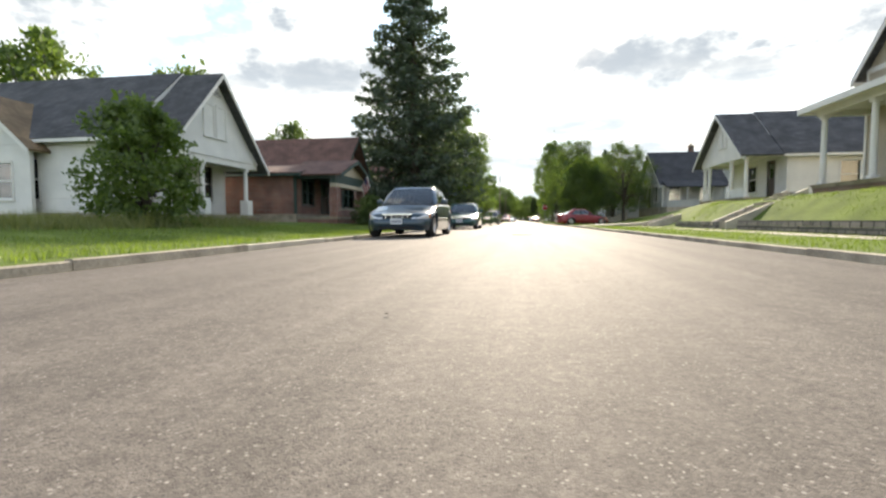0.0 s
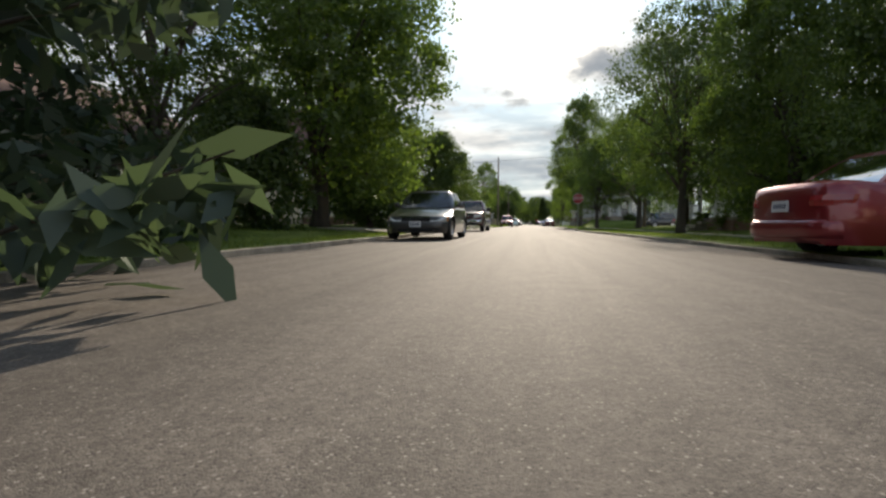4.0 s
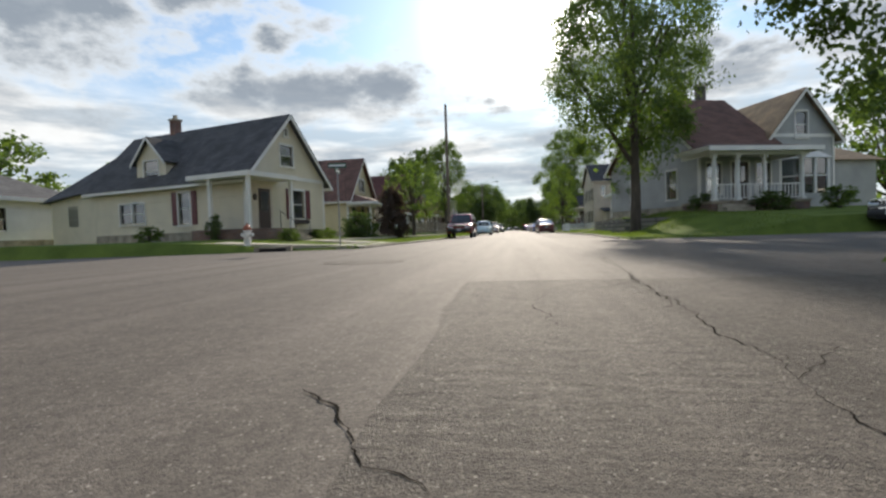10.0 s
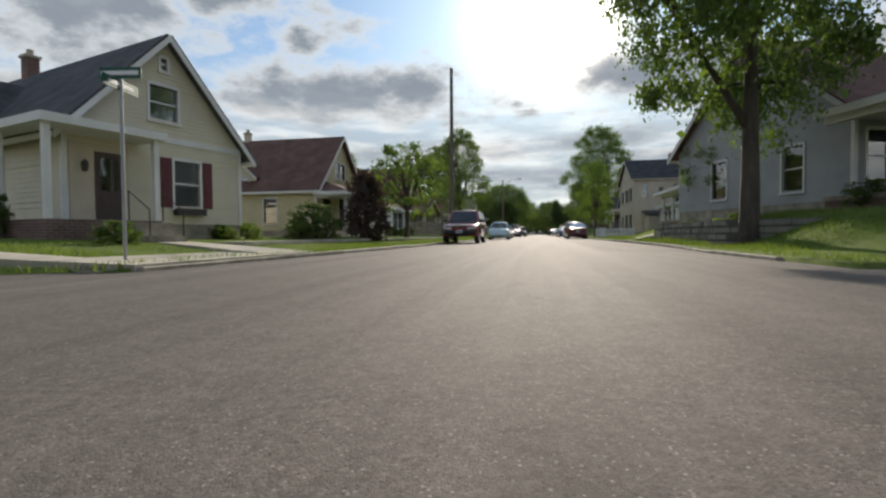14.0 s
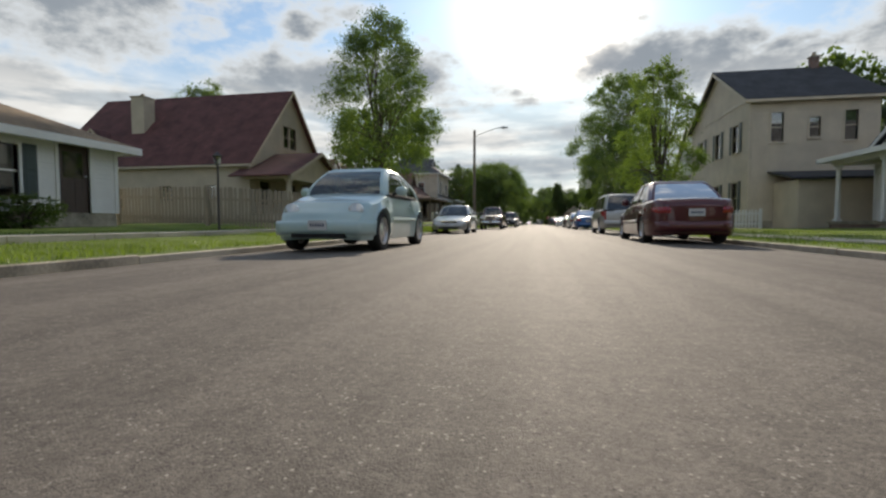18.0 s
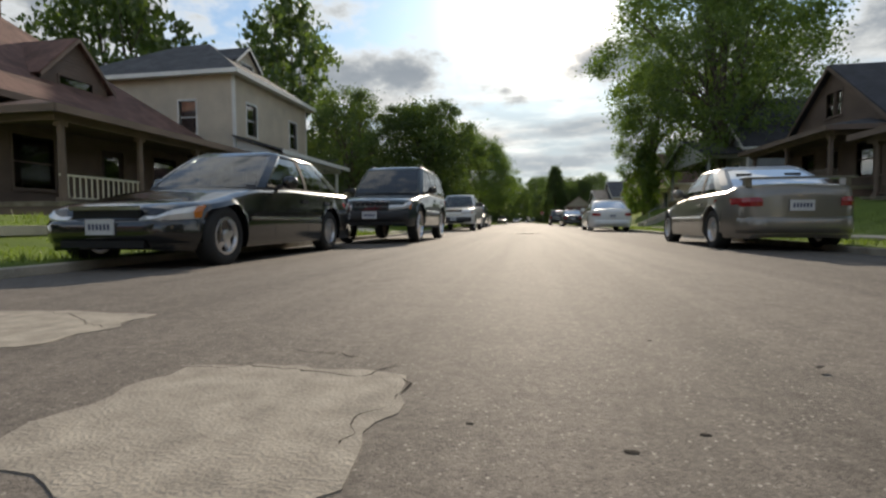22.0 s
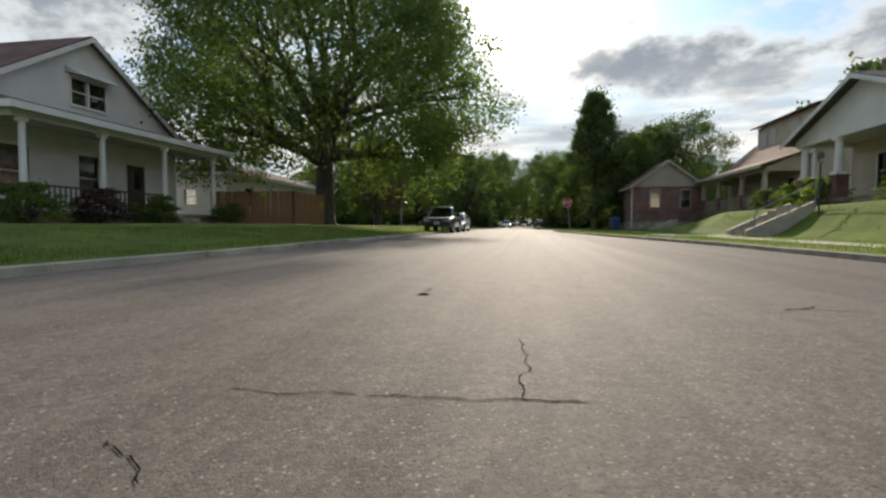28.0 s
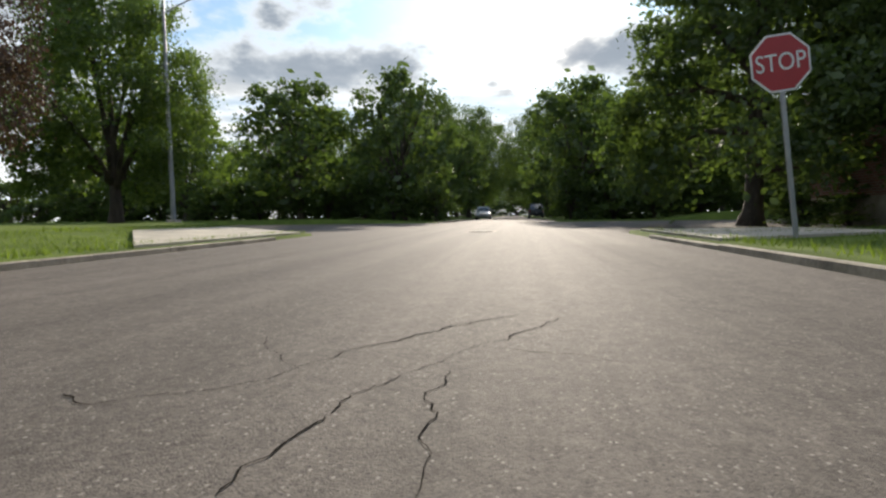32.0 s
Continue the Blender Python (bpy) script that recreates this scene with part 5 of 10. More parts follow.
def car(kind, body, x, y_front_axle, facing, label, name="car", group="", spokes=5, glass=CAR_GLASS, trim=None, lower=None, grille=CHROME, dark=0, over=None, bars=3, wing=False, rack=False, soft=False, chrome_bumper=False, r=None, heading=None):
    """facing -1: its front looks back along the street (towards -y); +1: its rear does. x is the middle line."""
    S = dict(SPEC[kind])
    S.update(over or {})
    L, W, H, wb, fo = S["L"] - 0.14 * S["fo"], S["W"], S["H"], S["wb"], S["fo"] * 0.86
    wr = r or S["r"]
    ym = y_front_axle
    m = pose(x, ym, crown(x, ym), 0, 0, 0 if facing < 0 else 180) if heading is None else pose(x, ym, 0.0, 0, 0, heading)
    root = thing(name, m, label, "pickup truck" if "pickup" in kind else ("van" if kind == "van" else "car"), group)
    # local frame: front axle at y = 0, the car runs towards +y
    yf, yr = -fo, L - fo
    sill = 0.19 if kind in ("sedan", "coupe", "beetle") else (0.26 if kind == "van" else 0.36)
    ys = sorted(set([round(yf + L * i / 64, 3) for i in range(65)] + [round(c + (wr + 0.055) * math.cos(a * math.pi / 18), 4) for c in (0, wb) for a in range(19)] + [round(c + d, 4) for c in (0, wb) for d in (-wr - 0.06, wr + 0.06)] + [yf + 0.03, yf + 0.08, yr - 0.03, yr - 0.08]))
    A, B, Cc, D = (yf + L * S[k] for k in "abcd")
    hood0, hood1 = S["hood"]
    top = [(yf, hood0 - 0.16), (yf + 0.10, hood0), (yf + 0.35, hood0 + 0.05), (A - 0.1, hood1), (A + 0.75, S["belt"]), (D, S["belt"] + (0.02 if kind in ("sedan", "coupe") else 0)), (yr - 0.25, S["deck"]), (yr - 0.05, S["deck"] - 0.04), (yr, S["deck"] - 0.16)]
    if kind == "beetle":
        top = [(yf, 0.48), (yf + 0.12, 0.62), (yf + 0.4, 0.80), (A, 0.97), (A + 0.3, 0.98), (D, 0.98), (yr - 0.35, 0.93), (yr - 0.1, 0.72), (yr, 0.5)]
    arch = wr + 0.055
    nose, blunt = (0.9, 0.80) if kind == "beetle" else ((0.78, 0.62) if kind in ("sedan", "coupe") else (0.5, 0.76))

    def inset(x):
        """How far behind the nose or tail the body is as wide as x."""
        q = (abs(x) / (W / 2 * 0.985) - blunt) / (1 - blunt)
        return 0.0 if q <= 0 else nose * (1 - math.sqrt(max(0.0, 1 - min(1, q) ** 2)))
    rings = []
    for y in ys:
        e = min((y - yf), (yr - y))
        k = min(1.0, max(0.0, e / nose))
        w = W / 2 * (blunt + (1 - blunt) * math.sqrt(1 - (1 - k) ** 2))
        zt = curve(y, top)
        s0 = sill + (0.05 if e < 0.06 else 0)
        cut = 0
        for c in (0, wb):
            q = arch * arch - (y - c) ** 2
            if q >= 0:
                cut = max(cut, wr + math.sqrt(q))
        zb = min(max(s0, cut), zt - 0.08)
        lip = 0.014 if cut > sill + 0.04 else 0.0
        bulge = 0.0
        if kind == "beetle":
            for c in (0, wb):
                bulge = max(bulge, 0.07 * max(0, 1 - abs(y - c) / 0.62) ** 0.6)
            w -= 0.06
        full = zt - s0
        sec = [(w * 0.55, zb + 0.015)]
        # side: tucked sill, flat door, crease below the glass, rounded shoulder
        for f, g in ((0.0, 0.955), (0.10, 0.988), (0.38, 1.0), (0.60, 0.996), (0.68, 0.982), (0.84, 0.965), (0.94, 0.942)):
            z = max(s0 + full * f, zb + 0.004 * f)
            near_edge = lip if z < zb + 0.05 else 0.0
            sec.append((w * g + near_edge + bulge * (1 - 0.4 * f), z))
        sec += [(w * 0.905, zt - 0.012), (w * 0.84, zt + 0.002), (w * 0.5, zt + 0.02), (0, zt + 0.028)]
        rings.append([(a, y, z) for a, z in sec] + [(-a, y, z) for a, z in reversed(sec[:-1])])
    shell = part("body", MB().loft(rings), body, root, smooth=True)
    shell.data.set_sharp_from_angle(angle=radians(24))
    part("underbody", MB().box(-W * 0.36, W * 0.36, yf + 0.2, yr - 0.2, sill + 0.02, max(sill + 0.25, wr + 0.1)), PLASTIC, root)
    for c in (0, wb):
        part("wheel_well", MB().box(-W * 0.44, W * 0.44, c - arch * 0.8, c + arch * 0.8, wr + arch * 0.35, wr + arch * 0.62), PLASTIC, root)
    # cab: windscreen base A, roof front B, roof rear C, rear glass base D
    zb, H2 = S["belt"] - 0.02, H
    wb0, wt = W / 2 * 0.90, W / 2 * (0.70 if kind not in ("suv", "van") else 0.76)

    def outline(v):
        q = v ** 1.15 if kind != "beetle" else v ** 1.7
        qw = v ** 1.4
        fy, ry = A + (B - A) * q, D + (Cc - D) * (v ** (1.2 if kind != "beetle" else 2.0))
        hw = wb0 + (wt - wb0) * qw
        z = zb + (H2 - zb) * v
        return fy, ry, hw, z

    shellmat = PLASTIC if soft else body
    levels = [0.0, 0.15, 0.3, 0.45, 0.6, 0.75, 0.9]

    def ring_at(v, grow=0.0):
        fy, ry, hw, z = outline(v)
        c = 0.07
        return [(-hw + c, fy - 0.02, z), (hw - c, fy - 0.02, z), (hw, fy + 0.09, z), (hw, (fy + ry) / 2, z), (hw, ry - 0.12, z), (hw - c, ry + 0.02, z), (-hw + c, ry + 0.02, z), (-hw, ry - 0.12, z), (-hw, (fy + ry) / 2, z), (-hw, fy + 0.09, z)]

    fy, ry, hw, z = outline(1)
    cap = [ring_at(0.9), ring_at(0.95), ring_at(1.0)]
    cap.append([(a * 0.86, (b - (fy + ry) / 2) * 0.93 + (fy + ry) / 2, z + 0.03) for a, b, _ in cap[2]])
    cap.append([(a * 0.5, (b - (fy + ry) / 2) * 0.6 + (fy + ry) / 2, z + 0.045) for a, b, _ in cap[2]])
    part("roof", MB().loft(cap), shellmat, root, smooth=True)
    # cowl and rear shelf under the glass
    base = ring_at(0.0)
    part("cabin_base", MB().loft([[(a * 1.0, b + (-0.05 if b < (A + D) / 2 else 0.03), hood1 - 0.06) for a, b, _ in base], base, [(a * 0.97, (b - (A + D) / 2) * 0.985 + (A + D) / 2, zc + 0.03) for a, b, zc in base]]), PLASTIC, root)
    quarter = {"sedan": 0.24, "coupe": 0.26, "beetle": 0.2, "suv": 0.07, "van": 0.07}.get(kind, 0.09)
    for s in (-1, 1):
        front, rear = [], []
        for v in levels + [0.93]:
            fy, ry, hw, z = outline(v)
            front.append([(s * x, y, z) for x, y in ((hw - 0.11, fy - 0.021), (hw - 0.06, fy - 0.015), (hw + 0.001, fy + 0.085), (hw, fy + 0.125), (hw - 0.05, fy + 0.12), (hw - 0.10, fy + 0.02))])
            rear.append([(s * x, y, z) for x, y in ((hw - 0.12, ry + 0.021), (hw - 0.06, ry + 0.015), (hw + 0.001, ry - 0.115), (hw, ry - 0.13 - quarter * (1 - 0.35 * v)), (hw - 0.05, ry - 0.13 - quarter * (1 - 0.35 * v)), (hw - 0.11, ry - 0.03))])
        part("front_pillar", MB().loft(front), shellmat, root, smooth=False)
        part("rear_pillar", MB().loft(rear), shellmat, root, smooth=False)
    rows = [0.0, 0.24, 0.47, 0.7, 0.92]
    for nm, sgn in (("windscreen", -1), ("rear_window", 1)):
        rr = []
        for v in rows:
            fy, ry, hw, z = outline(v)
            yy = (fy - 0.012) if sgn < 0 else (ry + 0.012)
            hw -= 0.07
            rr.append([(u * hw, yy + sgn * 0.05 * (1 - u * u) * (1 - 0.5 * v), z) for u in (-1, -0.6, -0.2, 0.2, 0.6, 1)])
        part(nm, MB().loft(rr, False, False), glass if sgn < 0 or glass is CAR_GLASS else DARK_GLASS, root, smooth=True, fix=False)
    splits = {2: [0.0, 0.62, 1.0], 4: [0.0, 0.46, 0.84, 1.0]}[S["doors"]]
    if kind in ("suv", "van"):
        splits = [0.0, 0.37, 0.68, 1.0]
    if "pickup" in kind:
        splits = [0.0, 1.0] if S["doors"] == 2 and L < 5.0 else ([0.0, 0.55, 1.0] if S["doors"] == 4 else [0.0, 0.62, 1.0])
    if kind == "sedan":
        splits = [0.0, 0.52, 1.0]
    for s in (-1, 1):
        for i, (a, b) in enumerate(zip(splits, splits[1:])):
            rr, post = [], []
            for v in rows:
                fy, ry, hw, z = outline(v)
                fy, ry = fy + 0.10, ry - 0.11 - quarter * (1 - 0.35 * v)
                ya, yb = fy + (ry - fy) * a, fy + (ry - fy) * b
                rr.append([(s * (hw - 0.008), ya, z), (s * (hw - 0.006), (ya + yb) / 2, z), (s * (hw - 0.008), yb, z)])
                post.append([(s * (hw + 0.001), yb - 0.045, z), (s * (hw + 0.001), yb + 0.045, z), (s * (hw - 0.05), yb + 0.045, z), (s * (hw - 0.05), yb - 0.045, z)])
            part("side_window", MB().loft(rr, False, False), DARK_GLASS if (glass is DARK_GLASS and i > 0) else CAR_GLASS, root, fix=False)
            if b < 1.0:
                part("door_pillar", MB().loft(post), SEAM if kind in ("sedan", "van", "crew_pickup", "coupe") else shellmat, root)
        f0, r0, h0, z0 = outline(0.03)
        f1, r1, h1, z1 = outline(0.08)
        part("belt_moulding", MB().loft([[(s * (h0 + 0.004), y0, z0 - 0.012), (s * (h0 + 0.008), y0, z0), (s * (h1 + 0.004), y0, z1), (s * (h0 - 0.02), y0, z0)] for y0 in (f0 + 0.12, r0 - 0.12 - quarter)]), SEAM, root)
    # seats and dashboard behind the glass
    span = D - A
    for s in (-1, 1):
        for y0 in ([A + span * 0.5] if "pickup" in kind and S["doors"] == 2 else [A + span * 0.46, A + span * 0.72]):
            x0 = s * W * 0.2
            part("seat_back", MB().loft([[(x0 - 0.22, y0, zb - 0.1), (x0 + 0.22, y0, zb - 0.1), (x0 + 0.22, y0 + 0.12, zb - 0.1), (x0 - 0.22, y0 + 0.12, zb - 0.1)],
                                         [(x0 - 0.2, y0 + 0.06, zb + 0.16), (x0 + 0.2, y0 + 0.06, zb + 0.16), (x0 + 0.2, y0 + 0.15, zb + 0.16), (x0 - 0.2, y0 + 0.15, zb + 0.16)]]), PLASTIC, root)
            part("headrest", MB().box(x0 - 0.11, x0 + 0.11, y0 + 0.08, y0 + 0.16, zb + 0.19, zb + 0.33), PLASTIC, root)
    def skin(z):
        """Half width of the body side at a height."""
        u = (z - sill) / (S["belt"] - sill)
        for (a, p), (b, q) in zip(((0, 0.955), (0.10, 0.988), (0.38, 1.0), (0.60, 0.996), (0.68, 0.982), (0.84, 0.965), (0.94, 0.942)), ((0.10, 0.988), (0.38, 1.0), (0.60, 0.996), (0.68, 0.982), (0.84, 0.965), (0.94, 0.942), (1.1, 0.88))):
            if u <= b:
                return W / 2 * (p + (q - p) * max(0, (u - a) / (b - a)))
        return W / 2 * 0.9

    def seam(s, y, z0, z1, wide=0.006):
        zs = [z0 + (z1 - z0) * i / 10 for i in range(11)]
        return MB().loft([[(s * (skin(z) + 0.0015), y, z), (s * (skin(z) + 0.0015), y + wide, z)] for z in zs], False, False)

    # lights, grille, bumpers, plates
    wf = W / 2 * 0.86
    zf = hood0
    hl = S["hl"] if "hl" in S else (0.15 if kind in ("sedan", "coupe") else 0.19)
    for s in (-1, 1):
        if kind == "beetle":
            part("headlight", MB().lathe([(0.0, 0.03), (0.10, 0.02), (0.125, -0.02), (0.12, -0.08), (0, -0.08)], "y", (s * 0.55, yf + 0.24, 0.66), 14), LENS, root, smooth=True)
            part("indicator", MB().box(s * 0.62 - 0.08, s * 0.62 + 0.08, yf + 0.10, yf + 0.2, 0.42, 0.48), AMBER, root)
        else:
            rr = []
            for k in range(7):
                u = k / 6
                xx = s * W / 2 * (0.44 + 0.475 * u)
                yy = yf + inset(xx)
                zt = curve(yy + 0.06, top) - 0.035
                zl = hood0 - hl - 0.02 + 0.05 * u
                rr.append([(xx, yy - 0.012, zl), (xx, yy - 0.022, (zl + zt) / 2), (xx, yy + 0.03, zt), (xx * 0.96, yy + 0.14, zt), (xx * 0.96, yy + 0.14, zl)])
            part("headlight", MB().loft(rr), LENS, root, smooth=False)
            part("indicator", MB().loft([[((q[0] * 0.4 + v[0] * 0.6) * 1.008, q[1] * 0.4 + v[1] * 0.6 - 0.004, (q[2] * 0.4 + v[2] * 0.6) * 0.9 + 0.06) for q, v in zip(rr[5], rr[6])], [(q[0] * 1.01, q[1], q[2] * 0.9 + 0.06) for q in rr[6]]]), AMBER, root)
        zt = S["deck"] - (0.20 if kind in ("sedan", "coupe") else 0.1)
        th = 0.11 if kind in ("sedan", "coupe") else 0.34
        if kind != "beetle":
            rr = []
            lo_x = 0.56 if kind in ("sedan", "coupe") else 0.80
            for k in range(6):
                u = k / 5
                xx = s * W / 2 * (lo_x + (0.985 - lo_x) * u)
                yy = yr - inset(xx)
                rr.append([(xx, yy + 0.012, zt - th), (xx, yy + 0.018, zt - th * 0.4), (xx, yy - 0.005, zt + 0.02), (xx * 0.96, yy - 0.12, zt), (xx * 0.96, yy - 0.12, zt - th)])
            part("tail_light", MB().loft(rr), RED_LENS, root)
        else:
            part("tail_light", MB().lathe([(0, 0.03), (0.10, 0.01), (0.1, -0.05), (0, -0.05)], "y", (s * 0.6, yr - 0.10, 0.72), 12), RED_LENS, root, smooth=True)
        # mirrors and handles
        my = A + (B - A) * 0.35 + 0.12
        mx = s * (W / 2 * 0.93)
        big = 1.4 if "pickup" in kind else 1.0
        mrings = []
        for u, q in ((0.0, 0.35), (0.12, 0.72), (0.35, 0.95), (0.6, 1.0), (0.85, 0.82), (1.0, 0.4)):
            xx, hz, hy = mx + s * (0.03 + 0.2 * big * u), 0.085 * big * q, 0.06 * big * q
            mrings.append([(xx, my + 0.05 + 0.03 * u + hy * math.copysign(abs(math.cos(a)) ** 0.6, math.cos(a)), zb + 0.085 * big + hz * math.copysign(abs(math.sin(a)) ** 0.6, math.sin(a))) for a in (6.2832 * j / 14 for j in range(14))])
        mir = part("mirror", MB().loft(mrings), PLASTIC if "pickup" in kind or kind == "suv" else body, root, smooth=True)
        part("mirror_arm", MB().tube([(mx - s * 0.05, my + 0.05, zb + 0.02), (mx + s * 0.07, my + 0.05, zb + 0.06)], [0.03, 0.026], 8), PLASTIC, mir)
        nd = 2 if S["doors"] == 4 else 1
        fy, ry, _, _ = outline(0.0)
        for i in range(nd):
            hy = fy + (ry - fy) * ((0.36, 0.66)[i] if nd == 2 else 0.55)
            part("door_handle", MB().box(s * skin(zb - 0.15) - 0.02, s * skin(zb - 0.15) + 0.02, hy, hy + 0.19, zb - 0.17, zb - 0.125), body if dark != 1 else PLASTIC, root)
        for i in range(nd + 1):
            gy = fy + (ry - fy) * ((0.06, 0.42, 0.76)[i] if nd == 2 else (0.08, 0.62)[i])
            part("door_gap", seam(s, gy, sill + 0.1, zb - 0.03), SEAM, root, fix=False)
        tm = trim or body
        zm, xm = sill + (zb - sill) * 0.42, s * W / 2
        if trim is not False:
            part("side_moulding", MB().loft([[(xm - s * 0.012, ym_, zm), (xm + s * 0.012, ym_, zm + 0.004), (xm + s * 0.016, ym_, zm + 0.018), (xm + s * 0.004, ym_, zm + 0.044), (xm - s * 0.012, ym_, zm + 0.05)] for ym_ in (arch + 0.06, wb - arch - 0.06)]), tm, root)
        if lower is not None:
            part("lower_panel", MB().box(s * W / 2 - 0.03, s * W / 2 + 0.011, arch + 0.04, wb - arch - 0.04, sill + 0.04, sill + (zb - sill) * 0.38).box(s * W / 2 - 0.06, s * W / 2 + 0.005, wb + arch + 0.03, yr - 0.22, sill + 0.10, sill + (zb - sill) * 0.36), lower, root)
    bc = CHROME if chrome_bumper else (PLASTIC if kind in ("suv",) or "pickup" in kind else body)
    for nm, yy, sg in (("front_bumper", yf, -1), ("rear_bumper", yr, 1)):
        rr = []
        for k in range(17):
            u = k / 8 - 1
            xx = u * W / 2 * 0.97
            off = yy + sg * (0.045 - inset(abs(xx)))
            zc = sill + 0.2 if kind in ("sedan", "coupe", "beetle") else sill + 0.22
            rr.append([(xx, off - sg * 0.16, zc - 0.12), (xx, off - sg * 0.02, zc - 0.12), (xx, off, zc - 0.04), (xx, off, zc + 0.06), (xx, off - sg * 0.03, zc + 0.11), (xx, off - sg * 0.16, zc + 0.11)])
        part(nm, MB().loft(rr), bc, root, smooth=True)
    if kind != "beetle":
        gw = wf * 0.48
        g = part("grille", MB().box(-gw, gw, yf + 0.015, yf + 0.06, zf - hl - 0.06, zf - 0.03), SEAM, root)
        part("grille_surround", MB().box(-gw - 0.03, gw + 0.03, yf - 0.002, yf + 0.04, zf - 0.035, zf + 0.005).box(-gw - 0.03, gw + 0.03, yf - 0.002, yf + 0.04, zf - hl - 0.09, zf - hl - 0.055), grille, g)
        if "hl" in S:
            part("grille_bar", MB().box(-gw, gw, yf - 0.004, yf + 0.03, zf - hl * 0.5 - 0.065, zf - hl * 0.5 - 0.03), grille, g)
            part("grille_surround", MB().box(-gw - 0.045, -gw - 0.005, yf - 0.004, yf + 0.04, zf - hl - 0.09, zf + 0.005).box(gw + 0.005, gw + 0.045, yf - 0.004, yf + 0.04, zf - hl - 0.09, zf + 0.005), grille, g)
        for i in range(bars):
            c = -gw + 2 * gw * (i + 0.5) / bars
            part("grille_bar", MB().box(c - (0.018 if "hl" in S else 0.007), c + (0.018 if "hl" in S else 0.007), yf + 0.004, yf + 0.03, zf - hl - 0.06, zf - 0.03), grille, g)
    zc = sill + 0.21
    part("air_intake", MB().box(-wf * 0.6, wf * 0.6, yf - 0.045, yf + 0.03, zc - 0.17, zc - 0.10), SEAM, root)
    for s in (-1, 1):
        part("fog_lamp", MB().lathe([(0, -0.01), (0.05, 0), (0.055, 0.05), (0, 0.05)], "y", (s * wf * 0.66, yf - 0.005, zc - 0.02), 10), LENS, root)
    for yy, sg, zz in ((yf - 0.058, -1, zc + 0.03), (yr + 0.03, 1, S["deck"] - 0.3 if kind in ("sedan", "coupe") else zc + 0.03)):
        p = part("number_plate", MB().box(-0.155, 0.155, yy - 0.008, yy + 0.008, zz - 0.075, zz + 0.075), PLATE, root)
        for i in range(6):
            part("plate_mark", MB().box(-0.12 + 0.042 * i, -0.12 + 0.042 * i + 0.026, yy + sg * 0.008, yy + sg * 0.0105, zz - 0.03, zz + 0.03), INK, p)
    if wing:
        part("rear_wing", MB().box(-W * 0.4, W * 0.4, yr - 0.26, yr - 0.02, S["deck"] + 0.075, S["deck"] + 0.105).box(-W * 0.38, -W * 0.34, yr - 0.24, yr - 0.1, S["deck"] - 0.03, S["deck"] + 0.08).box(W * 0.34, W * 0.38, yr - 0.24, yr - 0.1, S["deck"] - 0.03, S["deck"] + 0.08), body, root)
    if kind in ("crew_pickup", "ext_pickup"):
        for s in (-1, 1):
            for i in range(8):
                if i != 2:
                    yb0 = arch + 0.2 + 0.062 * i
                    part("badge", MB().box(s * (W / 2 - 0.01), s * (W / 2 + 0.006), yb0, yb0 + 0.045, sill + (zb - sill) * 0.63, sill + (zb - sill) * 0.63 + 0.045), CHROME, root, "small bright badge")
    if kind in ("ext_pickup", "suv") or chrome_bumper:
        for s in (-1, 1):
            part("side_step", MB().box(s * (W / 2 - 0.16), s * (W / 2 - 0.01), arch + 0.08, wb - arch - 0.08, sill - 0.045, sill - 0.005), CHROME if chrome_bumper else PLASTIC, root)
    if rack:
        for s in (-1, 1):
            part("roof_rail", MB().tube([(s * wt * 0.86, B + 0.15, H + 0.06), (s * wt * 0.86, Cc - 0.1, H + 0.06)], [0.018, 0.018], 6), PLASTIC, root)
    if "pickup" in kind:
        part("bed_rail", MB().box(-W / 2 * 0.93, -W / 2 * 0.85, D + 0.1, yr - 0.05, S["deck"] - 0.01, S["deck"] + 0.045).box(W / 2 * 0.85, W / 2 * 0.93, D + 0.1, yr - 0.05, S["deck"] - 0.01, S["deck"] + 0.045), body, root)
        for s in (-1, 1):
            part("bed_gap", seam(s, D + 0.07, sill + 0.12, S["belt"] - 0.02, 0.014), SEAM, root, fix=False)
        part("tailgate_line", MB().box(-W * 0.4, W * 0.4, yr - 0.01, yr + 0.006, sill + 0.34, sill + 0.35), SEAM, root)
    # wheels
    wide = 0.215 if kind not in ("crew_pickup", "ext_pickup") else 0.25
    tyre, rimm, disc = wheel_meshes(wr, S["rim"] + (wr - S["r"]), wide, spokes, dark)
    for yy in (0, wb):
        for s in (-1, 1):
            wh = new("wheel")
            wh.parent = root
            wh.matrix_basis = pose(s * (W / 2 - wide / 2 - 0.02), yy, wr, 13 * (yy + s), 0, 0 if s > 0 else 180)
            for nm, me in (("tyre", tyre), ("rim", rimm), ("brake_disc", disc)):
                o = new(nm, me)
                o.parent = wh
    return root


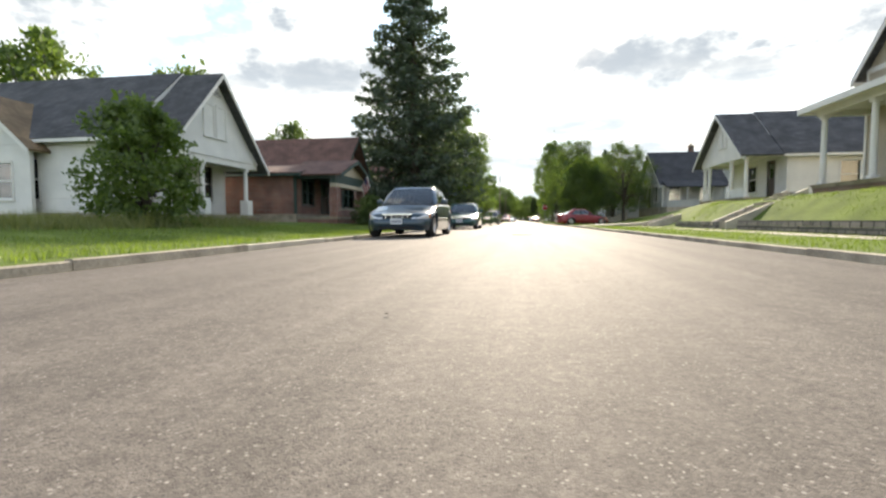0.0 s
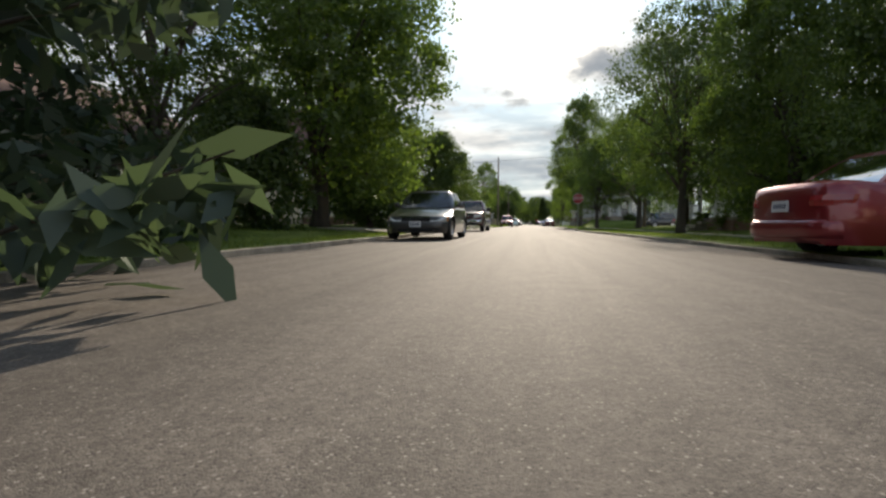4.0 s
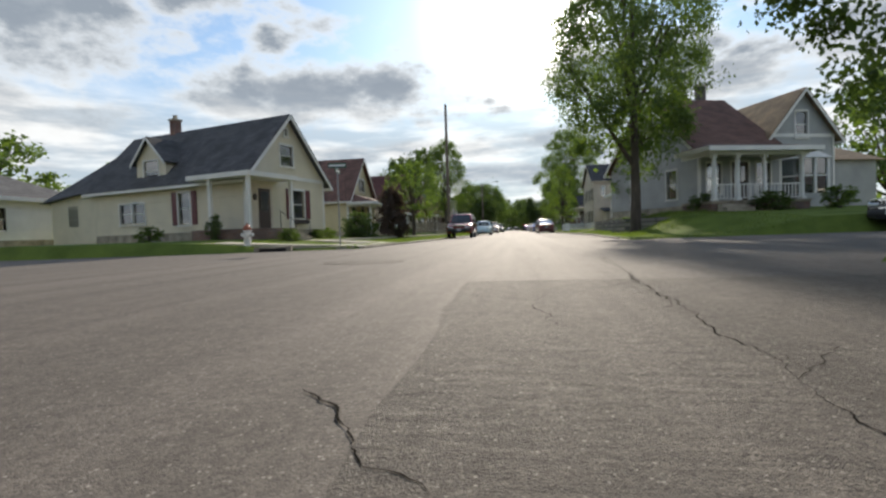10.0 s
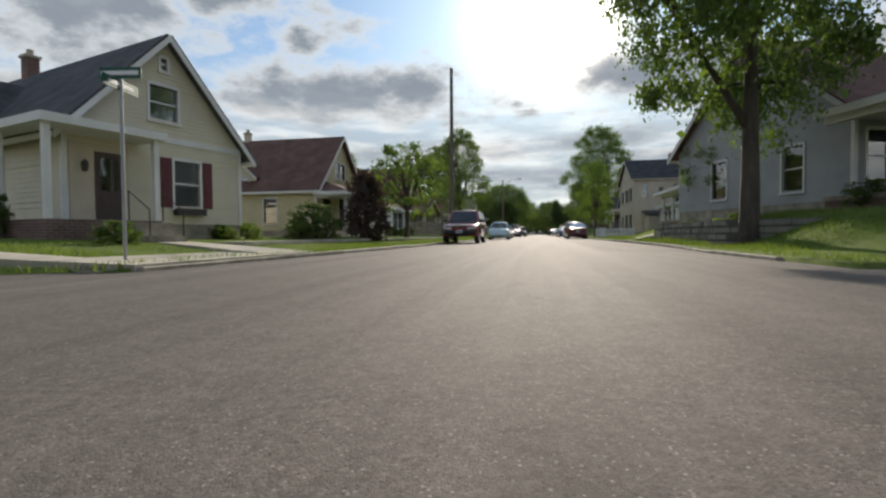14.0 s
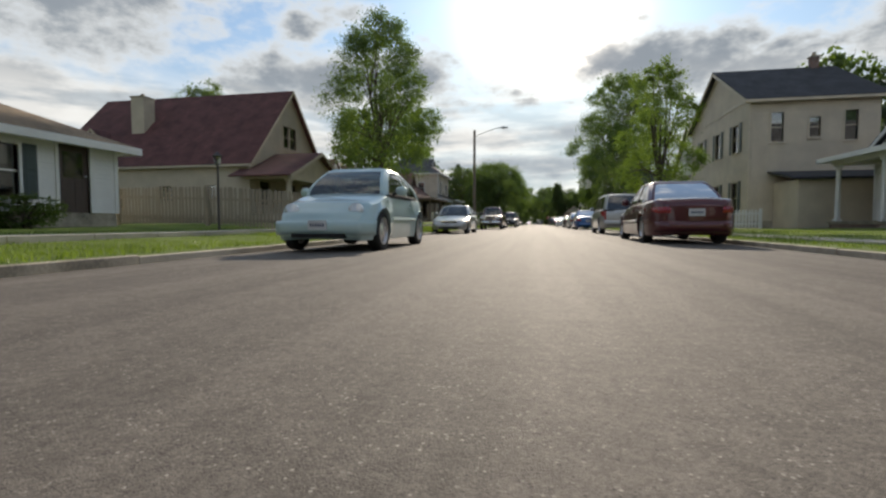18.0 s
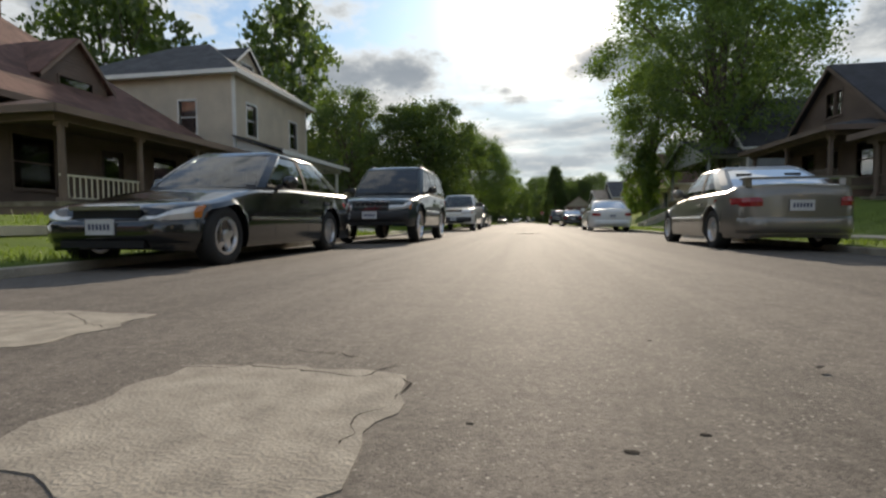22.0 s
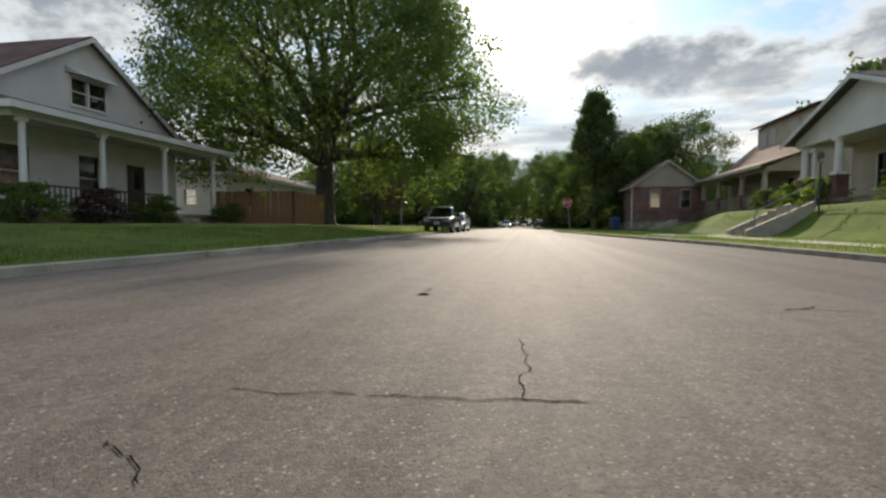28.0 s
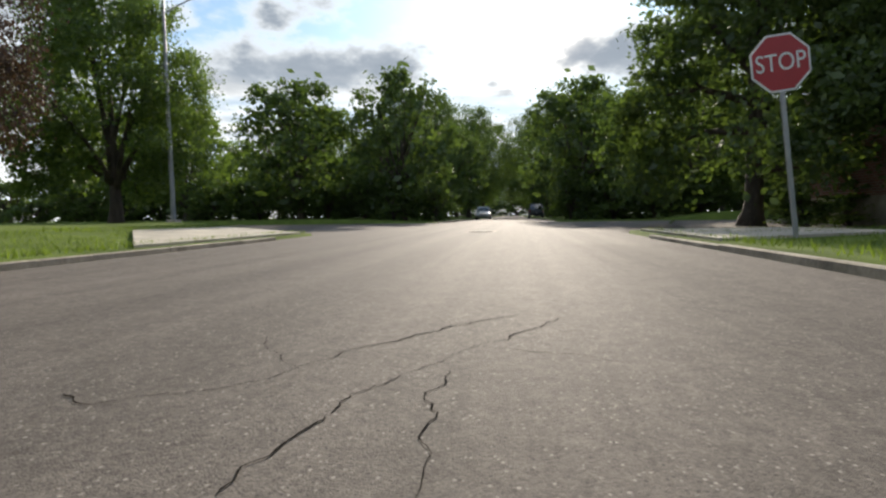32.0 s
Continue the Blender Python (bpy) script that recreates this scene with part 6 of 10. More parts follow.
# ---------------------------------------------------------------- trees and plants
def leaf_mesh(name, centres, size, seed, squash=0.55, droop=0.0):
    """One quad leaf at each centre, turned at random."""
    g = np.random.default_rng(seed)
    n = len(centres)
    a = g.normal(size=(n, 3))
    a[:, 2] -= droop
    a /= np.linalg.norm(a, axis=1)[:, None]
    b = np.cross(a, g.normal(size=(n, 3)))
    b /= np.linalg.norm(b, axis=1)[:, None]
    s = size * g.uniform(0.6, 1.3, (n, 1))
    v = np.empty((n, 4, 3))
    v[:, 0] = centres - a * s * 0.5
    v[:, 1] = centres + b * s * squash * 0.5
    v[:, 2] = centres + a * s * 0.5
    v[:, 3] = centres - b * s * squash * 0.5
    me = bpy.data.meshes.new(name)
    me.vertices.add(n * 4)
    me.vertices.foreach_set("co", v.reshape(-1).astype(np.float32))
    me.loops.add(n * 4)
    me.loops.foreach_set("vertex_index", np.arange(n * 4, dtype=np.int32))
    me.polygons.add(n)
    me.polygons.foreach_set("loop_start", np.arange(0, n * 4, 4, dtype=np.int32))
    me.polygons.foreach_set("loop_total", np.full(n, 4, dtype=np.int32))
    me.update(calc_edges=True)
    return me


def profile(shape, k):
    """Crown radius at a height, both from 0 to 1."""
    if shape == "column":
        return min(1.0, 0.75 + 1.2 * k) * (1 - max(0, k - 0.55) ** 2 * 4.2) ** 0.5 if k < 0.99 else 0.2
    if shape == "cone":
        return max(0.12, min(1.0, 0.8 + 1.6 * k) * (1.04 - k) ** 0.75)
    if shape == "tall":
        return max(0.15, math.sin(math.pi * min(1, 0.12 + 0.86 * k ** 0.8))) ** 0.7
    return max(0.1, math.sin(math.pi * min(1, 0.14 + 0.84 * k ** 0.85))) ** 0.55


def grow(seed, h, r, base, lobes=16, clumps=14, per=60, shape="round", leaf=0.26, fill=1200, airy=1.0, forks=9, stout=1.0):
    """Trunk and crown meshes of one tree, h high and r wide, with its lowest leaves at base."""
    rnd, g = random.Random(seed), np.random.default_rng(seed)
    wood = MB()
    tr = (0.017 * h + 0.05) * stout
    hc = h - base
    top = Vector((0.1, 0.05, base + hc * 0.55))
    wood.tube([(0, 0, -0.3), (0.02, 0.01, 0.25), (0.05, 0.0, base * 0.5), (0.08, 0.03, base), top], [tr * 1.7, tr * 1.15, tr, tr * 0.85, tr * 0.3], 10)
    pts, ends = [], []
    for i in range(lobes):
        k = (i + 0.5) / lobes
        k = 0.04 + 0.9 * k
        a = i * 2.39996 + rnd.uniform(-0.5, 0.5)
        pr = profile(shape, k)
        lr = r * rnd.uniform(0.30, 0.46) * (0.55 + 0.45 * pr) * (16 / lobes) ** 0.25
        d = max(0.0, pr * r - lr * 0.85) * rnd.uniform(0.75, 1.1)
        c = np.array([math.cos(a) * d, math.sin(a) * d, base + hc * k])
        ends.append(c)
        for _ in range(clumps):
            n = g.normal(size=3)
            n /= np.linalg.norm(n)
            n = n + np.array([math.cos(a) * 0.5, math.sin(a) * 0.5, 0.15])
            n /= np.linalg.norm(n)
            cc = c + n * lr * rnd.uniform(0.55, 1.05) * np.array([1, 1, 0.85])
            cc[2] = max(base * 0.8 + 0.1, min(h - 0.2, cc[2]))
            m = int(per * rnd.uniform(0.5, 1.4))
            cr = lr * rnd.uniform(0.28, 0.5) * airy
            pts.append(cc + g.normal(size=(m, 3)) * cr * 0.5 * np.array([1, 1, 0.7]))
    for i, c in enumerate(ends):
        if i % max(1, lobes // forks):
            continue
        e = Vector(c)
        s = Vector((0.07, 0.03, base * rnd.uniform(0.7, 0.95) + hc * rnd.uniform(0.0, 0.3)))
        s.z = min(s.z, e.z + 0.2)
        m = s.lerp(e, 0.5) + Vector((rnd.uniform(-.2, .2), rnd.uniform(-.2, .2), 0.3))
        wood.tube([s, s.lerp(m, 0.5), m, e], [tr * 0.5, tr * 0.4, tr * 0.26, tr * 0.08], 6)
        for _ in range(3):
            w = e + Vector((rnd.uniform(-1, 1), rnd.uniform(-1, 1), rnd.uniform(-0.3, 0.9))) * r * 0.3
            wood.tube([m, m.lerp(w, 0.55) + Vector((0, 0, 0.1)), w], [tr * 0.2, tr * 0.12, tr * 0.03], 5)
    outer = np.concatenate(pts)
    # big shaded leaves deep inside
    inner = np.array(ends)[g.integers(0, lobes, fill)] * np.array([0.75, 0.75, 1.0]) + g.normal(size=(fill, 3)) * r * np.array([0.13, 0.13, 0.12])
    me = leaf_mesh("crown", np.concatenate([outer, inner]), np.concatenate([np.full(len(outer), leaf), np.full(fill, leaf * 1.9)])[:, None], seed + 1, 0.62)
    return wood.mesh("trunk", True), me


def grow_spruce(seed, h, r, base, per=120):
    rnd, g = random.Random(seed), np.random.default_rng(seed)
    wood = MB().tube([(0, 0, -0.3), (0, 0, h * 0.5), (0, 0, h)], [0.3, 0.18, 0.02], 8)
    pts = []
    z = base
    while z < h - 0.15:
        k = (z - base) / (h - base)
        ln = r * (1 - k) ** 0.55 + 0.1
        for i in range(max(4, int(9 * (1 - k)) + 3)):
            a = rnd.uniform(0, 6.2832)
            l2 = ln * rnd.uniform(0.78, 1.1)
            dx, dy = math.cos(a), math.sin(a)
            s = Vector((0, 0, z + 0.1))
            tip = Vector((dx * l2, dy * l2, z - l2 * 0.10 + rnd.uniform(-0.1, 0.3)))
            m = s.lerp(tip, 0.6) - Vector((0, 0, 0.16 * l2))
            wood.tube([s, m, tip], [0.035, 0.022, 0.006], 4, False)
            n = int(per * (0.25 + l2 / r))
            t = (g.uniform(0.02, 1.0, n) ** 0.7)[:, None]
            line = (1 - t) ** 2 * np.array(s) + 2 * t * (1 - t) * np.array(m) + t ** 2 * np.array(tip)
            wide = g.uniform(-1, 1, (n, 1)) * (0.30 * l2 * (1.03 - t) + 0.10)
            line += wide * np.array([-dy, dx, 0]) - np.abs(wide) * np.array([dx * 0.3, dy * 0.3, 0.35])
            line += g.normal(size=(n, 3)) * 0.07
            line[:, 2] -= np.abs(g.normal(size=n)) * 0.16
            pts.append(line)
        z += 0.40 * (1.25 - 0.75 * k)
    p = np.concatenate(pts)
    return wood.mesh("trunk", True), leaf_mesh("crown", p, 0.36, seed, 0.36, 0.5)


TREES = {
    "maple": (grow(11, 10, 4.6, 1.9, lobes=18, clumps=18, per=95, leaf=0.142, fill=2000), 10, 4.6),
    "maple_b": (grow(12, 10, 4.6, 2.1, lobes=17, clumps=18, per=95, leaf=0.142, fill=2000), 10, 4.6),
    "dense": (grow(41, 10, 4.6, 1.2, lobes=28, clumps=20, per=105, leaf=0.145, fill=6000, stout=1.3), 10, 4.6),
    "ash": (grow(13, 14, 4.6, 2.4, lobes=22, clumps=15, per=84, shape="tall", fill=1100, leaf=0.155), 14, 4.6),
    "airy": (grow(23, 15, 5.0, 3.2, lobes=32, clumps=18, per=80, shape="tall", fill=1400, airy=1.15, leaf=0.155), 15, 5.0),
    "leafy": (grow(24, 15, 5.0, 3.2, lobes=34, clumps=18, per=90, shape="tall", fill=3600, airy=1.05, leaf=0.16), 15, 5.0),
    "oak": (grow(14, 15, 10.0, 2.8, lobes=62, clumps=18, per=124, leaf=0.172, fill=6300, forks=18, stout=1.8), 15, 10.0),
    "column": (grow(15, 12, 3.0, 0.5, lobes=30, clumps=12, per=75, leaf=0.16, shape="column", fill=3200), 12, 3.0),
    "cone": (grow(25, 14, 4.6, 0.7, lobes=60, clumps=14, per=80, leaf=0.15, shape="cone", fill=9000), 14, 4.6),
    "sparse": (grow(16, 7, 2.8, 2.0, lobes=16, clumps=11, per=40, leaf=0.17, fill=60), 7, 2.8),
    "shrub": (grow(17, 2.0, 1.1, 0.0, lobes=10, clumps=11, per=28, leaf=0.11, fill=400), 2.0, 1.1),
    "bush": (grow(18, 4.4, 2.1, 0.0, lobes=16, clumps=14, per=44, leaf=0.17, fill=1000), 4.4, 2.1),
    "far": (grow(31, 10, 4.6, 1.3, lobes=15, clumps=12, per=30, leaf=0.33, fill=700), 10, 4.6),
    "far_b": (grow(32, 10, 4.6, 1.5, lobes=14, clumps=12, per=30, leaf=0.33, fill=700), 10, 4.6),
    "thicket": (grow(33, 4.4, 2.1, 0.0, lobes=13, clumps=9, per=16, leaf=0.24, fill=500), 4.4, 2.1),
    "spruce": (grow_spruce(19, 17, 5.0, 0.8), 17, 5.0),
}


def tree(kind, x, y, h, r, label, leafmat=LEAF, name="tree", group="street trees", turn=0, z=None):
    (trunk, crown_me), h0, r0 = TREES[kind]
    zz = lawn(x, y) if z is None else z
    root = thing(name, Matrix.LocRotScale((x, y, zz - 0.02), Euler((0, 0, radians(turn))), (r / r0, r / r0, h / h0)), label, "shrub" if name in ("shrub", "hedge", "flower_bed") else "tree", group)
    t = new("trunk", trunk)
    if not trunk.materials:
        trunk.materials.append(BARK)
    t.parent = root
    key = (kind, leafmat.name)
    if key not in CROWNS:
        me = crown_me if not crown_me.materials else crown_me.copy()
        me.materials.clear()
        me.materials.append(leafmat)
        CROWNS[key] = me
    c = new("crown", CROWNS[key])
    c.parent = root
    return root


CROWNS = {}


# ---------------------------------------------------------------- houses along the street
def house_white_porch():
    r, fx, w = house("white two-gabled house with grey roof and columned porch", -1, -15.0, 16.2, 22.8, 0.3, 8.5, 3.45, 6.4, "front", WHITE, SHINGLE_GREY, WHITE,
                     front=[(0.9, 1.1, 1.0, 1.6), (4.6, 1.1, 1.0, 1.6)], near=[(3.4, 1.0, 0.9, 1.5), (6.2, 1.4, 0.8, 0.9)], doors=[(2.9, 0.5, 0.95, 2.05)])
    p = porch(r, 0.0, 6.6, 1.9, 0.4, 2.6, 6.3, SHINGLE_GREY, WHITE, [0.35, 2.5, 5.75], rail=False, step_x=3.9, style="gable")
    part("bed_moulding", MB().box(0.0, 6.6, -1.86, -1.6, 2.86, 3.02).box(0.0, 6.6, -1.84, -1.7, 3.02, 3.4), WHITE, p)
    for x in (2.55, 3.4):
        window(p, Matrix.Translation((0, -1.8, 0)), x, 3.75, 0.62, 1.25, WHITE)
    part("attic_vent", MB().prism([(2.75, -1.84, 5.45), (3.85, -1.84, 5.45), (3.3, -1.84, 6.0)], (0, 0.05, 0)), WHITE, p)
    for k in range(4):
        part("vent_slat", MB().box(2.9 + 0.13 * k, 3.7 - 0.13 * k, -1.86, -1.84, 5.5 + 0.1 * k, 5.54 + 0.1 * k), DARK_TRIM, p)
    for c in (2.5, 5.75):
        part("column_base", MB().box(c - 0.2, c + 0.2, -1.9, -1.5, 0.4, 1.1), WHITE, p)
    wing(r, -0.5, 6.4, 3.2, 7.4, 3.0, 4.9, WHITE, SHINGLE_TAN, WHITE, [(0.7, 1.0, 0.8, 1.3), (2.6, 1.0, 0.8, 1.3), (1.8, 3.0, 0.55, 0.95)])


def house_brick_left():
    house("dark red brick bungalow end with steep gable and green trim", -1, -12.0, 31.3, 34.5, 0.35, 8.5, 4.15, 5.75, "front", BRICK, SHINGLE_BROWN, GREEN_TRIM,
          front=[(0.3, 1.0, 1.95, 1.6)], near=[(4.0, 1.0, 1.0, 1.3)], flat=True, over=0.7)
    r, fx, w = house("brick bungalow with a broad low tan gable over its porch", -1, -12.0, 24.5, 31.28, 0.35, 7.5, 2.6, 3.35, "front", BRICK, SHINGLE_BROWN, GREEN_TRIM, flat=True, over=0.4,
                     front=[(0.8, 1.0, 1.4, 1.3)], doors=[(3.4, 0.5, 0.95, 1.95)])
    p = porch(r, 0.1, 4.9, 2.25, 0.3, 2.3, 3.42, SHINGLE_BROWN, GREEN_TRIM, [0.35, 4.55], rail=False, style="gable", face=TAN, base=BRICK)
    part("beam_skirt", MB().box(0.06, 4.94, -2.2, -1.9, 2.06, 2.3), GREEN_TRIM, p)
    part("beam_edge", MB().box(0.04, 4.96, -2.24, -1.88, 1.86, 2.06), TAN, p)
    for c in (0.3, 4.6):
        part("brick_pier", MB().box(c - 0.21, c + 0.21, -2.25, -1.83, 0.3, 1.86), BRICK, p)
    part("porch_wall", MB().box(0.51, 4.39, -2.2, -1.98, 0.3, 0.66), BRICK, p)
    part("wall_cap", MB().box(0.51, 4.39, -2.24, -1.94, 0.66, 0.74), OLD_CONCRETE, p)
    for k in range(9):
        part("pier_band", MB().box(0.08, 0.52, -2.262, -1.82, 0.42 + 0.16 * k, 0.44 + 0.16 * k), BRICK_BROWN, p)


def flagpole():
    root = thing("flag", Matrix.Translation((-9.72, 28.2, 2.3)), "striped flag on a short staff by the porch", "flag")
    part("staff", MB().tube([(0, 0, 0), (0.55, -0.2, 0.75)], [0.015, 0.012], 6), WHITE, root)
    for i in range(7):
        a, b = i / 7, (i + 1) / 7
        pts = []
        for k in (a, b):
            p = Vector((0.55 - 0.42 * k, -0.2 + 0.15 * k, 0.75 - 0.56 * k))
            pts.append(p)
        mb = MB().face([pts[0], pts[1], pts[1] + Vector((0.12, 0.05, -0.62)), pts[0] + Vector((0.16, 0.02, -0.66))])
        part("stripe", mb, SIGN_RED if i % 2 else SIGN_WHITE, root, fix=False)
    part("canton", MB().box(0.36, 0.50, -0.19, -0.18, 0.25, 0.62), INK, root)


house_white_porch()
house_brick_left()
flagpole()
r, fx, w = house("brown hip-roofed house behind the bungalow", -1, -23.0, 35.0, 42.0, 0.4, 8.0, 5.4, 8.6, "hip", BRICK_BROWN, SHINGLE_TAN, BROWN, front=[(1.2, 3.4, 0.9, 1.3), (4.6, 3.4, 0.9, 1.3)], near=[(2.0, 3.4, 0.9, 1.3)])
chimney(r, 0.9, 2.6, 5.4, 8.9, 0.6, BRICK)
house("tan side-gabled house behind dark shrubs", -1, -13.5, 46.0, 57.0, 0.3, 8.0, 3.0, 5.4, "side", TAN, SHINGLE_BROWN, WHITE, front=[(1.0, 1.0, 1.2, 1.3), (4.2, 1.0, 1.2, 1.3), (8.3, 1.0, 1.1, 1.4)], near=[(2.0, 1.0, 1.0, 1.3)], doors=[(6.4, 0.5, 0.95, 2.05)])
r, fx, w = house("cream gabled house with brick chimney and front porch", -1, -15.2, 68.0, 77.5, 0.3, 10.0, 4.6, 8.7, "front", CREAM, SHINGLE_BROWN, WHITE, front=[(1.0, 1.1, 1.1, 1.6), (7.0, 1.1, 1.1, 1.6)], gable=[(3.6, 5.1, 2.2, 1.3)], doors=[(4.2, 0.5, 0.95, 2.05)])
porch(r, 0.1, 9.4, 2.2, 0.55, 3.0, 4.3, SHINGLE_BROWN, WHITE, [0.4, 3.3, 6.2, 9.1], rail=True, step_x=4.7, gap=4.7)
chimney(r, 8.9, 3.0, 4.5, 8.6, 0.6, BRICK)


def house_corner_cream():
    """The corner house with an inset porch."""
    m = pose(-11.3, 96.0, 0.35, 0, 0, 74)
    r, fx, w = house("cream clapboard corner house with grey roof and maroon shutters", -1, 0, 0, 5.3, 0.35, 10.6, 2.95, 5.85, "front", CREAM, SHINGLE_GREY, WHITE,
                     front=[(2.9, 1.0, 0.85, 1.35)], gable=[(2.2, 3.5, 0.85, 0.95), (2.55, 4.95, 0.2, 0.32)], near=[(3.4, 0.85, 0.8, 1.45), (6.6, 1.0, 1.9, 0.95)], doors=[], shutter=MAROON, turn=m)
    # recessed entry at the near corner: posts, floor, dark doorway
    part("entry_recess", MB().box(0.12, 1.55, -0.03, -0.018, 0.5, 2.5), BEIGE, r)
    part("entry_floor", MB().box(-0.9, 1.8, -1.1, 0, 0.0, 0.5), BRICK_BROWN, r)
    for x, y in ((-0.8, -1.0), (1.7, -1.0), (-0.8, 1.2)):
        part("entry_post", MB().box(x - 0.07, x + 0.07, y - 0.07, y + 0.07, 0.3, 2.65), WHITE, r)
    part("entry_roof", MB().box(-1.0, 1.9, -1.25, 0.0, 2.65, 2.85), WHITE, r)
    part("entry_roof_side", MB().box(-1.0, 0.0, 0.0, 2.4, 2.65, 2.85), WHITE, r)
    part("entry_floor_side", MB().box(-0.9, 0.0, 0.0, 2.3, 0.0, 0.5), BRICK_BROWN, r)
    part("entry_door", MB().box(0.7, 1.4, -0.05, -0.03, 0.5, 2.3), DOOR, r)
    part("door_glass", MB().box(0.82, 1.28, -0.058, -0.05, 1.3, 2.15), PANE, r)
    part("wall_lantern", MB().lathe([(0.03, 1.75), (0.07, 1.8), (0.08, 1.98), (0.02, 2.06), (0, 2.06)], "z", (0.45, -0.1, 0.0), 8), DARK_TRIM, r)
    for i in range(3):
        part("entry_step", MB().box(0.9, 1.9, -1.1 - 0.28 * (3 - i), -1.1, -0.1, 0.17 * i + 0.1), OLD_CONCRETE, r)
    for x in (0.95, 1.85):
        part("step_rail", MB().tube([(x, -1.9, 0.1), (x, -1.9, 0.75), (x, -1.05, 1.25), (x, -1.05, 0.5)], [0.018] * 4, 6), DARK_TRIM, r)
    part("window_box", MB().box(2.85, 3.8, -0.26, -0.04, 0.72, 0.92), DARK_TRIM, r)
    dormer(r, 0.15, 6.2, 2.1, 2.75, 4.0, 5.1, 2.4, SHINGLE_GREY, CREAM, WHITE, -1, "x")
    chimney(r, w / 2, 7.6, 5.5, 6.55, 0.4, BRICK)
    # lower rear part under a falling roof
    part("lean_to", MB().box(0.0, 4.6, 10.6, 14.4, 0.0, 2.6), CREAM, r)
    part("lean_to_roof", MB().loft([[(-0.35, 10.4, 2.75), (5.6, 10.4, 2.75), (5.0, 14.8, 2.35), (-0.35, 14.8, 2.35)], [(2.5, 10.4, 5.6), (2.8, 10.4, 5.6), (2.8, 10.7, 5.5), (2.5, 10.7, 5.5)]]), SHINGLE_GREY, r)
    part("rear_window", MB().box(-0.03, 0.02, 12.0, 12.8, 1.0, 2.1), PANE, r)


house_corner_cream()
r, fx, w = house("small white hip-roofed house across the side street", -1, -27.0, 97.0, 104.0, 0.3, 7.0, 2.7, 4.6, "hip", WHITE, SHINGLE_GREY, WHITE, front=[(1.0, 1.0, 1.0, 1.2)], near=[(1.0, 1.0, 0.8, 1.3), (4.2, 1.0, 0.8, 1.3)])
r, fx, w = house("yellow gabled house with brown roof and deep porch", -1, -12.4, 112.3, 119.3, 0.3, 11.0, 3.0, 6.4, "front", YELLOW, SHINGLE_BROWN, WHITE,
                 front=[(0.8, 1.0, 1.2, 1.35), (4.9, 0.9, 0.8, 1.6)], gable=[(2.75, 3.75, 1.5, 0.95)], near=[(2.5, 0.9, 0.8, 1.4), (5.5, 0.9, 0.8, 1.4)], doors=[(3.2, 0.5, 0.9, 2.0)])
porch(r, 0.0, 7.0, 1.9, 0.5, 2.3, 3.3, SHINGLE_BROWN, WHITE, [0.3, 2.6, 4.6, 6.7], base=BEIGE, rail=False, step_x=3.6)
dormer(r, 0.3, 5.0, 2.0, 2.9, 3.7, 4.6, 2.4, SHINGLE_BROWN, YELLOW, WHITE, -1, "x")
chimney(r, 3.5, 6.5, 6.0, 6.9, 0.35, BEIGE)
r, fx, w = house("low white ranch house with tan hip roof", -1, -12.0, 121.5, 131.5, 0.3, 8.0, 2.3, 4.2, "hip", WHITE, SHINGLE_TAN, WHITE,
                 front=[(1.0, 0.9, 1.0, 1.1), (5.0, 0.8, 2.2, 1.25)], doors=[(8.2, 0.45, 0.9, 1.8)], near=[(2.0, 1.0, 0.9, 1.0)], shutter=SHUTTER)
r, fx, w = house("grey gabled house with maroon roof and hipped porch", -1, -16.4, 145.3, 155.1, 0.55, 14.0, 3.7, 8.8, "front", TAN, SHINGLE_MAROON, TAN,
                 front=[(1.0, 1.1, 1.2, 1.4), (7.6, 1.1, 1.2, 1.4)], gable=[(4.0, 5.0, 1.7, 1.4)], near=[(2.2, 1.3, 0.8, 0.9), (5.2, 1.3, 0.8, 0.9), (8.6, 0.9, 1.4, 1.2)], doors=[(4.6, 0.5, 0.95, 2.05)])
porch(r, -0.8, 6.8, 2.9, 0.5, 2.45, 4.3, SHINGLE_MAROON, TAN, [-0.3, 6.2], base=TAN, rail=True, style="gable", pier=TAN)
dormer(r, 0.9, 11.6, 2.4, 3.4, 4.9, 6.0, 2.6, SHINGLE_MAROON, TAN, TAN, -1, "x")
chimney(r, 2.4, 9.2, 5.0, 8.2, 0.95, TAN)
r, fx, w = house("white cape house with tan roof, two dormers and flat-roofed porch", -1, -17.3, 158.1, 169.4, 0.55, 6.6, 3.3, 6.3, "side", WHITE, SHINGLE_TAN, WHITE,
                 front=[(1.2, 0.9, 1.1, 1.5), (3.8, 0.9, 1.1, 1.5), (8.2, 0.9, 1.1, 1.5)], near=[(2.0, 0.9, 1.0, 1.4), (2.6, 3.4, 1.0, 1.1)], doors=[(6.0, 0.2, 0.95, 2.05)])
porch(r, -0.3, 9.2, 3.2, 0.2, 2.75, 3.3, SHINGLE_TAN, WHITE, [0.0, 3.0, 6.0, 8.95], rail=False, step_x=4.5, style="shed")
for xx in (3.6, 8.3):
    dormer(r, xx, 0.8, 1.6, 3.7, 5.0, 5.8, 1.9, SHINGLE_TAN, WHITE, WHITE)
r, fx, w = house("brown hip-roofed house with gabled dormer and porch", -1, -15.0, 177.0, 186.0, 0.55, 10.0, 3.6, 7.6, "hip", BROWN, SHINGLE_BROWN, BROWN,
                 front=[(1.0, 1.0, 1.3, 1.6), (6.6, 1.0, 1.3, 1.6)], near=[(3.0, 1.0, 1.0, 1.5)], doors=[(4.1, 0.5, 0.95, 2.05)])
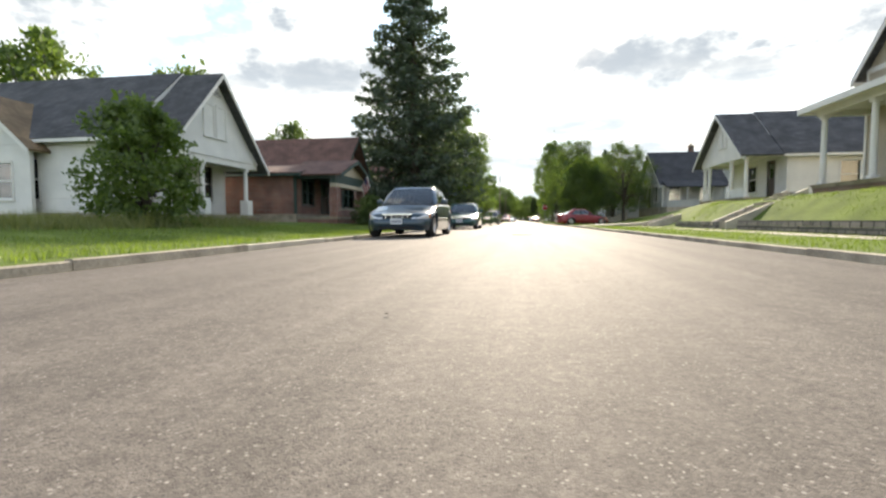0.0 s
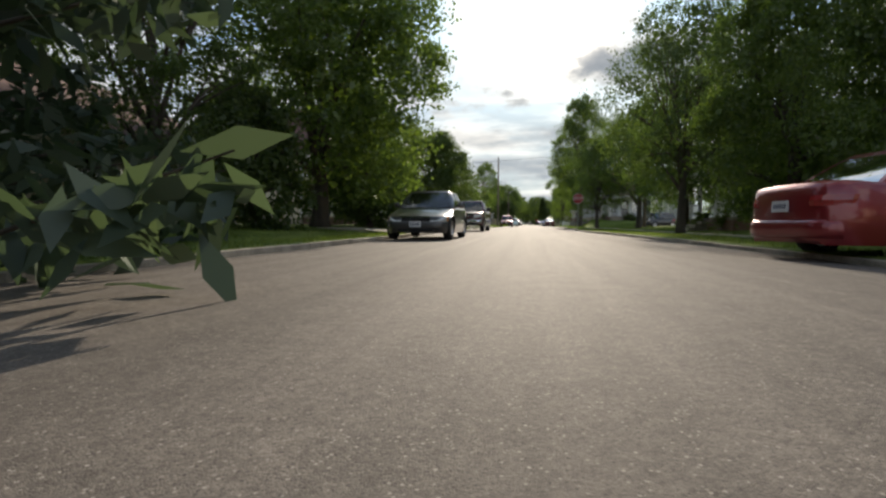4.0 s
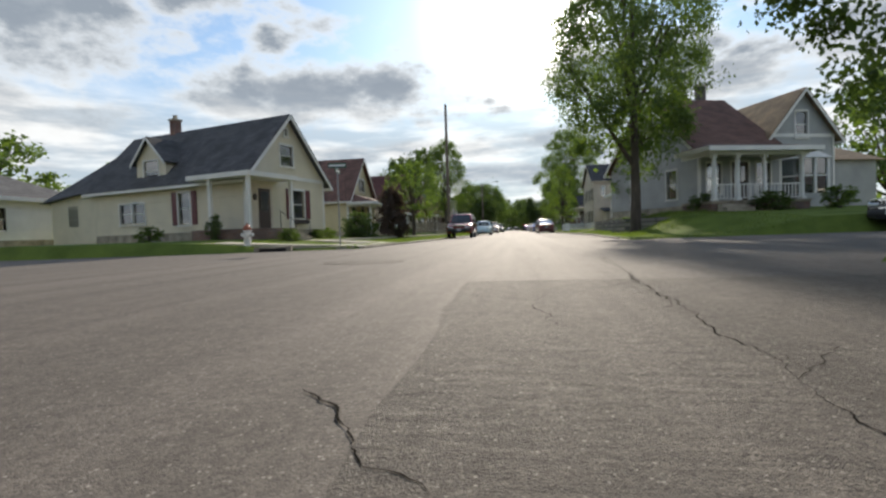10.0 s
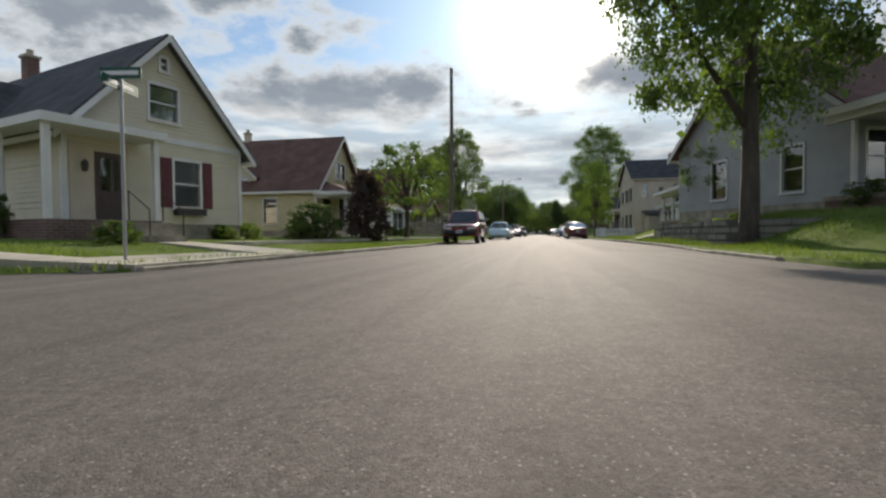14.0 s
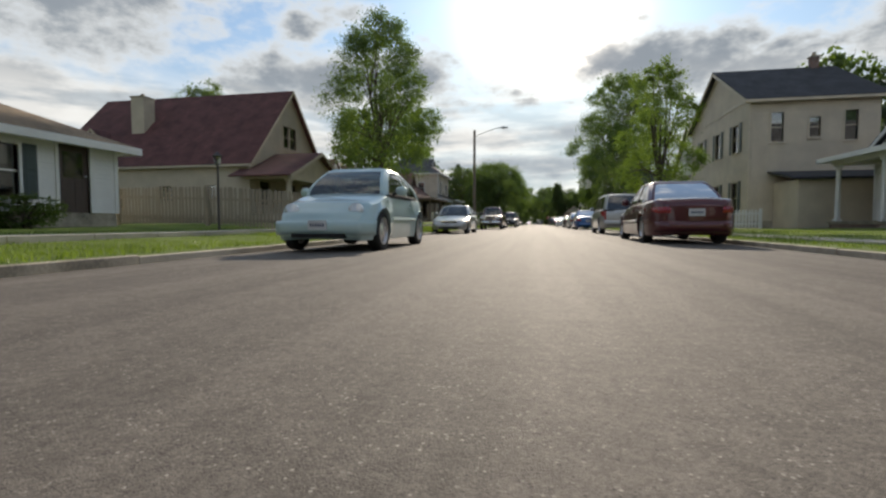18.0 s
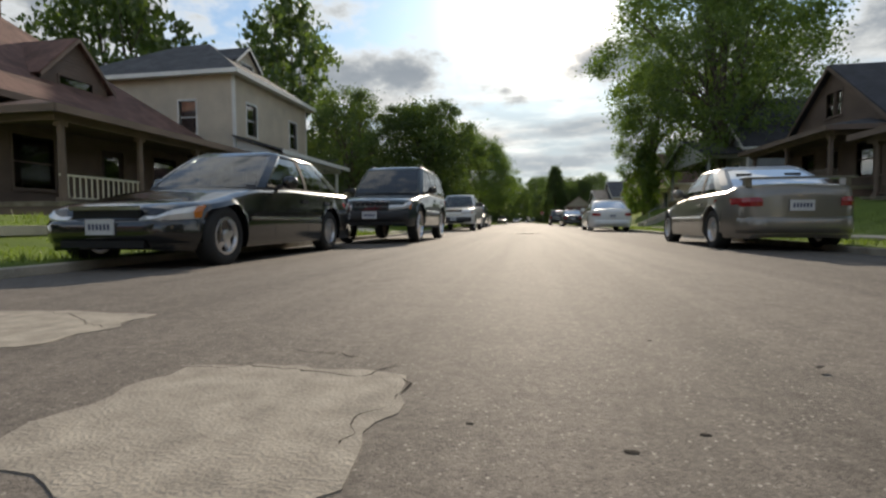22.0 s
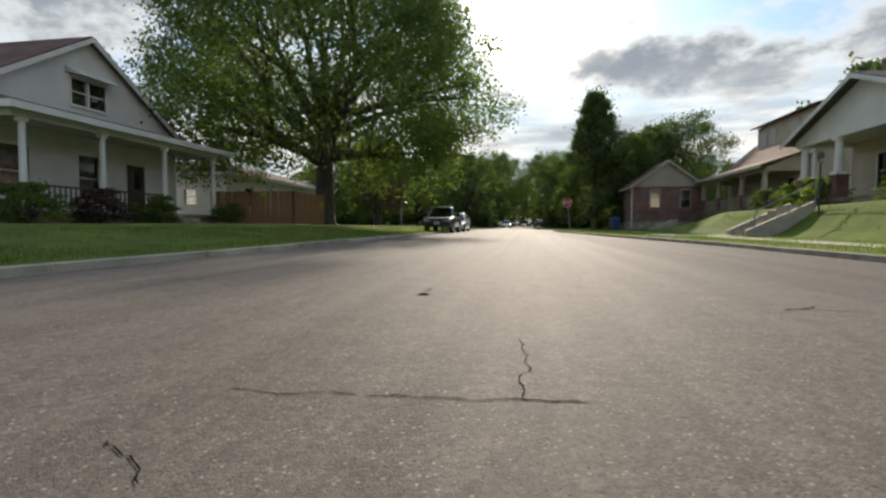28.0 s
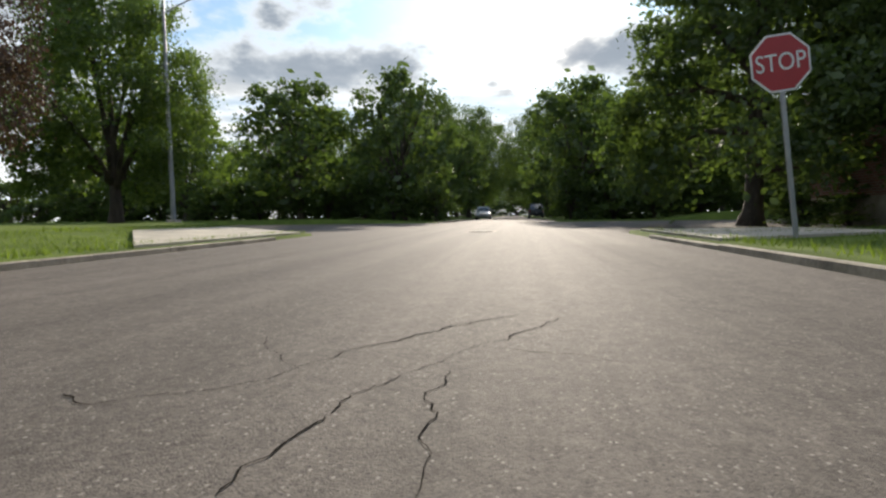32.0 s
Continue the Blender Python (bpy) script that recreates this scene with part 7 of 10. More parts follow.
porch(r, 0.1, 8.9, 2.6, 0.5, 2.7, 3.7, SHINGLE_BROWN, BROWN, [0.4, 3.2, 6.0, 8.6], base=BROWN, rail=True, rail_mat=CREAM, gap=4.5)
dormer(r, 4.0, 0.8, 2.6, 3.7, 5.0, 6.4, 3.2, SHINGLE_BROWN, BROWN, BROWN)
chimney(r, 4.5, 5.0, 7.0, 8.4, 0.5, BRICK)
r, fx, w = house("two-storey cream house with grey hip roof and dormer", -1, -13.6, 187.2, 194.8, 0.4, 9.5, 7.1, 9.9, "hip", BEIGE, SHINGLE_GREY, WHITE,
                 front=[(1.0, 0.9, 1.0, 1.6), (5.4, 0.9, 1.0, 1.6), (1.0, 4.4, 0.9, 1.5), (5.4, 4.4, 0.9, 1.5)], near=[(2.0, 4.4, 0.9, 1.5), (6.0, 4.4, 0.9, 1.5), (2.0, 0.9, 0.9, 1.5)], doors=[(3.2, 0.5, 0.95, 2.05)])
porch(r, 0.1, 8.0, 2.2, 0.5, 3.1, 4.1, SHINGLE_GREY, WHITE, [0.4, 3.0, 5.2, 7.6], rail=False, step_x=3.7, style="shed")
dormer(r, 3.8, 1.6, 2.2, 7.6, 8.7, 9.6, 2.0, SHINGLE_GREY, BEIGE, WHITE)
house("small white outbuilding with gabled roof", -1, -11.5, 202.0, 205.4, 0.3, 6.0, 2.6, 3.6, "front", WHITE, SHINGLE_GREY, WHITE, front=[(1.0, 1.0, 0.6, 0.9)], near=[(2.0, 1.0, 0.6, 0.8)], name="outbuilding")
r, fx, w = house("white house with grey gable under an overhanging tree", -1, -12.6, 208.0, 216.2, 0.3, 10.0, 3.9, 6.3, "front", WHITE, SHINGLE_GREY, WHITE,
                 front=[(1.0, 1.9, 0.85, 1.5), (3.3, 1.9, 0.85, 1.5), (6.3, 1.0, 1.0, 1.6)], gable=[(3.7, 4.6, 0.8, 0.9)], near=[(2.0, 1.4, 0.9, 1.5), (5.0, 1.4, 0.9, 1.5)], doors=[(5.0, 0.5, 0.9, 2.0)])
r, fx, w = house("white house with steep grey cross gables and brick-footed porch", -1, -11.8, 223.5, 236.0, 0.3, 10.0, 3.3, 6.8, "side", WHITE, SHINGLE_DARK, WHITE,
                 front=[(1.5, 1.0, 1.0, 1.5), (5.4, 1.0, 1.0, 1.5)], near=[(2.0, 1.0, 1.0, 1.5), (5.5, 1.0, 1.0, 1.5), (4.6, 4.0, 0.9, 1.2)], doors=[(9.0, 0.5, 0.95, 2.05)])
porch(r, 6.5, 12.6, 2.2, 0.45, 2.55, 3.3, SHINGLE_DARK, WHITE, [6.9, 9.6, 12.2], rail=False, pier=BRICK, style="hip", step_x=10.0)
for xx in (3.2, 8.0):
    dormer(r, xx, 0.4, 3.0, 3.1, 4.4, 6.3, 3.6, SHINGLE_DARK, WHITE, WHITE)
r, fx, w = house("white gabled house with brown roof and wide curved porch", -1, -17.0, 249.8, 259.4, 0.35, 11.0, 4.1, 7.2, "front", WHITE, SHINGLE_BROWN, WHITE,
                 front=[(1.2, 1.0, 1.2, 1.7), (4.3, 1.0, 0.9, 1.7)], gable=[(4.1, 4.6, 1.5, 0.95)], near=[(2.4, 1.7, 1.0, 0.8), (5.0, 0.9, 0.9, 1.9)], doors=[(6.6, 0.5, 1.0, 2.1)])
porch(r, 0.0, 9.9, 2.4, 0.5, 3.2, 4.2, SHINGLE_GREY, WHITE, [0.4, 3.2, 6.2, 9.4], rail=True, step_x=7.0, gap=7.0, rail_mat=DARK_TRIM)
part("window_awning", MB().prism([(3.9, -0.02, 5.95), (3.9, -0.6, 5.65), (3.9, -0.6, 5.6), (3.9, -0.02, 5.75)], (1.9, 0, 0)), WHITE, r)
chimney(r, 1.0, 6.0, 4.0, 8.0, 0.5, BRICK_BROWN)
part("rear_wing", MB().box(-3.0, 0.0, 6.5, 11.0, 0.0, 5.8), WHITE, r)
part("rear_wing_roof", MB().prism([(-3.4, 6.2, 5.8), (-3.4, 8.75, 7.4), (-3.4, 11.3, 5.8)], (3.6, 0, 0)), SHINGLE_BROWN, r)
r, fx, w = house("low white ranch house with shallow grey-brown roof", -1, -18.0, 265.0, 280.5, 0.45, 8.5, 3.0, 4.4, "hip", WHITE, SHINGLE_BROWN, WHITE, front=[(2.0, 1.2, 1.1, 1.1), (8.0, 1.2, 1.1, 1.1), (13.0, 1.2, 0.7, 1.0)], near=[(2.0, 1.2, 0.8, 0.9)])
chimney(r, 6.0, 4.0, 4.0, 4.9, 0.5, BRICK_BROWN)

# right-hand side
r, fx, w = house("tan gabled house high on the bank", 1, 12.2, 11.5, 20.4, 1.2, 11.0, 4.6, 9.0, "front", TAN, SHINGLE_GREY, WHITE, front=[(1.2, 1.1, 1.1, 1.6), (6.0, 1.1, 1.1, 1.6)], gable=[(3.8, 5.2, 1.3, 1.4)])
porch(r, 0.1, 8.8, 1.8, 0.5, 3.0, 4.0, SHINGLE_GREY, WHITE, [0.4, 3.0, 5.9, 8.4], rail=False)
r, fx, w = house("white gabled house with grey roof and open corner porch", 1, 13.6, 28.6, 35.2, 1.2, 10.0, 2.9, 5.5, "front", WHITE, SHINGLE_GREY, WHITE,
                 front=[(3.4, 0.9, 1.2, 1.5)], near=[(2.5, 0.9, 0.9, 1.4), (6.0, 0.9, 0.9, 1.4)], doors=[(1.2, 0.5, 0.95, 2.05)])
p = porch(r, 0.0, 6.6, 2.1, 0.45, 2.6, 5.42, SHINGLE_GREY, WHITE, [0.3, 1.1, 4.4, 6.3], rail=False, style="gable", step_x=3.0)
window(p, Matrix.Translation((0, -2.0, 0)), 2.75, 3.55, 0.5, 0.85, WHITE)
window(p, Matrix.Translation((0, -2.0, 0)), 3.4, 3.55, 0.5, 0.85, WHITE)
for a, b in ((0.4, 1.0), (4.5, 6.2)):
    part("porch_apron", MB().box(a, b, -1.95, -1.85, 0.45, 0.95), WHITE, p)
r, fx, w = house("grey gabled house with a big dark roof behind trees", 1, 12.4, 47.4, 56.4, 1.2, 5.2, 2.55, 5.85, "front", GREY, SHINGLE_DARK, WHITE, front=[(1.5, 1.0, 1.2, 1.4), (6.0, 1.0, 1.2, 1.4)], near=[(0.5, 1.0, 1.0, 1.4), (3.2, 0.9, 1.0, 1.5)], doors=[(4.0, 0.5, 0.95, 2.05)])
chimney(r, 4.0, 3.9, 5.2, 6.5, 0.45, BRICK_BROWN)
sp = roof_slab(r, [(8.9, -0.1, 2.72), (8.9, 4.9, 2.72), (10.7, 4.9, 2.1), (10.7, -0.1, 2.1)], 0.09, SHINGLE_DARK, "side_porch_roof")
part("side_porch_floor", MB().box(9.02, 10.5, 0.0, 4.8, -0.4, 0.4), OLD_CONCRETE, r)
part("side_porch_wall", MB().box(10.4, 10.5, 0.0, 4.8, 0.4, 1.0), GREY, r)
for yy in (0.1, 1.7, 3.2, 4.7):
    part("side_porch_post", MB().box(10.38, 10.5, yy - 0.06, yy + 0.06, 1.0, 2.14), GREY, r)
house("grey gabled rear wing with a steep roof", 1, 0, 0, 3.1, 1.2, 6.5, 2.95, 5.2, "front", GREY, SHINGLE_GREY, WHITE, front=[(1.0, 0.9, 0.9, 1.5)], turn=pose(17.75, 50.0, 1.2, 0, 0, 0))
r, fx, w = house("grey house with white columned porch under trees", 1, 11.0, 61.8, 69.4, 0.3, 9.0, 3.2, 6.2, "front", GREY, SHINGLE_BROWN, WHITE, front=[(1.0, 1.0, 1.1, 1.5), (5.4, 1.0, 1.1, 1.5)], gable=[(3.2, 4.0, 1.2, 1.1)], doors=[(3.4, 0.5, 0.95, 2.05)])
porch(r, 0.0, 7.6, 2.4, 0.5, 2.6, 3.5, SHINGLE_BROWN, WHITE, [0.3, 2.6, 5.0, 7.3], rail=True, step_x=3.8, gap=3.8, base=BRICK)
for nm, x, y in (("white", 22.0, 98.0), ("cream", 30.0, 101.0)):
    house("small %s outbuilding with gabled roof beyond the corner" % nm, 1, 0, 0, 5.2, 0.35, 4.0, 2.1, 3.1, "side", WHITE if nm == "white" else CREAM, SHINGLE_GREY, WHITE, front=[(3.2, 0.9, 0.8, 0.9)], doors=[(1.0, 0.45, 0.9, 1.6)], name="outbuilding", turn=pose(x, y, 0.4, 0, 0, 10))


def house_corner_grey():
    """Faces the side street: a long roof, a wrap-round porch and a gabled wing with a bay."""
    zb = 0.95
    m = pose(9.4, 102.6, zb, 0, 0, 17)
    r, fx, w = house("grey-brown corner house with brown roof and white-posted porch", 1, 0, 0, 4.6, zb, 9.0, 3.2, 6.8, "side", GREY, SHINGLE_BROWN, WHITE, front=[(0.4, 1.0, 0.8, 1.5), (3.2, 1.0, 0.8, 1.5)], near=[(1.8, 0.9, 0.9, 1.5), (5.6, 0.9, 0.9, 1.5), (3.9, 3.9, 1.1, 1.2)], doors=[(1.8, 0.5, 0.95, 2.05)], turn=m)
    porch(r, -1.0, 4.2, 2.2, 0.5, 2.6, 3.4, SHINGLE_BROWN, WHITE, [-0.7, 0.5, 1.9, 3.9], rail=True, step_x=0.0, gap=0.0)
    chimney(r, 4.1, 5.4, 6.2, 7.9, 0.45, DARK_TRIM)
    m2 = pose(13.7, 104.9, zb, 0, 0, 17)
    r2, fx2, w2 = house("grey gabled wing with a white-framed bay window", 1, 0, 0, 4.0, zb, 8.0, 4.1, 6.5, "front", GREY, SHINGLE_TAN, WHITE, gable=[(1.62, 4.0, 0.75, 1.35)], turn=m2)
    bay = part("bay_window", MB().prism([(0.7, 0, 0.0), (1.2, -0.8, 0.0), (2.8, -0.8, 0.0), (3.3, 0, 0.0)], (0, 0, 0.9)), GREY, r2)
    part("bay_roof", MB().loft([[(0.5, 0, 2.75), (1.1, -1.0, 2.75), (2.9, -1.0, 2.75), (3.5, 0, 2.75)], [(1.1, 0, 3.3), (1.5, -0.1, 3.3), (2.5, -0.1, 3.3), (2.9, 0, 3.3)]]), WHITE, bay)
    for a, b in (((0.7, 0), (1.2, -0.8)), ((1.2, -0.8), (2.0, -0.8)), ((2.0, -0.8), (2.8, -0.8)), ((2.8, -0.8), (3.3, 0))):
        part("bay_post", MB().box(a[0] - 0.07, a[0] + 0.07, a[1] - 0.05, a[1] + 0.07, 0.9, 2.75), WHITE, bay)
        part("pane", MB().prism([(a[0], a[1] + 0.03, 0.9), (b[0], b[1] + 0.03, 0.9), (b[0], b[1] + 0.04, 0.9), (a[0], a[1] + 0.04, 0.9)], (0, 0, 1.85)), PANE, bay).visible_shadow = False
        part("mid_rail", MB().prism([(a[0], a[1] - 0.02, 1.8), (b[0], b[1] - 0.02, 1.8), (b[0], b[1] + 0.03, 1.8), (a[0], a[1] + 0.03, 1.8)], (0, 0, 0.07)), WHITE, bay)
    part("garage_wing", MB().box(4.0, 8.5, 1.5, 7.5, -0.6, 2.9), GREY, r2)
    part("garage_roof", MB().prism([(3.8, 1.1, 2.9), (3.8, 4.5, 4.2), (3.8, 7.9, 2.9)], (5.0, 0, 0)), SHINGLE_TAN, r2)


house_corner_grey()
r, fx, w = house("white low gabled house behind the bank", 1, 11.0, 117.0, 126.0, 0.8, 9.0, 2.6, 4.9, "front", WHITE, SHINGLE_GREY, WHITE, front=[(1.0, 1.0, 1.0, 1.3), (6.6, 1.0, 1.0, 1.3)], near=[(2.0, 1.0, 0.9, 1.3), (5.0, 1.0, 0.9, 1.3)], gable=[(4.1, 3.3, 0.8, 0.8)], doors=[(4.0, 0.5, 0.95, 2.0)])
porch(r, 0.1, 8.9, 1.8, 0.5, 2.3, 3.0, SHINGLE_GREY, WHITE, [0.4, 3.0, 5.9, 8.5], rail=False)
r, fx, w = house("white house with grey gambrel-edged roof and lattice porch", 1, 15.2, 134.2, 144.6, 0.1, 10.0, 3.6, 7.0, "front", WHITE, SHINGLE_GREY, WHITE,
                 front=[(1.4, 0.9, 1.0, 1.6), (7.8, 0.9, 1.0, 1.6)], gable=[(4.4, 4.4, 1.5, 1.1)], near=[(2.0, 0.9, 0.8, 1.5), (5.6, 0.9, 0.8, 1.5)], doors=[(4.6, 0.5, 0.95, 2.05)])
porch(r, 0.3, 10.1, 2.0, 0.4, 2.9, 3.7, SHINGLE_GREY, WHITE, [0.6, 3.6, 6.8, 9.8], rail=False, step_x=5.0)
part("lattice", MB().box(6.9, 8.6, -1.86, -1.82, 0.4, 2.85), WHITE, r)
r, fx, w = house("two-storey beige house with dark roof and green shutters", 1, 11.2, 147.8, 157.6, 0.1, 6.0, 6.9, 9.6, "front", BEIGE, SHINGLE_DARK, BEIGE,
                 front=[(1.4, 0.9, 0.85, 1.7), (4.2, 0.9, 0.85, 1.7), (1.4, 4.3, 0.85, 1.5), (4.2, 4.3, 0.85, 1.5), (7.2, 4.3, 0.85, 1.5)], near=[(1.0, 4.6, 0.6, 1.5), (2.8, 4.8, 0.5, 1.0), (4.4, 4.6, 0.6, 1.5)], doors=[(7.0, 0.5, 0.95, 2.05)], shutter=SHUTTER)
chimney(r, 5.0, 5.2, 9.2, 10.2, 0.4, BRICK_BROWN)
part("lean_to", MB().box(9.8, 12.4, 1.2, 5.6, -0.3, 2.4), BEIGE, r)
part("lean_to_roof", MB().prism([(9.8, 0.9, 2.95), (12.7, 0.9, 2.4), (12.7, 0.9, 2.48), (9.8, 0.9, 3.05)], (0, 5.0, 0)), SHINGLE_DARK, r)
r, fx, w = house("white gabled house with upper bay and columned porch", 1, 12.8, 159.5, 168.4, 0.55, 10.0, 4.2, 8.2, "front", WHITE, SHINGLE_GREY, WHITE,
                 front=[(1.0, 1.0, 1.2, 1.5), (6.4, 1.0, 1.2, 1.5)], gable=[(3.5, 4.7, 1.9, 1.5)], doors=[(4.0, 0.5, 0.95, 2.05)], near=[(2.5, 1.0, 0.9, 1.5)])
porch(r, 0.1, 8.8, 2.4, 0.6, 2.9, 3.8, SHINGLE_GREY, WHITE, [0.5, 4.4, 8.3], rail=True, pier=BRICK, step_x=4.2, gap=2.0)
r, fx, w = house("white side-gabled bungalow with dark dormer and porch", 1, 14.2, 174.5, 186.5, 0.7, 9.0, 3.2, 6.4, "side", WHITE, SHINGLE_GREY, BROWN, front=[(1.4, 0.9, 1.3, 1.4), (8.5, 0.9, 1.3, 1.4)], near=[(2.0, 0.9, 1.0, 1.4), (5.0, 0.9, 1.0, 1.4)], doors=[(5.4, 0.5, 0.95, 2.05)])
porch(r, 1.0, 11.0, 2.4, 0.5, 2.4, 3.2, SHINGLE_GREY, BROWN, [1.4, 4.4, 7.6, 10.6], rail=True, style="shed")
dormer(r, 6.0, 1.2, 3.2, 3.9, 4.9, 5.9, 2.4, SHINGLE_GREY, BROWN, BROWN)
r, fx, w = house("dark brown house half hidden by trees", 1, 14.5, 188.4, 196.2, 1.3, 9.0, 3.4, 6.4, "front", BROWN, SHINGLE_DARK, BROWN, front=[(1.0, 1.0, 1.1, 1.5), (5.4, 1.0, 1.1, 1.5)], gable=[(3.3, 4.1, 1.2, 1.1)], doors=[(3.4, 0.5, 0.95, 2.05)])
porch(r, 0.0, 7.8, 2.2, 0.5, 2.6, 3.4, SHINGLE_DARK, BROWN, [0.4, 3.9, 7.4], rail=True)
r, fx, w = house("grey gabled house high behind dark steps", 1, 13.0, 198.0, 206.4, 1.4, 9.0, 3.6, 7.0, "front", GREY, SHINGLE_DARK, WHITE, front=[(1.0, 1.0, 1.1, 1.5), (5.8, 1.0, 1.1, 1.5)], gable=[(3.6, 4.4, 1.2, 1.1)], doors=[(3.7, 0.5, 0.95, 2.05)])
porch(r, 0.0, 8.4, 2.2, 0.5, 2.8, 4.4, SHINGLE_DARK, GREY, [0.4, 8.0], rail=False, style="gable")
r, fx, w = house("tan stucco bungalow with broad pillared porch", 1, 13.8, 216.6, 226.4, 0.8, 10.0, 3.4, 6.6, "front", BEIGE, SHINGLE_BROWN, WHITE, front=[(1.2, 1.0, 1.3, 1.5), (7.0, 1.0, 1.3, 1.5)], gable=[(4.2, 4.2, 1.3, 1.1)], doors=[(4.6, 0.5, 0.95, 2.05)], flat=True)
porch(r, 0.0, 9.8, 2.6, 0.5, 2.5, 4.6, SHINGLE_BROWN, BEIGE, [0.6, 9.2], rail=True, style="gable", pier=BEIGE, rail_mat=BEIGE)
r, fx, w = house("house with steep dark hip roof and gabled dormers", 1, 17.0, 233.0, 244.6, 1.0, 11.0, 3.6, 8.6, "hip", BEIGE, SHINGLE_DARK, WHITE, front=[(1.2, 1.0, 1.2, 1.5), (8.6, 1.0, 1.2, 1.5)], near=[(2.4, 1.0, 1.0, 1.5)], doors=[(5.4, 0.5, 0.95, 2.05)])
porch(r, 0.1, 11.5, 2.4, 0.5, 2.7, 3.7, SHINGLE_DARK, WHITE, [0.5, 4.0, 7.6, 11.0], rail=True, style="shed")
dormer(r, 5.8, 1.4, 2.6, 4.3, 6.0, 7.2, 3.4, SHINGLE_DARK, BEIGE, WHITE)
dormer(r, w + -1.2, 5.0, 2.4, 4.0, 5.8, 7.0, 3.0, SHINGLE_DARK, BEIGE, WHITE, 1, "x")
r, fx, w = house("beige gabled bungalow with brick-footed tapered porch columns", 1, 14.2, 251.6, 262.6, 1.05, 11.0, 3.5, 6.3, "front", BEIGE, SHINGLE_GREY, WHITE, front=[(1.4, 1.0, 1.3, 1.4), (8.0, 1.0, 1.3, 1.4)], gable=[(4.9, 4.1, 1.2, 1.0)], near=[(2.4, 1.0, 1.0, 1.4)], doors=[(5.0, 0.5, 0.95, 2.05)])
porch(r, 0.0, 9.0, 2.4, 0.5, 2.9, 4.9, SHINGLE_GREY, WHITE, [0.6, 3.0, 8.4], rail=False, style="gable", pier=BRICK, step_x=5.4)
r, fx, w = house("tan one-and-a-half-storey house with long dormer and chimney", 1, 16.4, 270.0, 282.0, 1.1, 9.0, 4.0, 8.0, "side", TAN, SHINGLE_BROWN, WHITE, front=[(1.2, 1.0, 1.4, 1.4), (8.6, 1.0, 1.4, 1.4)], near=[(2.5, 1.0, 1.0, 1.4), (3.6, 4.6, 1.1, 1.2)], doors=[(5.4, 0.5, 0.95, 2.05)])
porch(r, 0.4, 11.6, 2.4, 0.5, 2.7, 3.9, SHINGLE_TAN, TAN, [0.8, 4.0, 8.0, 11.2], rail=True, style="shed", pier=BRICK)
part("long_dormer", MB().box(2.0, 10.0, 1.2, 4.5, 4.6, 6.9), TAN, r)
part("long_dormer_roof", MB().prism([(1.6, 0.8, 6.85), (1.6, 4.8, 8.0), (1.6, 4.8, 8.1), (1.6, 0.8, 6.95)], (8.8, 0, 0)), SHINGLE_BROWN, r)
for a in (2.6, 4.0, 7.0, 8.4):
    part("dormer_window", MB().box(a, a + 0.9, 1.16, 1.21, 5.3, 6.5), CURTAIN, r)
chimney(r, 9.6, 5.5, 7.0, 9.6, 0.8, BRICK_BROWN)
r, fx, w = house("small red brick house with tan gable and brown roof", 1, 0, 0, 5.6, 0.35, 8.5, 3.55, 5.55, "front", BRICK, SHINGLE_BROWN, TAN, front=[(1.5, 1.7, 0.75, 1.4), (3.9, 1.7, 0.75, 1.4)], near=[(2.0, 1.7, 0.9, 1.2)], flat=True, turn=pose(8.75, 282.0, 0.35, 0, 0, 0))
part("gable_cladding", MB().prism([(0.25, -0.05, 3.62), (5.35, -0.05, 3.62), (2.8, -0.05, 5.42)], (0, 0.03, 0)), TAN, r)
part("downpipe", MB().tube([(-0.02, -0.06, 0.0), (-0.02, -0.06, 3.3)], [0.035, 0.035], 8), WHITE, r)

# ---------------------------------------------------------------- parked cars
NAVY = paint("navy paint", (0.02, 0.045, 0.065))
GREEN = paint("dark green paint metallic", (0.008, 0.06, 0.055))
GREYCAR = paint("grey paint", (0.065, 0.062, 0.06))
MAROON_P = paint("maroon paint", (0.075, 0.013, 0.022))
RED = paint("red paint", (0.25, 0.02, 0.025))
AQUA = paint("pale aqua paint", (0.42, 0.56, 0.56), 0.15)
SILVER = paint("silver paint", (0.46, 0.45, 0.43), 0.6)
PLUM = paint("plum paint", (0.06, 0.02, 0.03))
BLACK = paint("black paint", (0.006, 0.007, 0.008), 0.0, 0.16)
BLACKGREEN = paint("blackish green paint", (0.018, 0.03, 0.032), 0.3)
CARWHITE = paint("white car paint", (0.72, 0.72, 0.70), 0.0)
STEELGREY = paint("steel grey paint", (0.10, 0.105, 0.115))
OFFWHITE = paint("off-white paint", (0.62, 0.62, 0.58), 0.2)
BLUE = paint("blue paint", (0.02, 0.10, 0.30))
PEWTER = paint("pewter paint", (0.24, 0.22, 0.19), 0.6)
DARKRED = paint("dark red paint", (0.085, 0.01, 0.016))
GL, GR = "cars parked on the left kerb", "cars parked on the right kerb"
car("sedan", NAVY, -3.40, 13.04, -1, "dark teal sedan with alloy wheels parked at the kerb", group=GL, trim=CHROME, bars=5)
car("coupe", GREEN, -3.28, 25.05, -1, "dark green two-door coupe parked at the kerb", group=GL, bars=0)
car("sedan", GREYCAR, -3.42, 50.95, -1, "grey sedan with wheel covers parked at the kerb", group=GL, spokes=10, bars=0, over=dict(H=1.40))
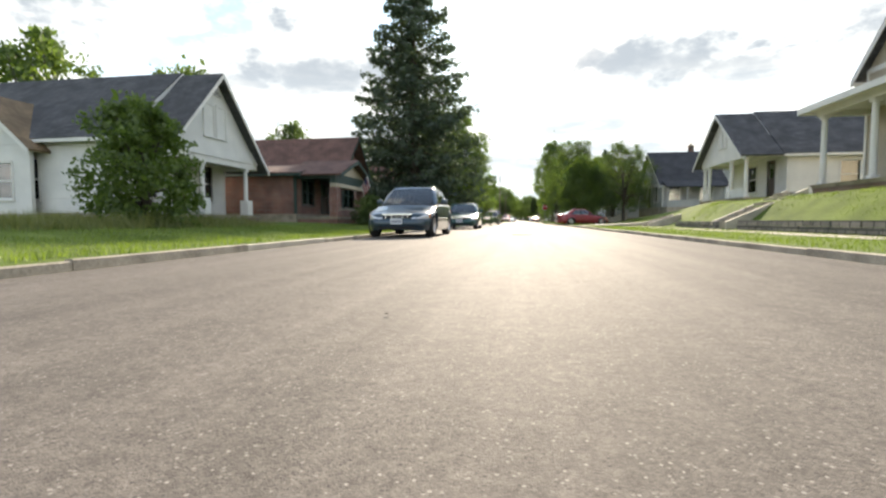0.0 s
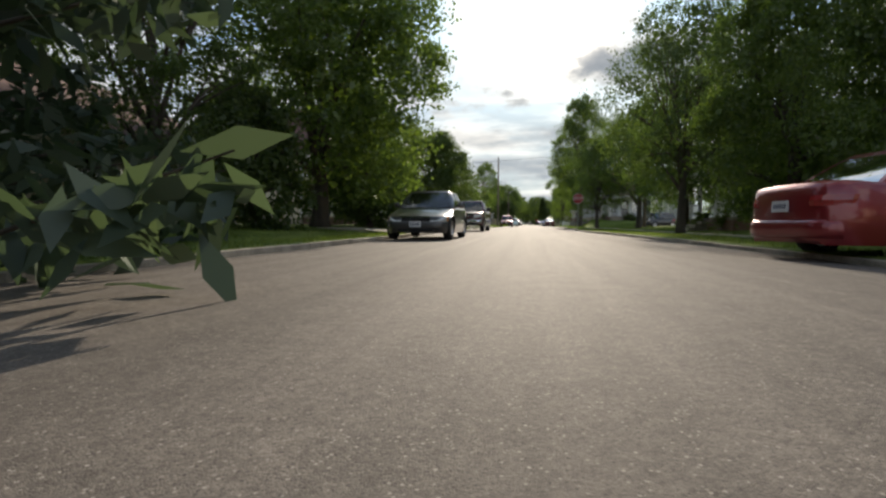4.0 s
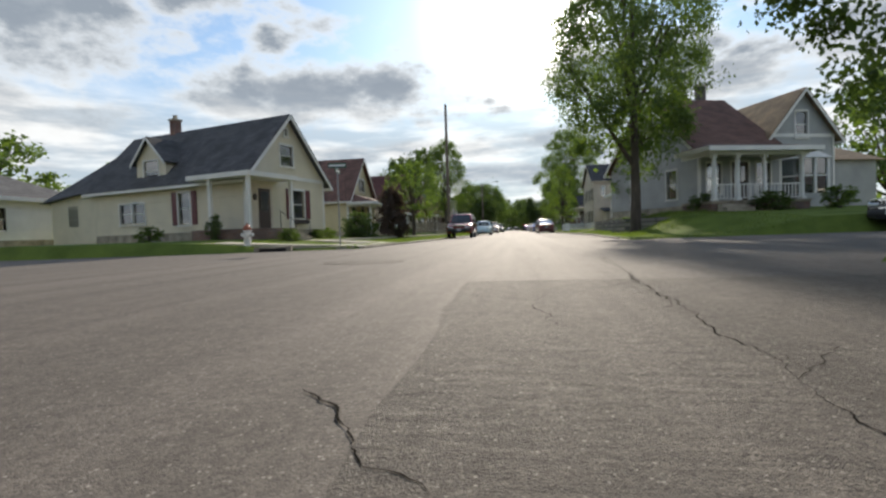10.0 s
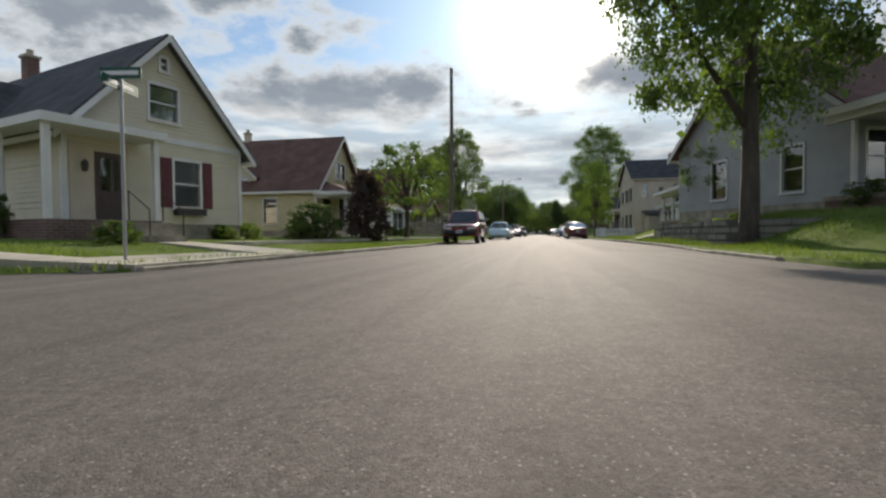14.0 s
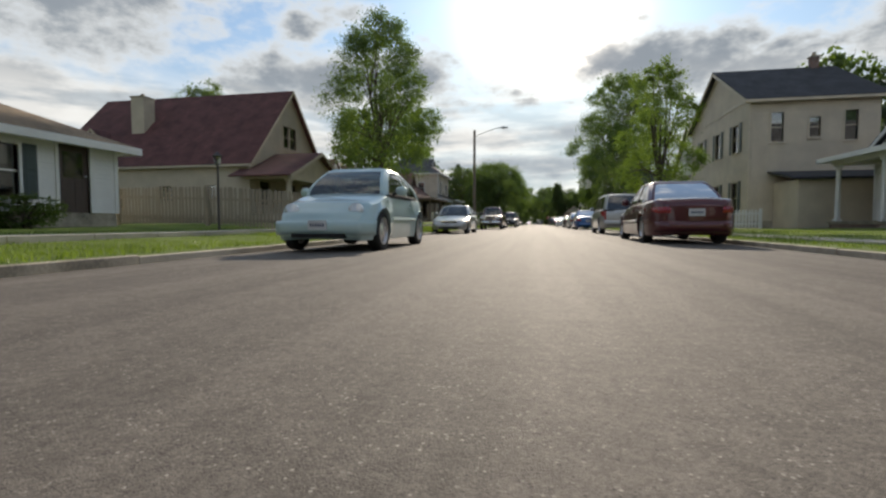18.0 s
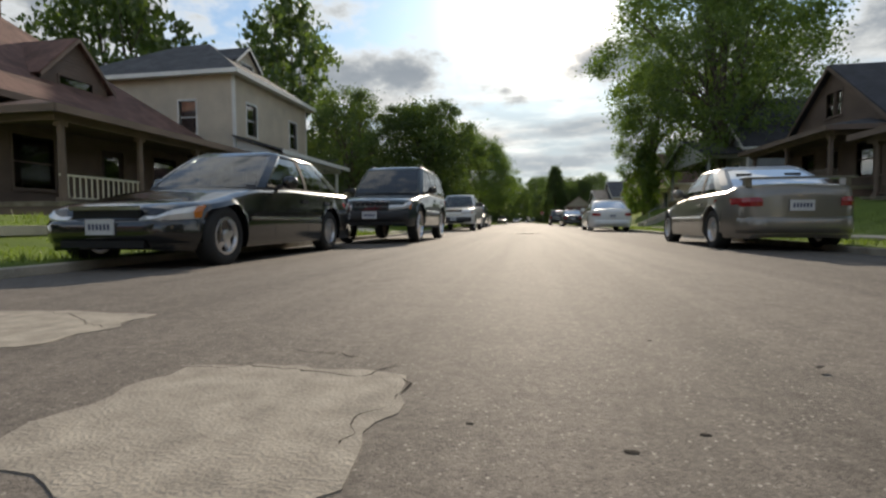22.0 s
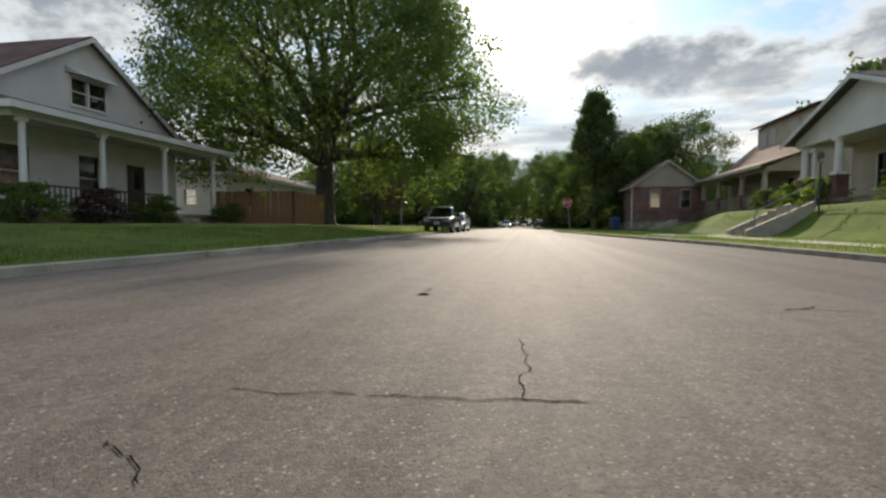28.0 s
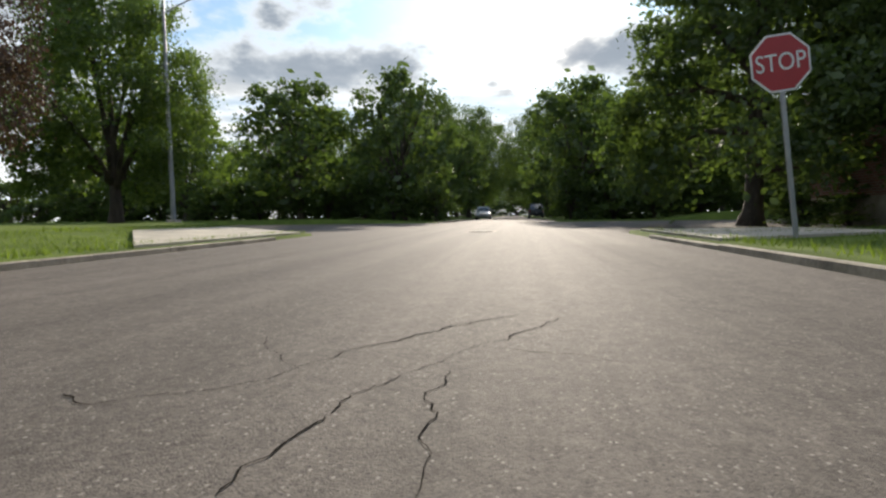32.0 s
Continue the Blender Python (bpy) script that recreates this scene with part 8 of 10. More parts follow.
car("ext_pickup", MAROON_P, -3.98, 66.35, -1, "maroon and silver extended-cab pickup with chrome bumper", group=GL, lower=SILVER, trim=CHROME, chrome_bumper=True, bars=2, spokes=6, over=dict(L=5.85, W=2.0, H=1.82, wb=3.65, fo=0.9, r=0.375, rim=0.225, hl=0.25, hood=(1.06, 1.2), belt=1.24, deck=1.28))
car("suv", RED, -3.62, 110.3, -1, "red compact utility vehicle with chrome grille", group=GL, spokes=7, bars=9, rack=True, glass=DARK_GLASS)
car("beetle", AQUA, -3.12, 126.9, -1, "pale aqua rounded two-door car with arched roof", group=GL, over=dict(H=1.46))
car("coupe", SILVER, -3.78, 141.9, -1, "silver two-door coupe parked at the kerb", group=GL, bars=2)
car("pickup", PLUM, -3.5, 159.3, -1, "plum-coloured pickup truck with chrome grille bars", group=GL, chrome_bumper=True, bars=2, r=0.40, over=dict(W=1.85, H=1.80, hl=0.23, hood=(1.06, 1.2), belt=1.22, deck=1.28))
car("sedan", BLACK, -3.98, 170.5, -1, "black sedan with alloy wheels parked at the kerb", group=GL, bars=0, over=dict(L=4.95, wb=2.8, H=1.42))
car("suv", BLACKGREEN, -3.12, 176.2, -1, "dark green utility vehicle on oversized chrome wheels", group=GL, spokes=7, bars=7, dark=2, r=0.41, rack=True, glass=DARK_GLASS, grille=CHROME, over=dict(rim=0.27, H=1.76, belt=1.14))
car("crew_pickup", CARWHITE, -3.50, 190.3, -1, "white crew-cab pickup truck at the kerb", group=GL, trim=False, spokes=-6, bars=2, grille=CHROME)
car("suv", STEELGREY, -4.02, 202.9, -1, "dark grey utility vehicle with roof rails", group=GL, spokes=5, bars=4, rack=True, over=dict(L=4.78, wb=2.83, H=1.78))
car("sedan", OFFWHITE, -4.5, 213.0, -1, "silver-white older sedan at the kerb", group=GL, spokes=0, bars=0, over=dict(H=1.38, hood=(0.64, 0.86)))
car("pickup", STEELGREY, -5.12, 266.3, -1, "dark grey compact pickup half on the grass", group=GL, bars=0, over=dict(L=4.75, W=1.72, H=1.56, wb=2.75, r=0.335, rim=0.195, hood=(0.86, 0.98), belt=1.0, deck=1.0, c=0.50, d=0.535))
car("coupe", CARWHITE, -5.3, 273.2, -1, "white two-door coupe parked at the kerb", group=GL, bars=2, over=dict(L=4.22, fo=0.62, a=0.25, b=0.43, c=0.68))
car("sedan", RED, 6.6, 45.6, 1, "red car standing in a driveway beside the street", group=GR, heading=100)
car("sedan", DARKRED, 3.5, 131.1 + 2.75, 1, "dark red sedan parked at the kerb", group=GR, bars=2, over=dict(wb=2.75))
car("van", SILVER, 3.8, 144.0, 1, "silver minivan with dark rear glass at the kerb", group=GR, glass=DARK_GLASS, bars=0, rack=True, over=dict(L=4.7, wb=2.88, H=1.66))
car("coupe", BLUE, 3.8, 159.4, 1, "blue compact car parked at the kerb", group=GR, bars=0, over=dict(H=1.42))
car("sedan", SILVER, 3.8, 167.0, 1, "pale silver large sedan at the kerb", group=GR, bars=6, over=dict(L=4.75, wb=2.9, H=1.40))
car("coupe", PEWTER, 3.85, 176.7, 1, "pewter sports coupe with rear wing", group=GR, wing=True, bars=0, over=dict(H=1.31, L=4.15, wb=2.53))
car("sedan", CARWHITE, 3.7, 189.0 + 2.6, 1, "white older sedan with dark side trim", group=GR, trim=SEAM, bars=0, spokes=0, over=dict(H=1.37, wb=2.6, L=4.5, hood=(0.66, 0.84)))
car("sedan", BLACK, 3.9, 209.9 + 2.7, 1, "black sedan with rear spoiler at the kerb", group=GR, wing=True, bars=2, over=dict(H=1.40))
car("suv", STEELGREY, 3.4, 221.9 + 2.6, 1, "dark square utility vehicle at the kerb", group=GR, bars=7, over=dict(H=1.62, wb=2.58, L=4.25))
car("suv", BLACK, 12.4, 93.6, 1, "small dark open-topped off-road vehicle by the corner house", group=GR, heading=-62, bars=7, spokes=5, glass=DARK_GLASS, over=dict(L=3.7, wb=2.37, H=1.72, W=1.65, hood=(1.0, 1.06), a=0.36, b=0.40))
car("sedan", SILVER, -3.9, 330.0, -1, "silver car parked beyond the far crossing", group=GL)
car("suv", STEELGREY, 2.2, 336.0, 1, "dark utility vehicle parked beyond the far crossing", group=GR)

# ---------------------------------------------------------------- trees
T = tree
T("spruce", -9.0, 40.0, 20.5, 6.6, "tall dark spruce with drooping branches", NEEDLE, turn=30)
T("far", -38, 34, 15, 5.5, "broad green tree behind the houses", LEAF)
T("far_b", -31, 42, 14, 4.5, "green tree behind the white house", LEAF)
T("far_b", -31, 62, 13, 4.6, "green tree between the houses", LEAF_DARK, turn=80)
T("ash", -10.5, 49.5, 9, 3.0, "dense dark green tree beside the spruce", LEAF_DARK)
T("bush", -10.4, 12.0, 3.4, 1.6, "large willowy bush in front of the porch", LEAF, "shrub", turn=20)
T("bush", -8.1, 25.4, 1.62, 1.12, "dense round shrub before the brick porch", LEAF_DARK, "shrub")
T("bush", -8.7, 27.5, 1.3, 0.8, "smaller round shrub beside the porch", LEAF_DARK, "shrub", turn=70)
T("maple", 9.8, 57.2, 7.0, 3.4, "round dark green tree on the verge", LEAF_DARK, turn=15)
T("maple_b", 9.6, 50.2, 7.4, 2.9, "round dark green tree on the bank", LEAF_DARK, turn=200)
T("maple", 8.3, 67.5, 8.8, 3.5, "young green tree on the verge", LEAF, turn=65)
T("dense", -9.3, 57.5, 13.0, 5.8, "large spreading maple over the verge", LEAF, turn=40)
T("bush", -9.4, 52.6, 4.6, 2.0, "dense dark evergreen shrub by the house", LEAF_DARK, "shrub")
T("bush", -8.6, 62.2, 4.8, 2.4, "dense dark shrub beside the driveway", LEAF_DARK, "shrub", turn=120)
T("dense", -10.6, 66.6, 8.4, 2.9, "rounded green maple in the front yard", LEAF, turn=150)
T("dense", -8.2, 75.4, 7.3, 4.0, "multi-stemmed maple on the corner lawn", LEAF_DARK, turn=250)
T("maple_b", 8.6, 81.0, 9.8, 4.5, "large spreading tree on the corner", LEAF, turn=10)
T("ash", 5.3, 81.2, 7.6, 2.5, "leaning street tree beside the stop sign", LEAF, turn=190)
T("maple", 13.5, 73.0, 6.5, 2.6, "green street tree with thin trunk", LEAF_LIGHT, turn=80)
T("maple_b", 6.0, 60.4, 9.6, 3.5, "green street tree shading the porch", LEAF_DARK, turn=310)
T("dense", 5.9, 51.0, 6.6, 2.4, "dense green tree beside the sidewalk", LEAF, turn=130)
T("leafy", 5.9, 100.8, 16.0, 3.8, "tall airy tree on the grass bank", LEAF, turn=45)
T("sparse", 8.4, 110.0, 4.5, 1.8, "thin-stemmed small tree on the bank", LEAF_LIGHT)
T("bush", -8.0, 108.6, 3.4, 1.2, "small dark purple-leaved tree on the lawn", LEAF_PURPLE, "tree")
T("sparse", -8.4, 117.4, 6.2, 2.7, "sparse young tree with upright shoots", LEAF_LIGHT, turn=60)
T("shrub", -9.4, 105.8, 1.6, 1.2, "clipped dark green shrub on the lawn", LEAF_DARK, "shrub")
T("airy", -10.4, 151.6, 14.0, 4.0, "tall green tree by the fence", LEAF, turn=77)
T("ash", -25.0, 178.0, 7.5, 2.6, "green tree behind the white house", LEAF, turn=12)
T("far", -26, 217, 24, 7.4, "tall dense tree behind the houses", LEAF_DARK, turn=200)
T("far_b", -28, 196.5, 18.5, 6.2, "tall dense tree behind the houses", LEAF_DARK, turn=20)
T("spruce", -13.5, 204, 10.5, 2.4, "dark narrow spruce between houses", NEEDLE)
T("ash", 6.9, 148.6, 9.6, 2.6, "light green feathery tree by the kerb", LEAF_LIGHT, turn=5)
T("airy", 14.6, 209.5, 25.0, 8.9, "tall open tree on the verge", LEAF, turn=240)
T("maple_b", 12.6, 200.5, 14.5, 5.4, "large tree with vine-covered trunk", LEAF, turn=100)
T("ash", 9.6, 206.8, 12.0, 3.0, "tall drooping tree with a vine-covered trunk", LEAF, turn=35)
T("bush", 9.0, 206.4, 5.4, 1.5, "thick green vines round a trunk", LEAF_LIGHT, "shrub")
T("ash", 7.4, 173.0, 7.5, 2.0, "young tree beside the bungalow", LEAF_DARK)
T("dense", -7.4, 201.2, 9.0, 4.8, "low spreading tree over the verge", LEAF_DARK, turn=15)
T("maple", -12.0, 198.5, 9.0, 4.0, "dark tree beside the cream house", LEAF_DARK, turn=60)
T("far", -22, 222, 11.0, 5.0, "green tree behind the white houses", LEAF, turn=250)
T("spruce", -24, 236, 10, 2.4, "dark spruce behind the white house", NEEDLE)
T("oak", -12.6, 267.0, 17.5, 11.0, "huge spreading oak over lawn and street", LEAF, turn=33)
T("cone", 6.7, 289.6, 14.2, 4.7, "dense conical tree by the brick house", LEAF_DARK)
T("column", 9.6, 287.0, 9.5, 2.6, "dense columnar tree behind the brick house", LEAF_DARK, turn=70)
T("maple_b", -14.0, 283.4, 8.2, 2.7, "round purple-leaved maple on the corner lawn", LEAF_PURPLE, turn=5)
T("maple_b", -20.5, 286.0, 7.5, 3.0, "dark green tree beside the purple maple", LEAF_DARK, turn=44)
T("dense", -17.4, 293.0, 10.2, 4.3, "green maple by the far crossing", LEAF, turn=95)
T("dense", 12.6, 293.5, 10.5, 4.2, "dark spreading tree behind the stop sign", LEAF_DARK, turn=300)
T("maple", 17.0, 296.0, 12.0, 5.5, "dark tree beyond the stop sign", LEAF_DARK, turn=140)
T("far", 30, 285, 14, 6.5, "tall tree behind the brick house", LEAF_DARK, turn=40)
T("far_b", 26, 262, 13, 5, "dark tree standing behind the bungalow", LEAF_DARK, turn=66)
T("far", 30, 246, 12, 6, "tree behind the hip-roofed house", LEAF, turn=166)
T("far", 31, 122, 12, 5, "green tree behind the corner house", LEAF, turn=166)
T("far_b", 36, 112, 10, 4, "green tree beside the side street", LEAF, turn=16)
T("spruce", 24, 152, 21, 5.0, "tall ragged spruce behind the white house", NEEDLE, turn=50)
T("far", 22, 160, 12, 4.5, "green tree behind the beige house", LEAF, turn=91)
T("far_b", -40, 130, 11, 6, "green tree beyond the side street", LEAF, turn=91)
T("far", -52, 118, 12, 7, "green tree beyond the side street", LEAF, turn=191)
T("far", -60, 150, 14, 8, "green tree behind the back yards", LEAF, turn=11)
T("ash", -30, 160, 13, 4, "tall tree behind the maroon roof", LEAF, turn=11)
T("ash", -36, 168, 13, 4, "tall tree behind the maroon roof", LEAF, turn=111)
rnd = random.Random(21)
for i in range(40):
    s = -1 if i % 2 else 1
    k = i // 2
    x = s * (5.2 + rnd.uniform(0, 3) + (k % 4) * 8) - 1.4
    y = 308 + (k // 4) * 20 + rnd.uniform(-3, 4)
    T(rnd.choice(("far", "far_b")), x, y, rnd.uniform(8.0, 10.8) + 0.03 * (y - 305), rnd.uniform(4.6, 5.8), "dense tree lining the street beyond the crossing", rnd.choice((LEAF, LEAF_DARK, LEAF_DARK)), group="trees beyond the far crossing", turn=rnd.uniform(0, 360))
for i in range(26):
    s = -1 if i % 2 else 1
    x = s * (4.6 + 2.7 * (i // 2)) - 1.2
    T("thicket", x, 307.5 + rnd.uniform(-0.6, 1.6), rnd.uniform(1.6, 3.0), rnd.uniform(1.7, 2.3), "dense dark hedge along the far side street", LEAF_DARK, "hedge", group="hedges beyond the far crossing", turn=rnd.uniform(0, 360))
for i in range(40):
    x = -62 + 3.2 * i
    if -6.5 < x < 3.6:
        continue
    T("thicket", x, 313 + rnd.uniform(-1, 2), rnd.uniform(3.6, 5.2), rnd.uniform(2.6, 3.2), "dark undergrowth beneath the roadside trees", LEAF_DARK, "hedge", group="undergrowth beyond the far crossing", turn=rnd.uniform(0, 360))
for i in range(22):
    x = -66 + 6.0 * i + rnd.uniform(-2, 2)
    T(rnd.choice(("far", "far_b")), x, 420 + rnd.uniform(0, 30) + abs(x) * 0.2, rnd.uniform(13, 19), rnd.uniform(6, 8), "distant tree closing the view down the street", LEAF, group="distant trees", turn=rnd.uniform(0, 360))
for i in range(15):
    T("thicket", -56 + 8 * i, 412 + rnd.uniform(0, 6), rnd.uniform(4, 6), rnd.uniform(5, 6.5), "dark thicket closing the far end of the street", LEAF_DARK, "hedge", group="far thicket", turn=rnd.uniform(0, 360))
for x, y, h, r0 in ((-7.6, 352, 17.0, 7.4), (4.6, 349, 16.5, 7.0), (-16.5, 344, 15.5, 6.6), (13.0, 342, 15.0, 6.6), (-25.0, 336, 14.0, 6.2), (22.5, 338, 15.0, 6.4), (-9.5, 325, 12.5, 5.0), (6.8, 323, 12.5, 5.0), (-6.8, 376, 19.0, 7.6), (4.2, 380, 19.0, 7.4)):
    T("maple", x, y, h, r0, "tall tree arching over the street beyond the crossing", LEAF_DARK, group="trees beyond the far crossing", turn=x * 40)
# foundation planting and verge shrubs
for kind, x, y, h, r, label, lm in (
        ("shrub", -9.0, 95.2, 0.55, 0.5, "low green shrub at the porch steps", LEAF), ("shrub", -9.9, 101.5, 0.6, 0.6, "low green shrub along the cream wall", LEAF_LIGHT), ("shrub", -9.9, 100.2, 0.5, 0.5, "low green shrub along the cream wall", LEAF_LIGHT),
        ("shrub", -12.3, 95.2, 1.1, 0.4, "small upright shrub beside the entry", LEAF_DARK), ("shrub", -15.4, 95.3, 0.7, 0.6, "low shrub at the side wall", LEAF), ("shrub", -9.4, 104.5, 0.8, 0.9, "low spreading shrub on the lawn", LEAF_DARK),
        ("shrub", -11.5, 121.5, 0.9, 0.8, "rounded shrub before the ranch house", LEAF_DARK), ("shrub", -11.4, 124.6, 0.8, 0.9, "rounded shrub before the ranch house", LEAF), ("shrub", -11.4, 128.4, 0.8, 0.8, "rounded shrub before the ranch house", LEAF_DARK),
        ("shrub", 9.0, 101.2, 0.9, 0.7, "leafy shrub beside the porch steps", LEAF_DARK), ("shrub", 11.6, 100.2, 0.9, 0.9, "leafy shrub along the porch base", LEAF_DARK), ("shrub", 14.6, 100.6, 1.0, 0.8, "leafy shrub along the porch base", LEAF), ("shrub", 6.6, 103.5, 0.7, 0.9, "trailing weeds on the stone wall", LEAF_LIGHT), ("shrub", 6.4, 108.5, 0.7, 0.9, "trailing weeds on the stone wall", LEAF),
        ("shrub", 10.4, 215.0, 1.3, 1.0, "clipped round shrub on the lawn", LEAF_DARK), ("shrub", 11.2, 219.0, 1.2, 0.9, "clipped round shrub on the lawn", LEAF_DARK), ("shrub", 11.4, 222.0, 1.1, 0.9, "clipped round shrub on the lawn", LEAF), ("shrub", 7.6, 212.0, 1.0, 0.6, "small rounded shrub near the verge", LEAF_DARK),
        ("shrub", -13.9, 249.6, 1.2, 1.0, "flowering shrub before the white porch", LEAF), ("shrub", -13.9, 252.0, 1.2, 1.0, "flowering shrub before the white porch", LEAF_PURPLE), ("shrub", -13.9, 254.5, 1.1, 1.0, "leafy shrub before the white porch", LEAF), ("shrub", -13.6, 258.5, 1.0, 0.9, "leafy shrub before the white porch", LEAF_DARK),
        ("shrub", 11.6, 255.0, 1.1, 1.0, "leafy garden shrub above the terrace", LEAF), ("shrub", 11.8, 260.4, 1.3, 1.1, "yellow-green garden shrub above the terrace", LEAF_LIGHT), ("shrub", 12.0, 262.6, 1.2, 1.1, "leafy garden shrub above the terrace", LEAF), ("shrub", 11.0, 252.6, 0.9, 0.8, "leafy garden shrub above the terrace", LEAF_LIGHT), ("shrub", 12.4, 266.0, 1.2, 1.0, "leafy garden shrub above the terrace", LEAF_DARK),
        ("shrub", 7.0, 287.4, 0.8, 1.0, "clipped low shrub by the corner", LEAF_DARK), ("shrub", 8.6, 288.4, 0.8, 0.9, "clipped low shrub by the corner", LEAF), ("shrub", 10.4, 288.8, 0.8, 0.9, "clipped low shrub by the corner", LEAF_DARK),
        ("bush", 12.4, 108.4, 2.4, 1.4, "dense shrub beside the corner house", LEAF_DARK), ("shrub", -10.6, 31.0, 1.3, 1.0, "dense shrub under the brick window", LEAF_DARK), ("shrub", -10.4, 33.8, 1.3, 1.0, "dense shrub under the brick window", LEAF),
        ("shrub", 8.8, 66.0, 1.0, 1.0, "flowering shrub before the porch", LEAF), ("shrub", 9.0, 63.0, 1.0, 1.0, "flowering shrub before the porch", LEAF_LIGHT), ("shrub", -11.6, 187.8, 1.0, 0.9, "rough shrub before the cream house", LEAF), ("shrub", -10.4, 225.4, 0.9, 0.8, "low shrub before the white house", LEAF_DARK), ("shrub", -10.4, 228.6, 0.9, 0.8, "low shrub before the white house", LEAF)):
    T(kind, x, y, h, r, label, lm, "shrub", group="garden shrubs", turn=x * 31 + y * 7)


# ---------------------------------------------------------------- street furniture
def stop_sign(x, y, zc, turn, label, lean=0):
    z = lawn(x, y)
    root = thing("stop_sign", pose(x, y, z, 0, lean, turn), label, "stop sign", "stop signs")
    part("post", MB().box(-0.028, 0.028, 0.0, 0.035, -0.3, zc - z + 0.36), STEEL, root)
    R = 0.38
    oct_ = [(R * math.cos(radians(22.5 + 45 * i)) / math.cos(radians(22.5)), 0, R * math.sin(radians(22.5 + 45 * i)) / math.cos(radians(22.5))) for i in range(8)]
    zz = zc - z
    bl = part("blade", MB().prism([(a, -0.006, b + zz) for a, _, b in oct_], (0, 0.004, 0)), SIGN_WHITE, root, "white-edged red octagon")
    part("face", MB().prism([(a * 0.93, -0.010, b * 0.93 + zz) for a, _, b in oct_], (0, 0.003, 0)), SIGN_RED, bl)
    cu = bpy.data.curves.new("stop_word", "FONT")
    cu.body, cu.size, cu.align_x, cu.align_y, cu.extrude = "STOP", 0.33, "CENTER", "CENTER", 0.001
    tmp = new("stop_word", cu)
    me = bpy.data.meshes.new_from_object(tmp.evaluated_get(bpy.context.evaluated_depsgraph_get()))
    bpy.data.objects.remove(tmp)
    me.materials.clear()
    me.materials.append(SIGN_WHITE)
    w = new("word", me)
    w.parent = bl
    w.matrix_basis = pose(0, -0.0125, zz, 90, 0, 0) @ Matrix.Diagonal((0.82, 1.0, 1.0, 1.0))
    return root


stop_sign(3.3, 77.1, 2.42, 4, "red stop sign on a steel post at the crossing")
stop_sign(3.62, 281.2, 2.42, 3, "red stop sign on a leaning steel post", -7)


def street_sign(x, y):
    z = lawn(x, y)
    root = thing("street_sign", pose(x, y, z, 0, 0, 10), "green street name blades on a thin post", "street sign")
    part("post", MB().tube([(0, 0, -0.2), (0, 0, 2.62)], [0.024, 0.024], 8), STEEL, root)
    a = part("blade", MB().box(-0.3, 0.3, -0.006, 0.006, 2.62, 2.78), SIGN_GREEN, root)
    part("lettering_bar", MB().box(-0.28, 0.26, -0.009, -0.006, 2.67, 2.73), SIGN_WHITE, a)
    b = part("blade", MB().box(-0.006, 0.006, -0.38, 0.38, 2.45, 2.60), SIGN_GREEN, root)
    part("lettering_bar", MB().box(0.006, 0.009, -0.26, 0.26, 2.50, 2.55), SIGN_WHITE, b)


street_sign(-5.6, 91.9)


def hydrant(x, y):
    root = thing("fire_hydrant", pose(x, y, lawn(x, y), 0, 0, 0), "white fire hydrant with an orange-red bonnet", "hydrant")
    part("barrel", MB().lathe([(0.14, -0.1), (0.15, 0.02), (0.11, 0.05), (0.105, 0.45), (0.13, 0.47), (0.13, 0.5), (0.0, 0.5)], "z", (0, 0, 0), 16), WHITE, root, smooth=False)
    part("bonnet", MB().lathe([(0.13, 0.5), (0.12, 0.58), (0.075, 0.65), (0.03, 0.68), (0.03, 0.73), (0, 0.73)], "z", (0, 0, 0), 14), mat("hydrant red", (0.42, 0.12, 0.06), 0.5), root)
    part("nozzle", MB().lathe([(0.05, -0.18), (0.055, -0.2), (0.05, 0.2), (0, 0.2)], "x", (0, 0, 0.36), 10), WHITE, root)
    part("pumper_nozzle", MB().lathe([(0.07, -0.19), (0.07, -0.05), (0, -0.05)], "y", (0, 0, 0.34), 10), WHITE, root)


hydrant(-8.1, 90.5)


def street_lamp(x, y, h, arm, label, wood=False, name="street_lamp"):
    root = thing(name, pose(x, y, lawn(x, y), 0, 0, 0), label, "street lamp", "street lamps")
    part("pole", MB().tube([(0, 0, -0.4), (0, 0, h)], [0.15 if wood else 0.10, 0.10 if wood else 0.06], 12), POLE_WOOD if wood else STEEL, root)
    pts = [(0, 0, h - 0.6)] + [(arm * k, 0, h - 0.6 + 0.75 * math.sin(k * 1.35)) for k in (0.25, 0.5, 0.75, 1.0)]
    part("arm", MB().tube(pts, [0.03] * 5, 8), STEEL, root)
    e = pts[-1]
    part("lamp_head", MB().loft([[(e[0] - 0.05, -0.06, e[2] - 0.04), (e[0] - 0.05, 0.06, e[2] - 0.04), (e[0] - 0.05, 0.06, e[2] + 0.05), (e[0] - 0.05, -0.06, e[2] + 0.05)],
                                 [(e[0] + 0.25 , -0.15, e[2] - 0.08), (e[0] + 0.25, 0.15, e[2] - 0.08), (e[0] + 0.25, 0.12, e[2] + 0.09), (e[0] + 0.25, -0.12, e[2] + 0.09)],
                                 [(e[0] + 0.62, -0.08, e[2] - 0.05), (e[0] + 0.62, 0.08, e[2] - 0.05), (e[0] + 0.62, 0.06, e[2] + 0.03), (e[0] + 0.62, -0.06, e[2] + 0.03)]]), STEEL, root, smooth=True)
    if not wood:
        part("base", MB().box(-0.2, 0.2, -0.2, 0.2, -0.2, 0.12), CONCRETE, root)
    return root


